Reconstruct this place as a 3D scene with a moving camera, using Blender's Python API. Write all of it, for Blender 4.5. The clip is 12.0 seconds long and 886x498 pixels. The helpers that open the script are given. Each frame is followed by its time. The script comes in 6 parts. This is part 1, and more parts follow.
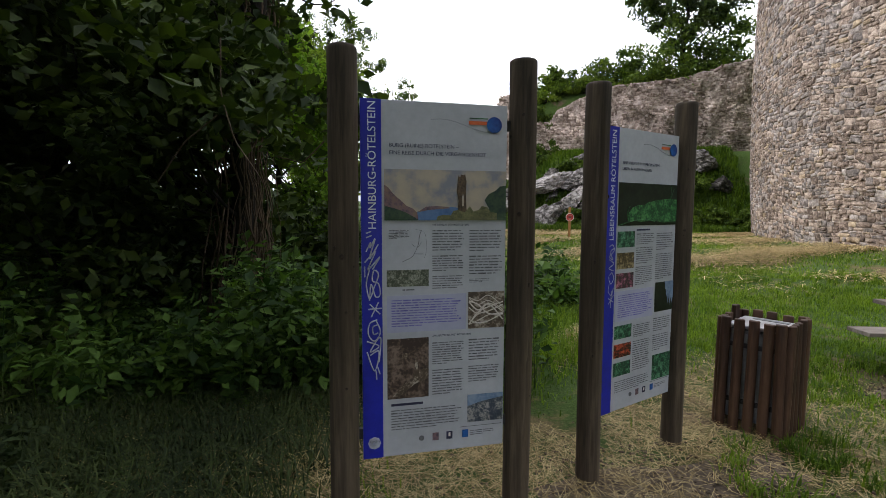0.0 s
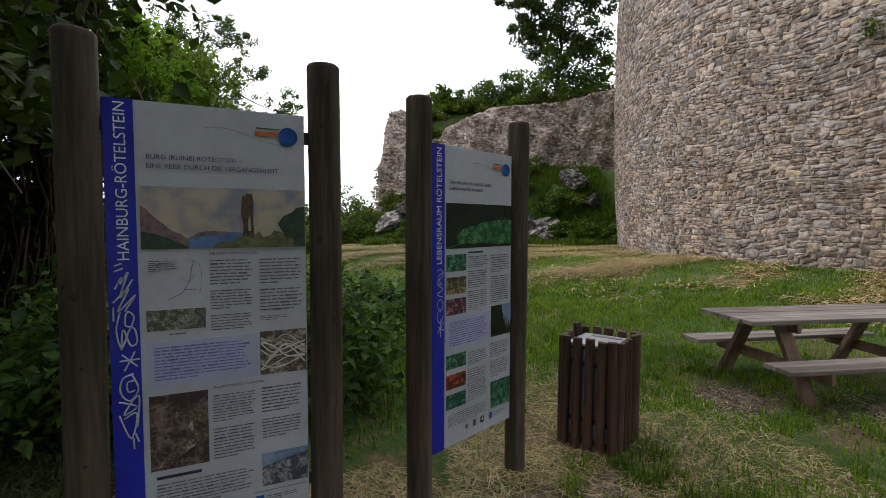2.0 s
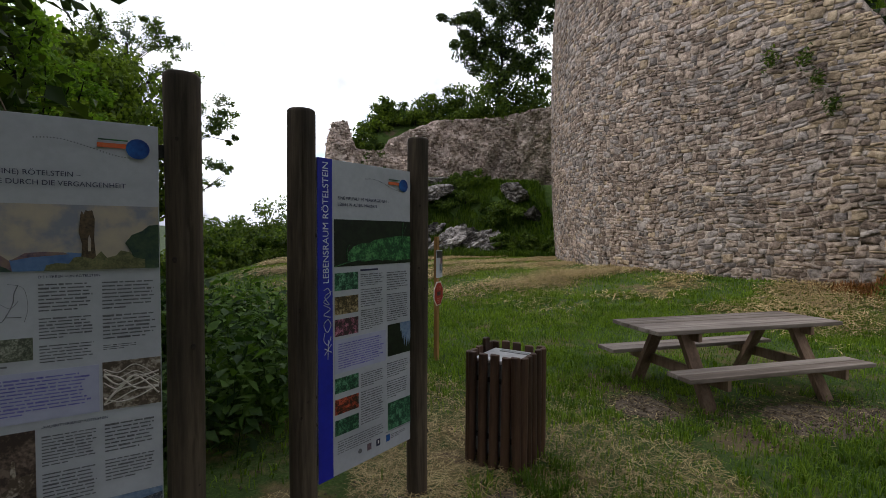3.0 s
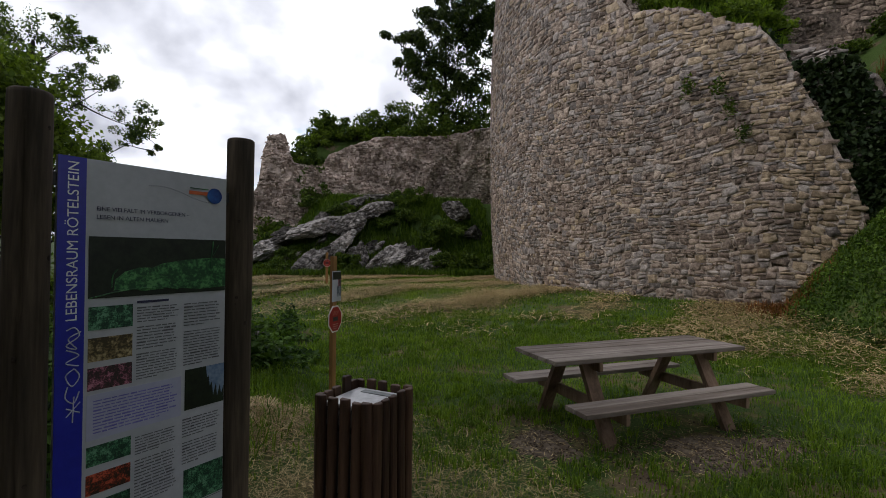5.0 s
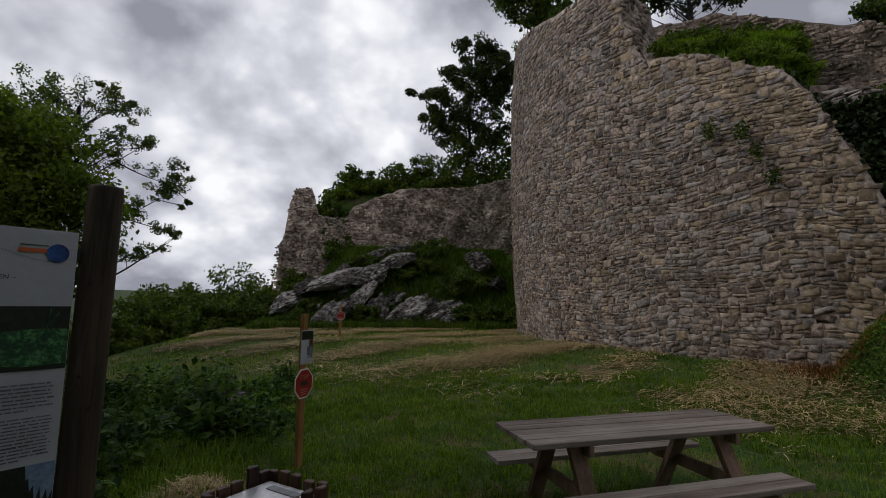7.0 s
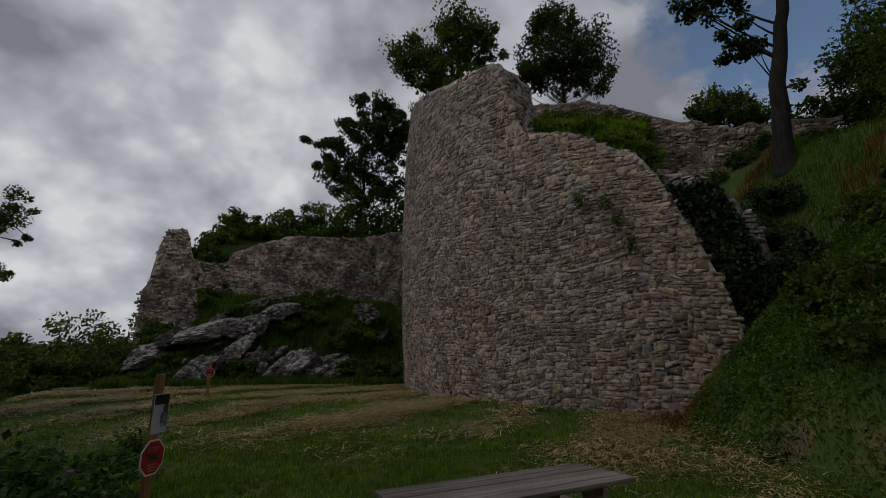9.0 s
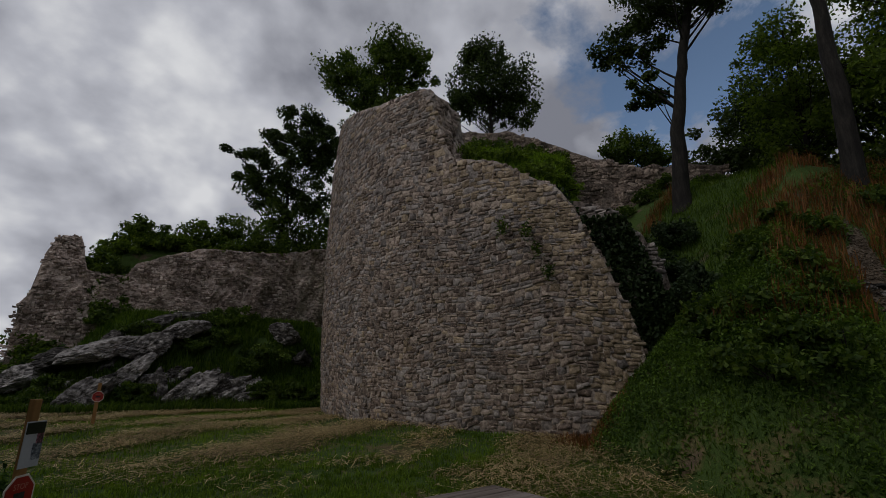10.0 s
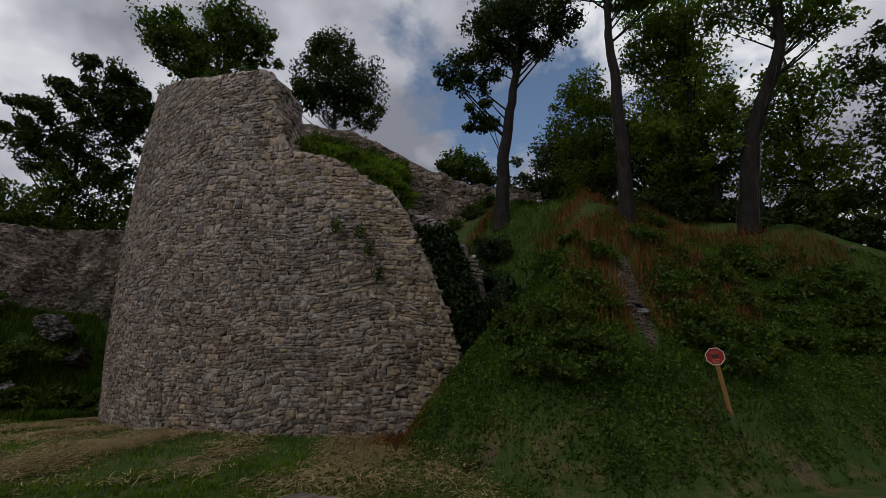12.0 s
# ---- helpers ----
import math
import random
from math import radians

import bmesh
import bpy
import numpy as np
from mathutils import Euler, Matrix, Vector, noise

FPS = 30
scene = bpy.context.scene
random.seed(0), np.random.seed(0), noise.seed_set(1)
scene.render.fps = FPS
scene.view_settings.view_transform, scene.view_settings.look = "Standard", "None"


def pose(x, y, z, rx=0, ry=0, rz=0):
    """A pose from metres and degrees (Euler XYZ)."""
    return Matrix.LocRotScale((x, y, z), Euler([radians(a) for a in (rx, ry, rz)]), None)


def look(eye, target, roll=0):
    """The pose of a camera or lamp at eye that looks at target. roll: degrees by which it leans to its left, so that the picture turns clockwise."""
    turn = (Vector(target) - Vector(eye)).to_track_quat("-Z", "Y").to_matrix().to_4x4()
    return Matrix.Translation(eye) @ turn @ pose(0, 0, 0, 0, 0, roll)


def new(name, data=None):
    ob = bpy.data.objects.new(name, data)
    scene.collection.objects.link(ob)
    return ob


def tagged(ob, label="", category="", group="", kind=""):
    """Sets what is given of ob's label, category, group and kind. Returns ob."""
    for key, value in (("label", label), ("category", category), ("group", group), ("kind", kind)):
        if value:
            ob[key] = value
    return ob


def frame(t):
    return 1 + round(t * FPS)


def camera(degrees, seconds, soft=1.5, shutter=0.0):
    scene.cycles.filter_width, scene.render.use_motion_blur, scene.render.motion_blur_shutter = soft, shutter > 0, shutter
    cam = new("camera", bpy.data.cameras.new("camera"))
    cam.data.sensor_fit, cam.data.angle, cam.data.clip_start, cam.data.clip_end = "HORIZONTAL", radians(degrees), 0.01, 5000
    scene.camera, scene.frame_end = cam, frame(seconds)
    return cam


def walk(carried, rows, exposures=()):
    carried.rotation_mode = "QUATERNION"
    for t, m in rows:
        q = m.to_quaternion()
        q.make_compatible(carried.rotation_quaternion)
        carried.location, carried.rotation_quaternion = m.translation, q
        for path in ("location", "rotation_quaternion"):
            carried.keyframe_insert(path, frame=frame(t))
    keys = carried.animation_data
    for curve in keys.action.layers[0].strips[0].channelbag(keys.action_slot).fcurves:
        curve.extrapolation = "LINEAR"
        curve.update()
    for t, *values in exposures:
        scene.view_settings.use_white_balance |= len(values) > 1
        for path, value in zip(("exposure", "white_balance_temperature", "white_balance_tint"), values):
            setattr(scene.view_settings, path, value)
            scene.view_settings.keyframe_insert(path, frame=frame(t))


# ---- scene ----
cam = camera(86.7, 12.0, soft=0.6)
PATH = [
    (0, (0.203, -0.189, 1.549), (-0.149, 1.772, 1.381), 0.2),
    (0.5, (0.233, -0.117, 1.536), (-0.049, 1.856, 1.362), 0.3),
    (1, (0.318, 0.04, 1.53), (0.148, 2.027, 1.386), 0.2),
    (1.5, (0.411, 0.106, 1.56), (0.362, 2.101, 1.427), 0.1),
    (2, (0.599, 0.109, 1.593), (0.672, 2.105, 1.486), 0.1),
    (2.5, (0.761, 0.097, 1.627), (0.947, 2.086, 1.54), 0.1),
    (3, (0.909, 0.145, 1.623), (1.2, 2.123, 1.565), 0.1),
    (3.5, (1.08, 0.313, 1.646), (1.465, 2.275, 1.61), 0.1),
    (3.7, (1.128, 0.365, 1.646), (1.546, 2.32, 1.617), 0.2),
    (5.3, (1.716, 0.54, 1.654), (2.21, 2.478, 1.69), 0.5),
    (5.5, (1.793, 0.598, 1.661), (2.269, 2.539, 1.711), 0.5),
    (6, (2.004, 0.743, 1.675), (2.395, 2.701, 1.785), 0.5),
    (6.5, (2.202, 0.787, 1.714), (2.547, 2.748, 1.895), 0.7),
    (6.7, (2.241, 0.802, 1.721), (2.582, 2.762, 1.924), 0.7),
    (8.3, (2.329, 0.851, 1.791), (2.905, 2.73, 2.162), 0.8),
    (8.5, (2.33, 0.849, 1.787), (2.958, 2.706, 2.185), 0.6),
    (9, (2.33, 0.841, 1.785), (3.106, 2.628, 2.237), 0.5),
    (9.5, (2.329, 0.842, 1.785), (3.238, 2.55, 2.291), 0.5),
    (10, (2.329, 0.839, 1.784), (3.373, 2.456, 2.325), 0.5),
    (10.5, (2.328, 0.839, 1.784), (3.499, 2.357, 2.355), 0.4),
    (11, (2.338, 0.837, 1.789), (3.632, 2.242, 2.382), 0.2),
    (11.5, (2.336, 0.832, 1.79), (3.759, 2.108, 2.38), 0.1),
    (12, (2.343, 0.831, 1.791), (3.895, 1.966, 2.341), -0.1),
]
EXPOSURES = [(0.0, 0.96), (1.5, 0.75), (2.5, 0.40), (3.5, 0.0), (5.5, -0.40), (6.5, -0.68), (8.5, -1.42), (9.5, -1.50), (10.5, -1.35), (12.0, -1.2)]
walk(cam, [(t, look(eye, target, roll)) for t, eye, target, roll in PATH], EXPOSURES)

# ---- world, sun, exposure ----
SUN_DIR = Vector((-0.80, 0.02, 0.62)).normalized()
sun_data = bpy.data.lights.new("sun", "SUN")
sun_data.energy, sun_data.angle, sun_data.color = 1.5, radians(22), (1.0, 0.96, 0.9)
sun = new("sun", sun_data)
sun.matrix_world = look(SUN_DIR * 60, (0, 0, 0))

world = bpy.data.worlds.new("sky")
scene.world = world
world.use_nodes = True
wn, wl = world.node_tree.nodes, world.node_tree.links
wn.clear()


def wnode(kind, **values):
    n = wn.new(kind)
    for k, v in values.items():
        n.inputs[k].default_value = v
    return n


w_out, w_bg = wnode("ShaderNodeOutputWorld"), wnode("ShaderNodeBackground", Strength=1.0)
w_sky = wn.new("ShaderNodeTexSky")
w_sky.sky_type, w_sky.sun_disc = "NISHITA", False
w_sky.sun_elevation = math.asin(SUN_DIR.z)
w_sky.sun_rotation = math.atan2(SUN_DIR.x, SUN_DIR.y)
w_dim = wn.new("ShaderNodeVectorMath")
w_dim.operation = "SCALE"
w_dim.inputs["Scale"].default_value = 0.24
w_co = wn.new("ShaderNodeTexCoord")
w_sep = wn.new("ShaderNodeSeparateXYZ")
w_z = wn.new("ShaderNodeMath")
w_z.operation, w_z.inputs[1].default_value = "MAXIMUM", 0.0
w_z2 = wn.new("ShaderNodeMath")
w_z2.operation, w_z2.inputs[1].default_value = "ADD", 0.34
w_div = wn.new("ShaderNodeVectorMath")
w_div.operation = "DIVIDE"
w_comb = wn.new("ShaderNodeCombineXYZ")
w_z3 = wn.new("ShaderNodeMath")
w_z3.operation, w_z3.inputs[1].default_value = "ADD", 0.8
w_comb2 = wn.new("ShaderNodeCombineXYZ")
w_div2 = wn.new("ShaderNodeVectorMath")
w_div2.operation = "DIVIDE"
w_cov = wnode("ShaderNodeTexNoise", Scale=1.35, Detail=11.0, Roughness=0.58, Distortion=0.15)
w_shade = wnode("ShaderNodeTexNoise", Scale=3.3, Detail=9.0, Roughness=0.50, Distortion=0.15)
w_puff = wnode("ShaderNodeTexVoronoi", Scale=7.0, Detail=3.0, Roughness=0.55)
w_puff.feature, w_puff.normalize = "SMOOTH_F1", True
w_heap = wn.new("ShaderNodeMath")
w_heap.operation, w_heap.inputs[1].default_value = "MULTIPLY_ADD", 0.70
w_level = wn.new("ShaderNodeMath")
w_level.operation, w_level.inputs[1].default_value = "SUBTRACT", 0.14
w_map = wn.new("ShaderNodeMapping")
w_map.inputs["Location"].default_value = (3.7, 1.9, 0.4)
w_cr = wn.new("ShaderNodeValToRGB")
w_cr.color_ramp.elements[0].position, w_cr.color_ramp.elements[1].position = 0.36, 0.42
w_sr = wn.new("ShaderNodeValToRGB")
e = w_sr.color_ramp.elements
e[0].position, e[0].color = 0.40, (1.78, 1.80, 1.86, 1)
e[1].position, e[1].color = 0.66, (0.52, 0.54, 0.64, 1)
mid = w_sr.color_ramp.elements.new(0.50)
mid.color = (1.18, 1.21, 1.34, 1)
w_mix = wn.new("ShaderNodeMix")
w_mix.data_type = "RGBA"
wl.new(w_co.outputs["Generated"], w_sep.inputs[0])
wl.new(w_sep.outputs["Z"], w_z.inputs[0])
wl.new(w_z.outputs[0], w_z2.inputs[0])
for s in ("X", "Y", "Z"):
    wl.new(w_z2.outputs[0], w_comb.inputs[s])
wl.new(w_co.outputs["Generated"], w_div.inputs[0])
wl.new(w_comb.outputs[0], w_div.inputs[1])
wl.new(w_div.outputs[0], w_cov.inputs["Vector"])
wl.new(w_z.outputs[0], w_z3.inputs[0])
for s in ("X", "Y", "Z"):
    wl.new(w_z3.outputs[0], w_comb2.inputs[s])
wl.new(w_co.outputs["Generated"], w_div2.inputs[0])
wl.new(w_comb2.outputs[0], w_div2.inputs[1])
wl.new(w_div2.outputs[0], w_map.inputs["Vector"])
wl.new(w_map.outputs[0], w_shade.inputs["Vector"])
wl.new(w_cov.outputs[0], w_cr.inputs[0])
wl.new(w_map.outputs[0], w_puff.inputs["Vector"])
wl.new(w_puff.outputs["Distance"], w_heap.inputs[0])
wl.new(w_shade.outputs[0], w_level.inputs[0])
wl.new(w_level.outputs[0], w_heap.inputs[2])
wl.new(w_heap.outputs[0], w_sr.inputs[0])
wl.new(w_sky.outputs[0], w_dim.inputs[0])
wl.new(w_cr.outputs[0], w_mix.inputs["Factor"])
wl.new(w_dim.outputs[0], w_mix.inputs["A"])
wl.new(w_sr.outputs[0], w_mix.inputs["B"])
wl.new(w_mix.outputs["Result"], w_bg.inputs["Color"])
wl.new(w_bg.outputs[0], w_out.inputs["Surface"])

# ---- materials ----


def material(name, colours, rough=0.85, scale=6.0, detail=6.0, bump=0.3, fine=60.0, stretch=(1, 1, 1), spread=0.0, metal=0.0, translucent=0.0, mottle=0.25, bump_distance=0.01, spec=0.3):
    """colours: two or three shades, from dark to light. spread: how far single pieces differ. mottle: strength of large stains."""
    m = bpy.data.materials.new(name)
    m.use_nodes = True
    t, ln = m.node_tree, m.node_tree.links
    b = t.nodes["Principled BSDF"]
    b.inputs["Roughness"].default_value, b.inputs["Metallic"].default_value = rough, metal
    b.inputs["Specular IOR Level"].default_value = spec
    co = t.nodes.new("ShaderNodeTexCoord")
    mp = t.nodes.new("ShaderNodeMapping")
    mp.inputs["Scale"].default_value = stretch
    ln.new(co.outputs["Object"], mp.inputs["Vector"])
    n1 = t.nodes.new("ShaderNodeTexNoise")
    n1.inputs["Scale"].default_value, n1.inputs["Detail"].default_value, n1.inputs["Roughness"].default_value = scale, detail, 0.62
    ln.new(mp.outputs[0], n1.inputs["Vector"])
    n2 = t.nodes.new("ShaderNodeTexNoise")
    n2.inputs["Scale"].default_value, n2.inputs["Detail"].default_value = fine, 5.0
    ln.new(mp.outputs[0], n2.inputs["Vector"])
    ramp = t.nodes.new("ShaderNodeValToRGB")
    el = ramp.color_ramp.elements
    el[0].position, el[1].position = 0.33, 0.68
    el[0].color, el[1].color = (*colours[0], 1), (*colours[-1], 1)
    if len(colours) == 3:
        el.new(0.5).color = (*colours[1], 1)
    add = t.nodes.new("ShaderNodeMath")
    add.operation = "MULTIPLY_ADD"
    add.inputs[1].default_value = 0.35
    ln.new(n2.outputs[0], add.inputs[0])
    sub = t.nodes.new("ShaderNodeMath")
    sub.operation, sub.inputs[1].default_value = "SUBTRACT", 0.175
    ln.new(n1.outputs[0], sub.inputs[0])
    ln.new(sub.outputs[0], add.inputs[2])
    last = add.outputs[0]
    if spread:
        g, oi = t.nodes.new("ShaderNodeNewGeometry"), t.nodes.new("ShaderNodeObjectInfo")
        both = t.nodes.new("ShaderNodeMath")
        both.operation = "ADD"
        ln.new(g.outputs["Random Per Island"], both.inputs[0])
        ln.new(oi.outputs["Random"], both.inputs[1])
        fr = t.nodes.new("ShaderNodeMath")
        fr.operation = "FRACT"
        ln.new(both.outputs[0], fr.inputs[0])
        sp = t.nodes.new("ShaderNodeMath")
        sp.operation, sp.inputs[1].default_value = "MULTIPLY_ADD", spread
        ln.new(fr.outputs[0], sp.inputs[0])
        off = t.nodes.new("ShaderNodeMath")
        off.operation, off.inputs[1].default_value = "SUBTRACT", spread * 0.5
        ln.new(last, off.inputs[0])
        ln.new(off.outputs[0], sp.inputs[2])
        last = sp.outputs[0]
    ln.new(last, ramp.inputs[0])
    n3 = t.nodes.new("ShaderNodeTexNoise")
    n3.inputs["Scale"].default_value, n3.inputs["Detail"].default_value = scale * 0.13, 3.0
    ln.new(co.outputs["Object"], n3.inputs["Vector"])
    mr = t.nodes.new("ShaderNodeMapRange")
    mr.inputs["From Min"].default_value, mr.inputs["From Max"].default_value = 0.3, 0.7
    mr.inputs["To Min"].default_value, mr.inputs["To Max"].default_value = 1 - mottle, 1 + mottle
    ln.new(n3.outputs[0], mr.inputs["Value"])
    mul = t.nodes.new("ShaderNodeVectorMath")
    mul.operation = "SCALE"
    ln.new(ramp.outputs[0], mul.inputs[0])
    ln.new(mr.outputs[0], mul.inputs["Scale"])
    ln.new(mul.outputs[0], b.inputs["Base Color"])
    if bump:
        bp = t.nodes.new("ShaderNodeBump")
        bp.inputs["Strength"].default_value, bp.inputs["Distance"].default_value = bump, bump_distance
        ln.new(add.outputs[0], bp.inputs["Height"])
        ln.new(bp.outputs[0], b.inputs["Normal"])
    if translucent:
        tr, mx = t.nodes.new("ShaderNodeBsdfTranslucent"), t.nodes.new("ShaderNodeMixShader")
        mx.inputs[0].default_value = translucent
        warm = t.nodes.new("ShaderNodeVectorMath")
        warm.operation = "MULTIPLY"
        warm.inputs[1].default_value = (1.5, 1.6, 0.7)
        ln.new(mul.outputs[0], warm.inputs[0])
        ln.new(warm.outputs[0], tr.inputs["Color"])
        out = t.nodes["Material Output"]
        ln.new(b.outputs[0], mx.inputs[1])
        ln.new(tr.outputs[0], mx.inputs[2])
        ln.new(mx.outputs[0], out.inputs["Surface"])
    return m


def leaf_material(name, dark, light, translucent=0.35):
    return material(name, (dark, light), rough=0.62, scale=1.2, detail=3, bump=0, fine=25, spread=0.5, translucent=translucent, mottle=0.2, spec=0.2)


M = {}
M["post"] = material("weathered_post", ((0.024, 0.018, 0.012), (0.060, 0.044, 0.029), (0.112, 0.086, 0.059)), 0.8, 9, 8, 0.5, 90, (1, 1, 0.07), mottle=0.3, bump_distance=0.004)
M["knot"] = material("knot", ((0.012, 0.008, 0.006), (0.035, 0.024, 0.018)), 0.8, 30)
M["endgrain"] = material("end_grain", ((0.10, 0.075, 0.055), (0.20, 0.16, 0.12)), 0.9, 30)
M["slat"] = material("stained_slat", ((0.024, 0.012, 0.008), (0.054, 0.027, 0.016), (0.100, 0.053, 0.032)), 0.55, 8, 8, 0.4, 80, (1, 1, 0.08), spread=0.25, bump_distance=0.003)
M["tablewood"] = material("grey_table_wood", ((0.10, 0.076, 0.060), (0.18, 0.146, 0.122), (0.29, 0.248, 0.215)), 0.8, 7, 9, 0.5, 70, (0.06, 1, 1), spread=0.2, bump_distance=0.004)
M["legwood"] = material("brown_leg_wood", ((0.10, 0.062, 0.040), (0.18, 0.115, 0.075), (0.26, 0.18, 0.125)), 0.8, 7, 8, 0.5, 70, (1, 1, 0.15), spread=0.15, bump_distance=0.004)
M["signpost"] = material("ochre_post", ((0.20, 0.10, 0.03), (0.34, 0.18, 0.06)), 0.75, 8, 6, 0.4, 60, (1, 1, 0.1))
M["panel"] = material("panel_white", ((0.355, 0.368, 0.40), (0.435, 0.45, 0.485)), 0.35, 3, 8, 0.02, 40, mottle=0.10, spec=0.5)
M["blue"] = material("strip_blue", ((0.010, 0.014, 0.26), (0.016, 0.022, 0.36)), 0.35, 3, 5, 0.0, 40, mottle=0.1, spec=0.5)
M["lilac"] = material("lilac", ((0.33, 0.34, 0.46), (0.39, 0.40, 0.52)), 0.4, 4, 5, 0, 40, mottle=0.08)
M["ink"] = material("ink", ((0.09, 0.09, 0.10), (0.16, 0.16, 0.17)), 0.5, 30, 4, 0)
M["purple_ink"] = material("purple_ink", ((0.12, 0.11, 0.34), (0.20, 0.19, 0.44)), 0.5, 30, 4, 0)
M["dark_ink"] = material("dark_ink", ((0.02, 0.02, 0.05), (0.035, 0.035, 0.08)), 0.5, 30, 4, 0)
M["white_ink"] = material("white_ink", ((0.60, 0.62, 0.66), (0.7, 0.72, 0.76)), 0.5, 20, 4, 0)
M["red_ink"] = material("red_ink", ((0.55, 0.10, 0.03), (0.62, 0.16, 0.06)), 0.5, 20, 4, 0)
M["disc"] = material("disc_blue", ((0.01, 0.03, 0.16), (0.02, 0.10, 0.32)), 0.4, 14, 4, 0)
M["silver"] = material("silver_marker", ((0.30, 0.31, 0.36), (0.48, 0.49, 0.55)), 0.45, 30, 5, 0)
M["steel"] = material("galvanised", ((0.42, 0.42, 0.43), (0.62, 0.62, 0.63)), 0.35, 9, 7, 0.1, 50, metal=0.6, mottle=0.2)
M["bin_body"] = material("bin_body", ((0.16, 0.17, 0.17), (0.26, 0.27, 0.27)), 0.6, 9, 6, 0.1, 50, metal=0.3)
M["rim"] = material("dark_rim", ((0.015, 0.015, 0.016), (0.04, 0.04, 0.042)), 0.5, 20)
M["sign_red"] = material("sign_red", ((0.24, 0.014, 0.010), (0.33, 0.026, 0.018)), 0.5, 8, 5, 0, 50, mottle=0.15)
M["sign_faded"] = material("faded_print", ((0.36, 0.14, 0.11), (0.46, 0.22, 0.17)), 0.5, 20, 4, 0)
M["sign_white"] = material("sign_white", ((0.55, 0.50, 0.44), (0.66, 0.62, 0.55)), 0.5, 12, 5, 0)
M["stone"] = material("rubble_stone", ((0.086, 0.064, 0.052), (0.220, 0.167, 0.135), (0.40, 0.322, 0.262)), 0.94, 9, 10, 1.0, 55, spread=0.26, mottle=0.25, bump_distance=0.035)
M["stone_warm"] = material("warm_stone", ((0.14, 0.104, 0.070), (0.27, 0.204, 0.138), (0.42, 0.332, 0.235)), 0.94, 9, 10, 1.0, 55, spread=0.28, mottle=0.25, bump_distance=0.035)
M["stone_pale"] = material("pale_stone", ((0.17, 0.124, 0.100), (0.36, 0.280, 0.235), (0.60, 0.495, 0.43)), 0.95, 4.5, 9, 1.0, 25, spread=0.38, mottle=0.35, bump_distance=0.06)
M["stone_grey"] = material("grey_stone", ((0.096, 0.082, 0.075), (0.215, 0.184, 0.168), (0.37, 0.325, 0.295)), 0.94, 9, 10, 1.0, 55, spread=0.28, mottle=0.25, bump_distance=0.03)
M["mortar"] = material("mortar", ((0.13, 0.104, 0.088), (0.33, 0.272, 0.232), (0.52, 0.445, 0.385)), 0.97, 7, 11, 1.0, 60, mottle=0.3, bump_distance=0.05)
# darker mortar for the ridge wall and the tower's exposed core
M["mortar_dark"] = material("dark_mortar", ((0.06, 0.046, 0.038), (0.15, 0.118, 0.098), (0.27, 0.22, 0.185)), 0.97, 7, 11, 1.0, 60, mottle=0.3, bump_distance=0.05)
M["mortar_pale"] = material("pale_mortar", ((0.16, 0.120, 0.098), (0.36, 0.283, 0.240), (0.56, 0.465, 0.405)), 0.97, 3.2, 11, 1.0, 18, mottle=0.45, bump_distance=0.15)
M["rock"] = material("limestone", ((0.020, 0.018, 0.016), (0.080, 0.072, 0.066), (0.33, 0.305, 0.29)), 0.95, 3.6, 12, 1.0, 18, (1, 1, 1.6), spread=0.25, mottle=0.45, bump_distance=0.10)
# below real bark tone: the trunks' backlit silhouette is put into the colour
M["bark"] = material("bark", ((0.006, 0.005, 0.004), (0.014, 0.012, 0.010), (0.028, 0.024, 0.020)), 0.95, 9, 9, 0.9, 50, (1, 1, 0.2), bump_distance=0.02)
M["vine"] = material("vine", ((0.05, 0.034, 0.022), (0.13, 0.092, 0.062)), 0.9, 12)
# translucency lowered so the deep shade inside the wood comes out darker
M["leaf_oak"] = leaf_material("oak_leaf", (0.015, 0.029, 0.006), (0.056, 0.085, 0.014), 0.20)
M["leaf_light"] = leaf_material("locust_leaf", (0.045, 0.074, 0.010), (0.125, 0.178, 0.024), 0.50)
M["leaf_far"] = leaf_material("shrub_leaf", (0.027, 0.052, 0.008), (0.090, 0.132, 0.018), 0.35)
# nettle tone darkened: the shade of the wood is put into the colour
M["leaf_nettle"] = leaf_material("nettle_leaf_shaded", (0.016, 0.040, 0.008), (0.080, 0.145, 0.026), 0.34)
# lighter nettle tone, without that shade, for the open slope
M["leaf_weed"] = leaf_material("weed_leaf", (0.028, 0.058, 0.008), (0.112, 0.180, 0.028), 0.38)
M["leaf_ivy"] = leaf_material("ivy_leaf", (0.014, 0.028, 0.010), (0.040, 0.062, 0.022), 0.2)
M["leaf_bright"] = leaf_material("bright_leaf", (0.06, 0.12, 0.012), (0.15, 0.25, 0.03), 0.5)
M["leaf_rust"] = leaf_material("dry_stalk", (0.085, 0.034, 0.010), (0.19, 0.082, 0.024), 0.2)
M["grass"] = leaf_material("grass_blade", (0.054, 0.102, 0.009), (0.158, 0.238, 0.022), 0.42)
# darker copy of the grass blade: deep shade at the wood's edge as colour
M["long_grass"] = leaf_material("shaded_long_grass_blade", (0.012, 0.024, 0.006), (0.060, 0.082, 0.024), 0.25)
M["slope_grass"] = leaf_material("slope_grass_blade", (0.026, 0.056, 0.005), (0.095, 0.148, 0.014), 0.38)
M["straw"] = material("straw", ((0.18, 0.127, 0.050), (0.36, 0.265, 0.120), (0.54, 0.425, 0.225)), 0.7, 8, 4, 0, 40, spread=0.75, translucent=0.15, mottle=0.2)
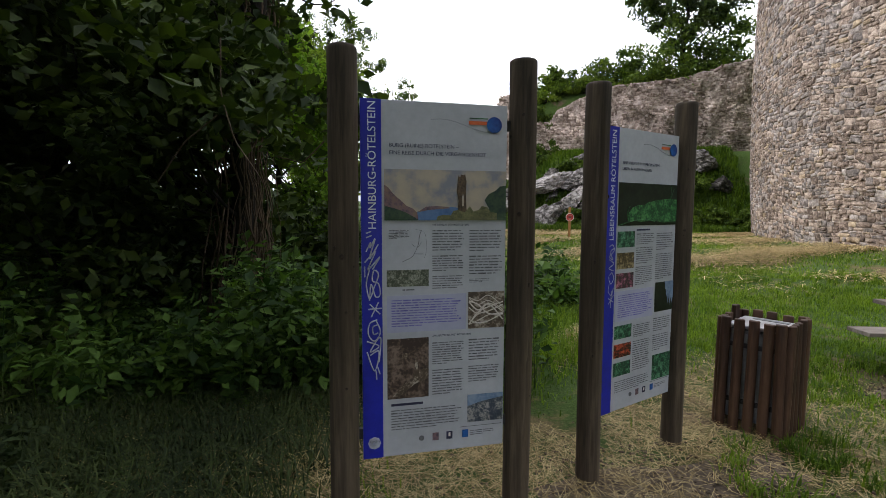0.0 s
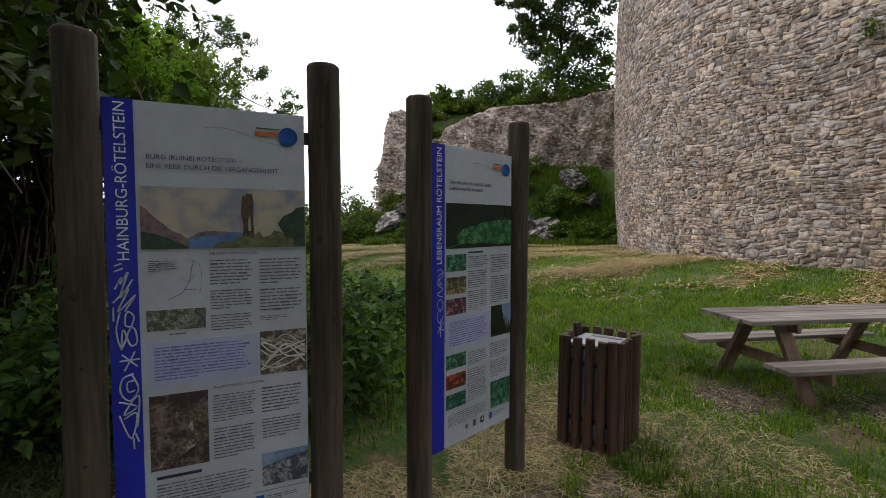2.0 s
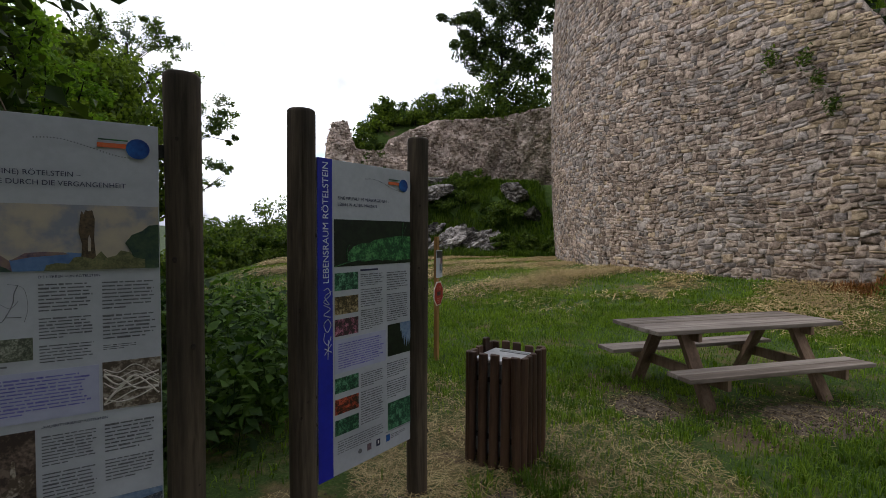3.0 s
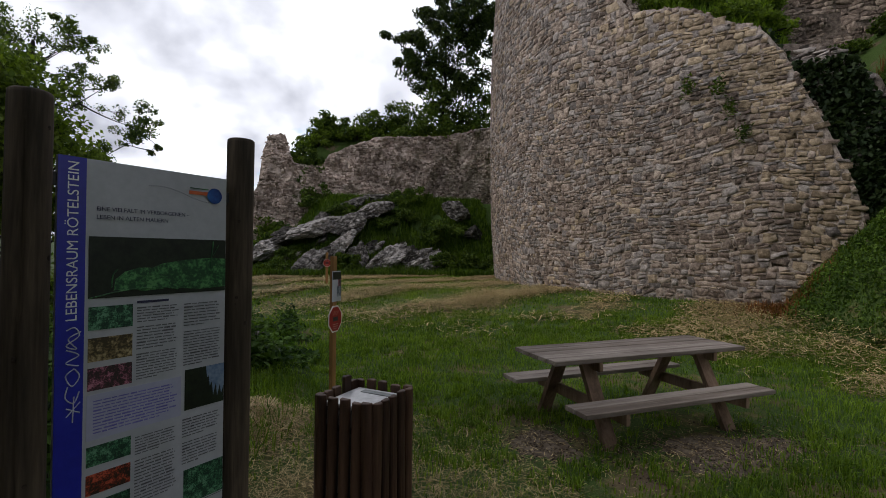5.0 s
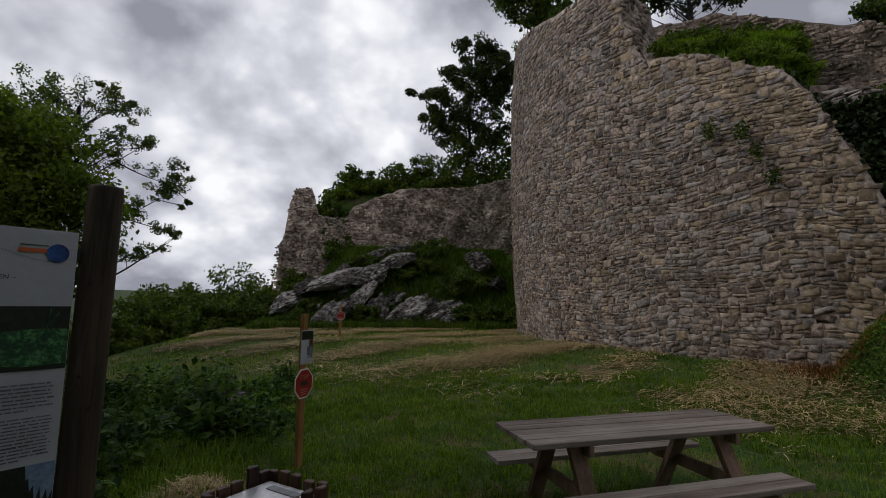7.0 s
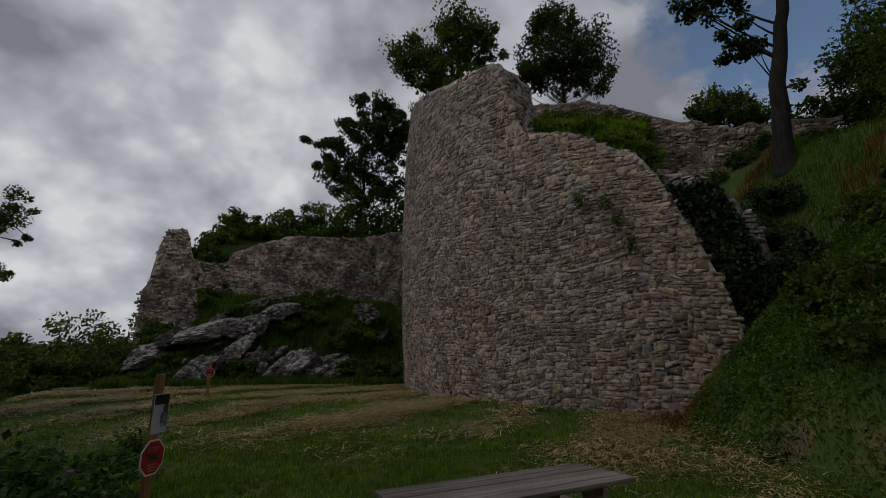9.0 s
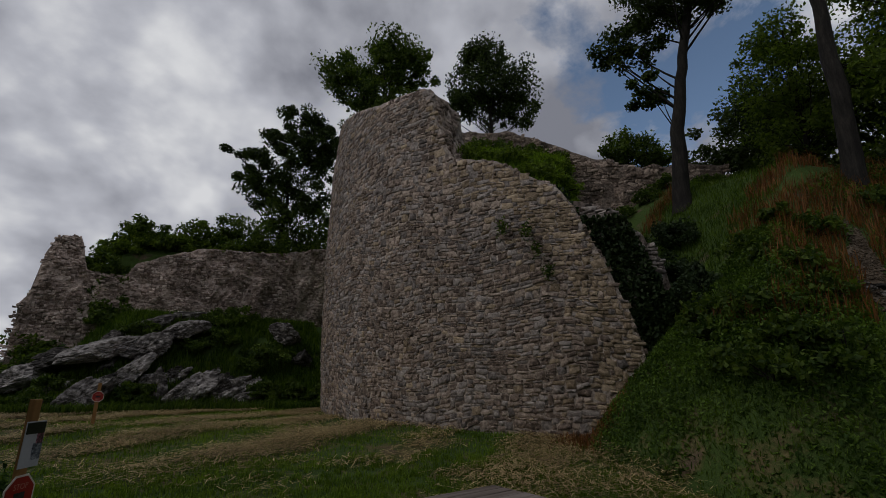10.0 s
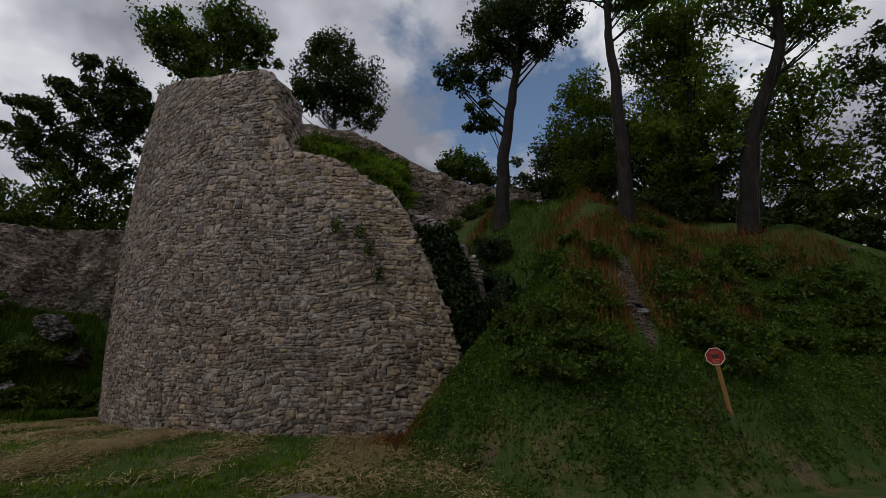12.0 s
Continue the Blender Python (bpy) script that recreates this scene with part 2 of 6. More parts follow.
M["paper_photo"] = material("photo_mono", ((0.02, 0.025, 0.035), (0.12, 0.14, 0.17), (0.42, 0.44, 0.46)), 0.5, 22, 5, 0, 80)


def photo(name, colours, scale):
    m = material(name, colours, 0.45, scale, 7, 0, scale * 4, mottle=0.2, spec=0.4)
    if len(colours) == 3 and name.startswith("photo"):
        tones = [n for n in m.node_tree.nodes if n.type == "VALTORGB"][0].color_ramp.elements
        tones[0].position, tones[1].position, tones[2].position = 0.44, 0.54, 0.64
    return m


M["ph_stone"] = photo("photo_masonry", ((0.05, 0.06, 0.04), (0.14, 0.15, 0.11), (0.28, 0.29, 0.24)), 60)
M["ph_root"] = photo("photo_roots", ((0.07, 0.05, 0.035), (0.17, 0.135, 0.10), (0.36, 0.32, 0.27)), 30)
M["ph_castle"] = photo("photo_castle", ((0.035, 0.022, 0.018), (0.095, 0.065, 0.05), (0.17, 0.125, 0.10)), 18)
M["ph_ruin"] = photo("photo_ruin", ((0.03, 0.04, 0.06), (0.10, 0.11, 0.12), (0.26, 0.25, 0.24)), 35)
M["ph_sky"] = photo("photo_sky", ((0.08, 0.14, 0.24), (0.20, 0.26, 0.35)), 14)
M["ph_green"] = photo("photo_foliage", ((0.006, 0.03, 0.018), (0.03, 0.12, 0.06), (0.12, 0.26, 0.16)), 40)
M["ph_black"] = photo("photo_dark", ((0.004, 0.006, 0.004), (0.012, 0.02, 0.010)), 14)
M["ph_lime"] = photo("photo_green_band", ((0.010, 0.055, 0.020), (0.035, 0.14, 0.045), (0.09, 0.24, 0.085)), 26)
M["ph_pink"] = photo("photo_blossom", ((0.03, 0.02, 0.02), (0.14, 0.04, 0.07), (0.42, 0.18, 0.24)), 45)
M["ph_red"] = photo("photo_berries", ((0.02, 0.012, 0.008), (0.20, 0.03, 0.015), (0.5, 0.10, 0.05)), 40)
M["ph_wood"] = photo("photo_log", ((0.05, 0.035, 0.015), (0.20, 0.15, 0.07), (0.38, 0.31, 0.18)), 25)
M["pt_sky"] = photo("painted_sky", ((0.20, 0.21, 0.25), (0.36, 0.31, 0.25), (0.42, 0.35, 0.26)), 4)
M["pt_hill"] = photo("painted_hill", ((0.06, 0.045, 0.07), (0.16, 0.10, 0.11), (0.20, 0.13, 0.10)), 16)
M["pt_lake"] = photo("painted_lake", ((0.05, 0.11, 0.25), (0.10, 0.18, 0.34)), 10)
M["pt_tree"] = photo("painted_tree", ((0.012, 0.035, 0.028), (0.05, 0.085, 0.04)), 22)
M["pt_ruin"] = photo("painted_ruin", ((0.025, 0.016, 0.010), (0.10, 0.066, 0.036)), 40)
M["pt_shrub"] = photo("painted_shrub", ((0.06, 0.07, 0.03), (0.17, 0.16, 0.07)), 40)


def ground_material():
    m = bpy.data.materials.new("meadow_ground")
    m.use_nodes = True
    t, ln = m.node_tree, m.node_tree.links
    b = t.nodes["Principled BSDF"]
    b.inputs["Roughness"].default_value, b.inputs["Specular IOR Level"].default_value = 0.95, 0.15
    g = t.nodes.new("ShaderNodeNewGeometry")

    def noise_node(scale, detail, rough=0.6, stretch=None):
        n = t.nodes.new("ShaderNodeTexNoise")
        n.inputs["Scale"].default_value, n.inputs["Detail"].default_value, n.inputs["Roughness"].default_value = scale, detail, rough
        src = g.outputs["Position"]
        if stretch:
            mp = t.nodes.new("ShaderNodeMapping")
            mp.inputs["Scale"].default_value, mp.inputs["Rotation"].default_value = stretch, (0, 0, 0.7)
            ln.new(src, mp.inputs["Vector"])
            src = mp.outputs[0]
        ln.new(src, n.inputs["Vector"])
        return n.outputs[0]

    def ramp(src, *stops):
        r = t.nodes.new("ShaderNodeValToRGB")
        el = r.color_ramp.elements
        el[0].position, el[0].color = stops[0][0], (*stops[0][1], 1)
        el[1].position, el[1].color = stops[-1][0], (*stops[-1][1], 1)
        for p, c in stops[1:-1]:
            el.new(p).color = (*c, 1)
        ln.new(src, r.inputs[0])
        return r.outputs[0]

    def mix(f, a, c):
        n = t.nodes.new("ShaderNodeMix")
        n.data_type = "RGBA"
        ln.new(f, n.inputs["Factor"])
        ln.new(a, n.inputs["A"])
        ln.new(c, n.inputs["B"])
        return n.outputs["Result"]

    fine = noise_node(40, 8, 0.7)
    grass = ramp(fine, (0.3, (0.024, 0.044, 0.010)), (0.5, (0.048, 0.082, 0.018)), (0.72, (0.095, 0.14, 0.036)))
    soil = ramp(noise_node(28, 9, 0.7), (0.3, (0.06, 0.042, 0.028)), (0.7, (0.17, 0.125, 0.085)))
    hay = ramp(noise_node(16, 9, 0.78, (1, 0.3, 1)), (0.3, (0.055, 0.045, 0.018)), (0.7, (0.23, 0.18, 0.085)))
    patches = ramp(noise_node(0.9, 10, 0.76), (0.50, (0, 0, 0)), (0.60, (1, 1, 1)))
    height = t.nodes.new("ShaderNodeSeparateXYZ")
    ln.new(g.outputs["Position"], height.inputs[0])
    flat_land = t.nodes.new("ShaderNodeMapRange")
    flat_land.inputs["From Min"].default_value, flat_land.inputs["From Max"].default_value = 1.5, 0.8
    ln.new(height.outputs["Z"], flat_land.inputs["Value"])
    mown = t.nodes.new("ShaderNodeMath")
    mown.operation = "MULTIPLY"
    ln.new(patches, mown.inputs[0])
    ln.new(flat_land.outputs[0], mown.inputs[1])
    col = mix(mown.outputs[0], grass, hay)
    col = mix(ramp(noise_node(0.9, 6, 0.6), (0.60, (0, 0, 0)), (0.68, (1, 1, 1))), col, soil)
    length = t.nodes.new("ShaderNodeVectorMath")
    length.operation = "LENGTH"
    ln.new(g.outputs["Position"], length.inputs[0])
    far = t.nodes.new("ShaderNodeMapRange")
    far.inputs["From Min"].default_value, far.inputs["From Max"].default_value = 36, 60
    ln.new(length.outputs["Value"], far.inputs["Value"])
    woods = ramp(noise_node(0.12, 9, 0.7), (0.35, (0.014, 0.026, 0.010)), (0.65, (0.06, 0.085, 0.032)))
    col = mix(far.outputs[0], col, woods)
    ln.new(col, b.inputs["Base Color"])
    bp = t.nodes.new("ShaderNodeBump")
    bp.inputs["Strength"].default_value, bp.inputs["Distance"].default_value = 0.8, 0.03
    ln.new(fine, bp.inputs["Height"])
    ln.new(bp.outputs[0], b.inputs["Normal"])
    return m


M["ground"] = ground_material()
M["soil"] = material("bare_soil", ((0.05, 0.038, 0.026), (0.095, 0.072, 0.05), (0.16, 0.125, 0.09)), 0.95, 12, 9, 0.7, 70, mottle=0.3)

# ---- building helpers ----
rng = np.random.default_rng(7)


def fast_mesh(name, verts, faces, smooth=False):
    """A mesh from arrays; all faces have the same number of corners."""
    verts, faces = np.asarray(verts, np.float32), np.asarray(faces, np.int32)
    me = bpy.data.meshes.new(name)
    n, k = faces.shape
    me.vertices.add(len(verts))
    me.vertices.foreach_set("co", verts.ravel())
    me.loops.add(n * k)
    me.loops.foreach_set("vertex_index", faces.ravel())
    me.polygons.add(n)
    me.polygons.foreach_set("loop_start", np.arange(0, n * k, k, dtype=np.int32))
    me.update(calc_edges=True)
    if smooth:
        me.polygons.foreach_set("use_smooth", np.ones(n, bool))
    return me


def child(name, me, mat, parent=None, label="", m=None):
    ob = new(name, me)
    if mat is not None and not me.materials:
        me.materials.append(mat)
    if parent is not None:
        ob.parent = parent
    if m is not None:
        ob.matrix_local = m
    if label:
        ob["label"] = label
    return ob


def part(name, bm, mat, parent=None, label="", m=None, smooth=False):
    me = bpy.data.meshes.new(name)
    bmesh.ops.recalc_face_normals(bm, faces=bm.faces[:])
    bm.to_mesh(me)
    bm.free()
    if smooth:
        for p in me.polygons:
            p.use_smooth = True
    return child(name, me, mat, parent, label, m)


def empty(name, m, label, category, group="", kind=""):
    ob = new(name)
    ob.empty_display_size = 0.1
    ob.matrix_world = m
    return tagged(ob, label, category, group, kind)


def box(sx, sy, sz, m=None, bevel=0.004, segments=2):
    bm = bmesh.new()
    bmesh.ops.create_cube(bm, size=1, matrix=Matrix.Diagonal((sx, sy, sz, 1)))
    if bevel:
        bmesh.ops.bevel(bm, geom=bm.edges[:], offset=bevel, segments=segments, affect="EDGES", profile=0.6)
    if m is not None:
        bmesh.ops.transform(bm, matrix=m, verts=bm.verts[:])
    return bm


def plate(w, h, m=None, thick=0.001):
    """A thin plate in the x-z plane whose front looks along -y."""
    return box(w, thick, h, m, bevel=0)


def shape(points, y=0.0, thick=0.001):
    """A flat polygon in the x-z plane with a little depth."""
    bm = bmesh.new()
    f = bm.faces.new([bm.verts.new((x, y, z)) for x, z in points])
    ext = bmesh.ops.extrude_face_region(bm, geom=[f])
    bmesh.ops.translate(bm, verts=[v for v in ext["geom"] if isinstance(v, bmesh.types.BMVert)], vec=(0, -thick, 0))
    return bm


def tube_arrays(points, radii, sides=7):
    """Vertices and quads of a tube along a line of points."""
    pts = np.asarray(points, float)
    rad = np.asarray(radii, float)
    d = np.gradient(pts, axis=0)
    d /= np.linalg.norm(d, axis=1)[:, None] + 1e-9
    ref = np.where(np.abs(d[:, 2:3]) > 0.9, np.array([[1.0, 0, 0]]), np.array([[0, 0, 1.0]]))
    a = np.cross(d, ref)
    a /= np.linalg.norm(a, axis=1)[:, None] + 1e-9
    b = np.cross(d, a)
    th = np.linspace(0, 2 * np.pi, sides, endpoint=False)
    v = pts[:, None] + rad[:, None, None] * (np.cos(th)[None, :, None] * a[:, None] + np.sin(th)[None, :, None] * b[:, None])
    n = len(pts)
    i, j = np.meshgrid(np.arange(n - 1), np.arange(sides), indexing="ij")
    j2 = (j + 1) % sides
    f = np.stack([i * sides + j, i * sides + j2, (i + 1) * sides + j2, (i + 1) * sides + j], -1).reshape(-1, 4)
    return v.reshape(-1, 3), f


def join_arrays(pieces):
    vs, fs, n = [], [], 0
    for v, f in pieces:
        vs.append(v)
        fs.append(f + n)
        n += len(v)
    return np.concatenate(vs), np.concatenate(fs)


def leaf_arrays(centres, size, up=0.3, jitter=0.35, wide=0.5, r=None, droop=0.0):
    """A folded, pointed leaf of two triangles at every centre."""
    r = r or rng
    n = len(centres)
    axis = r.normal(size=(n, 3))
    axis[:, 2] = axis[:, 2] * 0.5 - droop
    axis /= np.linalg.norm(axis, axis=1)[:, None]
    nor = r.normal(size=(n, 3)) * (1 - up) + np.array([0, 0, 1.0]) * up * 2
    side = np.cross(axis, nor)
    side /= np.linalg.norm(side, axis=1)[:, None] + 1e-9
    nor = np.cross(side, axis)
    s = size * (1 + jitter * r.uniform(-1, 1, size=(n, 1)))
    c = np.asarray(centres)
    base, tip = c - axis * s * 0.5, c + axis * s * 0.5 - nor * s * 0.10
    left, right = c - axis * s * 0.08 + side * s * wide * 0.5 + nor * s * 0.09, c - axis * s * 0.08 - side * s * wide * 0.5 + nor * s * 0.09
    v = np.stack([base, left, tip, right], 1).reshape(-1, 3)
    k = np.arange(n)[:, None] * 4
    return v, np.concatenate([k + np.array([[0, 2, 1]]), k + np.array([[0, 3, 2]])])


def card_leaves(centres, size, up=0.3, wide=0.6, r=None):
    """A folded leaf of two triangles at every centre, for foliage farther off."""
    r = r or rng
    n = len(centres)
    axis = r.normal(size=(n, 3))
    axis /= np.linalg.norm(axis, axis=1)[:, None]
    nor = r.normal(size=(n, 3)) * (1 - up) + np.array([0, 0, 1.0]) * up * 2
    side = np.cross(axis, nor)
    side /= np.linalg.norm(side, axis=1)[:, None] + 1e-9
    nor = np.cross(side, axis)
    s = size * r.uniform(0.6, 1.35, size=(n, 1))
    c = np.asarray(centres)
    v = np.stack([c - axis * s * 0.5, c + side * s * wide * 0.5 + nor * s * 0.12, c + axis * s * 0.5, c - side * s * wide * 0.5 + nor * s * 0.12], 1).reshape(-1, 3)
    k = np.arange(n)[:, None] * 4
    return v, np.concatenate([k + np.array([[0, 2, 1]]), k + np.array([[0, 3, 2]])])


def noise2(x, y, s=1.0, seed=0.0):
    return noise.noise(Vector((x * s + seed * 7.3, y * s - seed * 3.1, seed * 1.7)))


def smooth(a, b, x):
    t = np.clip((np.asarray(x, float) - a) / (b - a), 0, 1)
    return t * t * (3 - 2 * t)


# ---- the lie of the land ----
TC, TR = np.array((20.7, 17.5)), 12.0
TOP_A = np.array([150, 160, 170, 180, 190, 201.6, 202.6, 203.6, 206.6, 213.5, 218.2, 221.3, 222.6, 224.4, 226.2, 227.9, 229.6, 230.7, 231.2, 231.6])
TOP_Z = np.array([14.2, 13.85, 13.2, 12.6, 11.9, 11.55, 11.3, 10.2, 8.55, 8.15, 7.5, 7.15, 6.85, 6.15, 5.25, 4.45, 3.5, 2.75, 2.1, 1.4])


def tower_top(a):
    return np.interp(a, TOP_A, TOP_Z)


def tower_radius(z):
    return np.interp(z, [0, 0.7, 3, 7, 11, 14], [11.78, 11.88, 12.05, 12.15, 12.1, 11.9])


FOOT = np.array([(13.0, 60), (13.0, 14.0), (12.4, 9.6), (11.3, 8.4), (10.3, 6.4), (9.9, 5.2), (9.95, 4.0), (10.4, 3.2), (11.8, 2.0), (14.8, 0.35), (17.5, -1.1), (19.5, -5), (23, -14), (30, -40)])


def foot_distance(x, y):
    """Distance into the hill from its foot; negative on the meadow."""
    p = np.stack([np.asarray(x, float), np.asarray(y, float)], -1)
    best = np.full(p.shape[:-1], 1e9)
    sign = np.ones(p.shape[:-1])
    for a, b in zip(FOOT[:-1], FOOT[1:]):
        ab = b - a
        t = np.clip(((p - a) @ ab) / (ab @ ab), 0, 1)
        q = p - (a + t[..., None] * ab)
        d = np.hypot(q[..., 0], q[..., 1])
        s = np.where(ab[0] * q[..., 1] - ab[1] * q[..., 0] > 0, 1.0, -1.0)
        sign = np.where(d < best, s, sign)
        best = np.minimum(best, d)
    return best * sign


def land(x, y):
    x, y = np.asarray(x, float), np.asarray(y, float)
    s = 0.5 * x + 0.87 * y
    z = 0.5 * smooth(7.5, 16.5, s) - 0.09 * np.exp(-((x - 4.7) ** 2 + (y - 4.5) ** 2) / 3.0)
    z = z + 0.015 * np.sin(x * 2.1 + y) + 0.012 * np.sin(y * 3.3 - x * 1.3)
    # the fall to the left of the meadow
    edge = -3.2 + 0.4 * np.sin(y * 0.35)
    z = z - 5.5 * smooth(0, 14, edge - x) * smooth(9, 15, y + 0.0 * x) - 1.2 * smooth(0, 6, -4.5 - x) * smooth(15, 9, y)
    # the rocky bank below the far wall
    bank = smooth(23.2, 28.6, y - 0.18 * np.maximum(0, 4 - x)) * smooth(-2.6, 2.2, x)
    z = z + 4.3 * bank
    z = z + 3.9 * smooth(29.7, 30.6, y) * smooth(-2.2, 0.5, x)
    # the hill beside and behind the tower
    d = foot_distance(x, y)
    plane = np.minimum(8.3 + 0.19 * (x - 10.1) + 0.56 * (y - 12.3), 14.6)
    crest = np.where(y > 0, 7.0 + 0.2 * y, np.maximum(7.0 + 0.6 * y, 3.5))
    rise = (1.05 * d + 0.35 * np.clip(d, 0, 1) - 0.25 * np.clip(d - 8, 0, 20)) * (1 + 0.3 * smooth(4, -1, y))
    hill = np.minimum(rise, np.maximum(plane, crest))
    hill = np.where(d > 0, hill, 0)
    dx, dy = x - TC[0], y - TC[1]
    r = np.hypot(dx, dy)
    a = np.degrees(np.arctan2(dy, dx)) % 360
    inside = np.minimum(plane, tower_top(a) - 0.45 + 0.85 * (TR - 0.7 - r))
    fill = np.where((r < TR - 0.7) & (a > 60) & (a < 231.2), np.maximum(inside, np.where(a < 200, 0, hill)), np.where((r < TR - 0.2) & (a > 120) & (a < 231.2), np.minimum(hill, 0.3), hill))
    fill = np.where((r >= TR - 0.2) & (a < 224) & (a > 150), 0, fill)
    fill = np.where(r > TR - 0.2, fill * smooth(31.5, 28.5, y), fill)
    z = z + np.maximum(fill, 0)
    far = np.hypot(x, y)
    z = z + smooth(250, 900, far) * (26 + 9 * np.sin(x * 0.006) + 7 * np.sin(y * 0.008 + 1)) - 3 * smooth(60, 200, far)
    return z


def land1(x, y):
    return float(land(np.array([x]), np.array([y]))[0])


def axis_steps(lo, hi, step, reach):
    core = np.arange(lo, hi + step / 2, step)
    out, s = [], step
    v = hi
    while v < reach:
        s *= 1.22
        v += s
        out.append(v)
    left, s, v = [], step, lo
    while v > -reach:
        s *= 1.22
        v -= s
        left.append(v)
    return np.concatenate([left[::-1], core, out])


gx, gy = axis_steps(-9, 30, 0.3, 2500), axis_steps(-5, 36, 0.3, 2500)
GX, GY = np.meshgrid(gx, gy, indexing="ij")
GZ = land(GX, GY)
ni, nj = GX.shape
ii, jj = np.meshgrid(np.arange(ni - 1), np.arange(nj - 1), indexing="ij")
quads = np.stack([ii * nj + jj, (ii + 1) * nj + jj, (ii + 1) * nj + jj + 1, ii * nj + jj + 1], -1).reshape(-1, 4)
ground = child("ground", fast_mesh("ground", np.stack([GX, GY, GZ], -1).reshape(-1, 3), quads, True), M["ground"])
tagged(ground, "mown grassy meadow with straw and bare soil below a hillside", "ground", kind="structure")

# ---- masonry ----


def stone_arrays(place, u0, v0, w, h, depth, r):
    """A rough block with a bevelled, pillowed face. place(u, v, out) gives points of the wall."""
    n = 8
    cx, cy = u0 + w / 2, v0 + h / 2
    base = np.array([(-1, -0.72), (-0.80, -1), (0.80, -1), (1, -0.72), (1, 0.72), (0.80, 1), (-0.80, 1), (-1, 0.72)])
    cut = np.sign(base) * (np.abs(base) ** r.uniform(0.35, 1.5, (n, 1)))
    jit = r.uniform(-0.26, 0.26, (n, 2))
    ring = (cut + jit) * np.array([w / 2, h / 2]) * r.uniform(0.84, 0.97)
    turn = r.normal() * 0.15
    ring = ring @ np.array([(math.cos(turn), math.sin(turn)), (-math.sin(turn), math.cos(turn))])
    tilt = r.uniform(-0.35, 0.35, 2)
    inner = ring * r.uniform(0.82, 0.97, (n, 1))
    out1 = depth * 0.45 * np.ones(n)
    out2 = depth * (1 + tilt[0] * inner[:, 0] / w * 2 + tilt[1] * inner[:, 1] / h * 2 + r.uniform(-0.15, 0.15, n))
    uu = np.concatenate([ring[:, 0], ring[:, 0], inner[:, 0], [0]]) + cx
    vv = np.concatenate([ring[:, 1], ring[:, 1], inner[:, 1], [0]]) + cy
    oo = np.concatenate([np.full(n, -0.06), out1, out2, [depth * r.uniform(0.95, 1.25)]])
    v = place(uu, vv, oo)
    k = np.arange(n)
    k2 = (k + 1) % n
    tris = []
    for lo in (0, n):
        tris += [np.stack([lo + k, lo + k2, lo + n + k2], -1), np.stack([lo + k, lo + n + k2, lo + n + k], -1)]
    tris.append(np.stack([2 * n + k, 2 * n + k2, np.full(n, 3 * n)], -1))
    return v, np.concatenate(tris)


def lay_stones(u_len, v_lo, v_hi, keep, r, course=(0.045, 0.125), width=(0.08, 0.32), double=0.30):
    """Boxes of an irregular rubble bond: (u, v, w, h)."""
    rows, v = [], v_lo
    while v < v_hi:
        h = r.uniform(*course)
        rows.append((v, h))
        v += h
    blocked = [[] for _ in rows]
    out = []
    for i, (v, h) in enumerate(rows):
        u = -r.uniform(0, 0.3)
        while u < u_len:
            hit = [b for b in blocked[i] if b[0] - 0.05 < u < b[1]]
            if hit:
                u = hit[0][1]
                continue
            nxt = min([b[0] for b in blocked[i] if b[0] > u], default=1e9)
            w = min(r.uniform(*width) * (0.7 + 0.6 * h / 0.16), nxt - u)
            hh = h
            if i + 1 < len(rows) and w > 0.13 and r.random() < double:
                hh = h + rows[i + 1][1]
                blocked[i + 1].append((u, u + w))
            if w > 0.05 and keep(u + w / 2, v + hh / 2):
                out.append((u, v, w, hh))
            u += w
    return out


def tower_place(u, v, out):
    u, v, out = np.asarray(u, float), np.asarray(v, float), np.asarray(out, float)
    a = np.radians(231.6 - np.degrees(u / TR))
    v = v + 0.16 * np.sin(u * 0.55 + v * 0.35) + 0.06 * np.sin(u * 1.9 - v * 0.8)
    rr = tower_radius(v) + out
    return np.stack([TC[0] + rr * np.cos(a), TC[1] + rr * np.sin(a), v], -1)


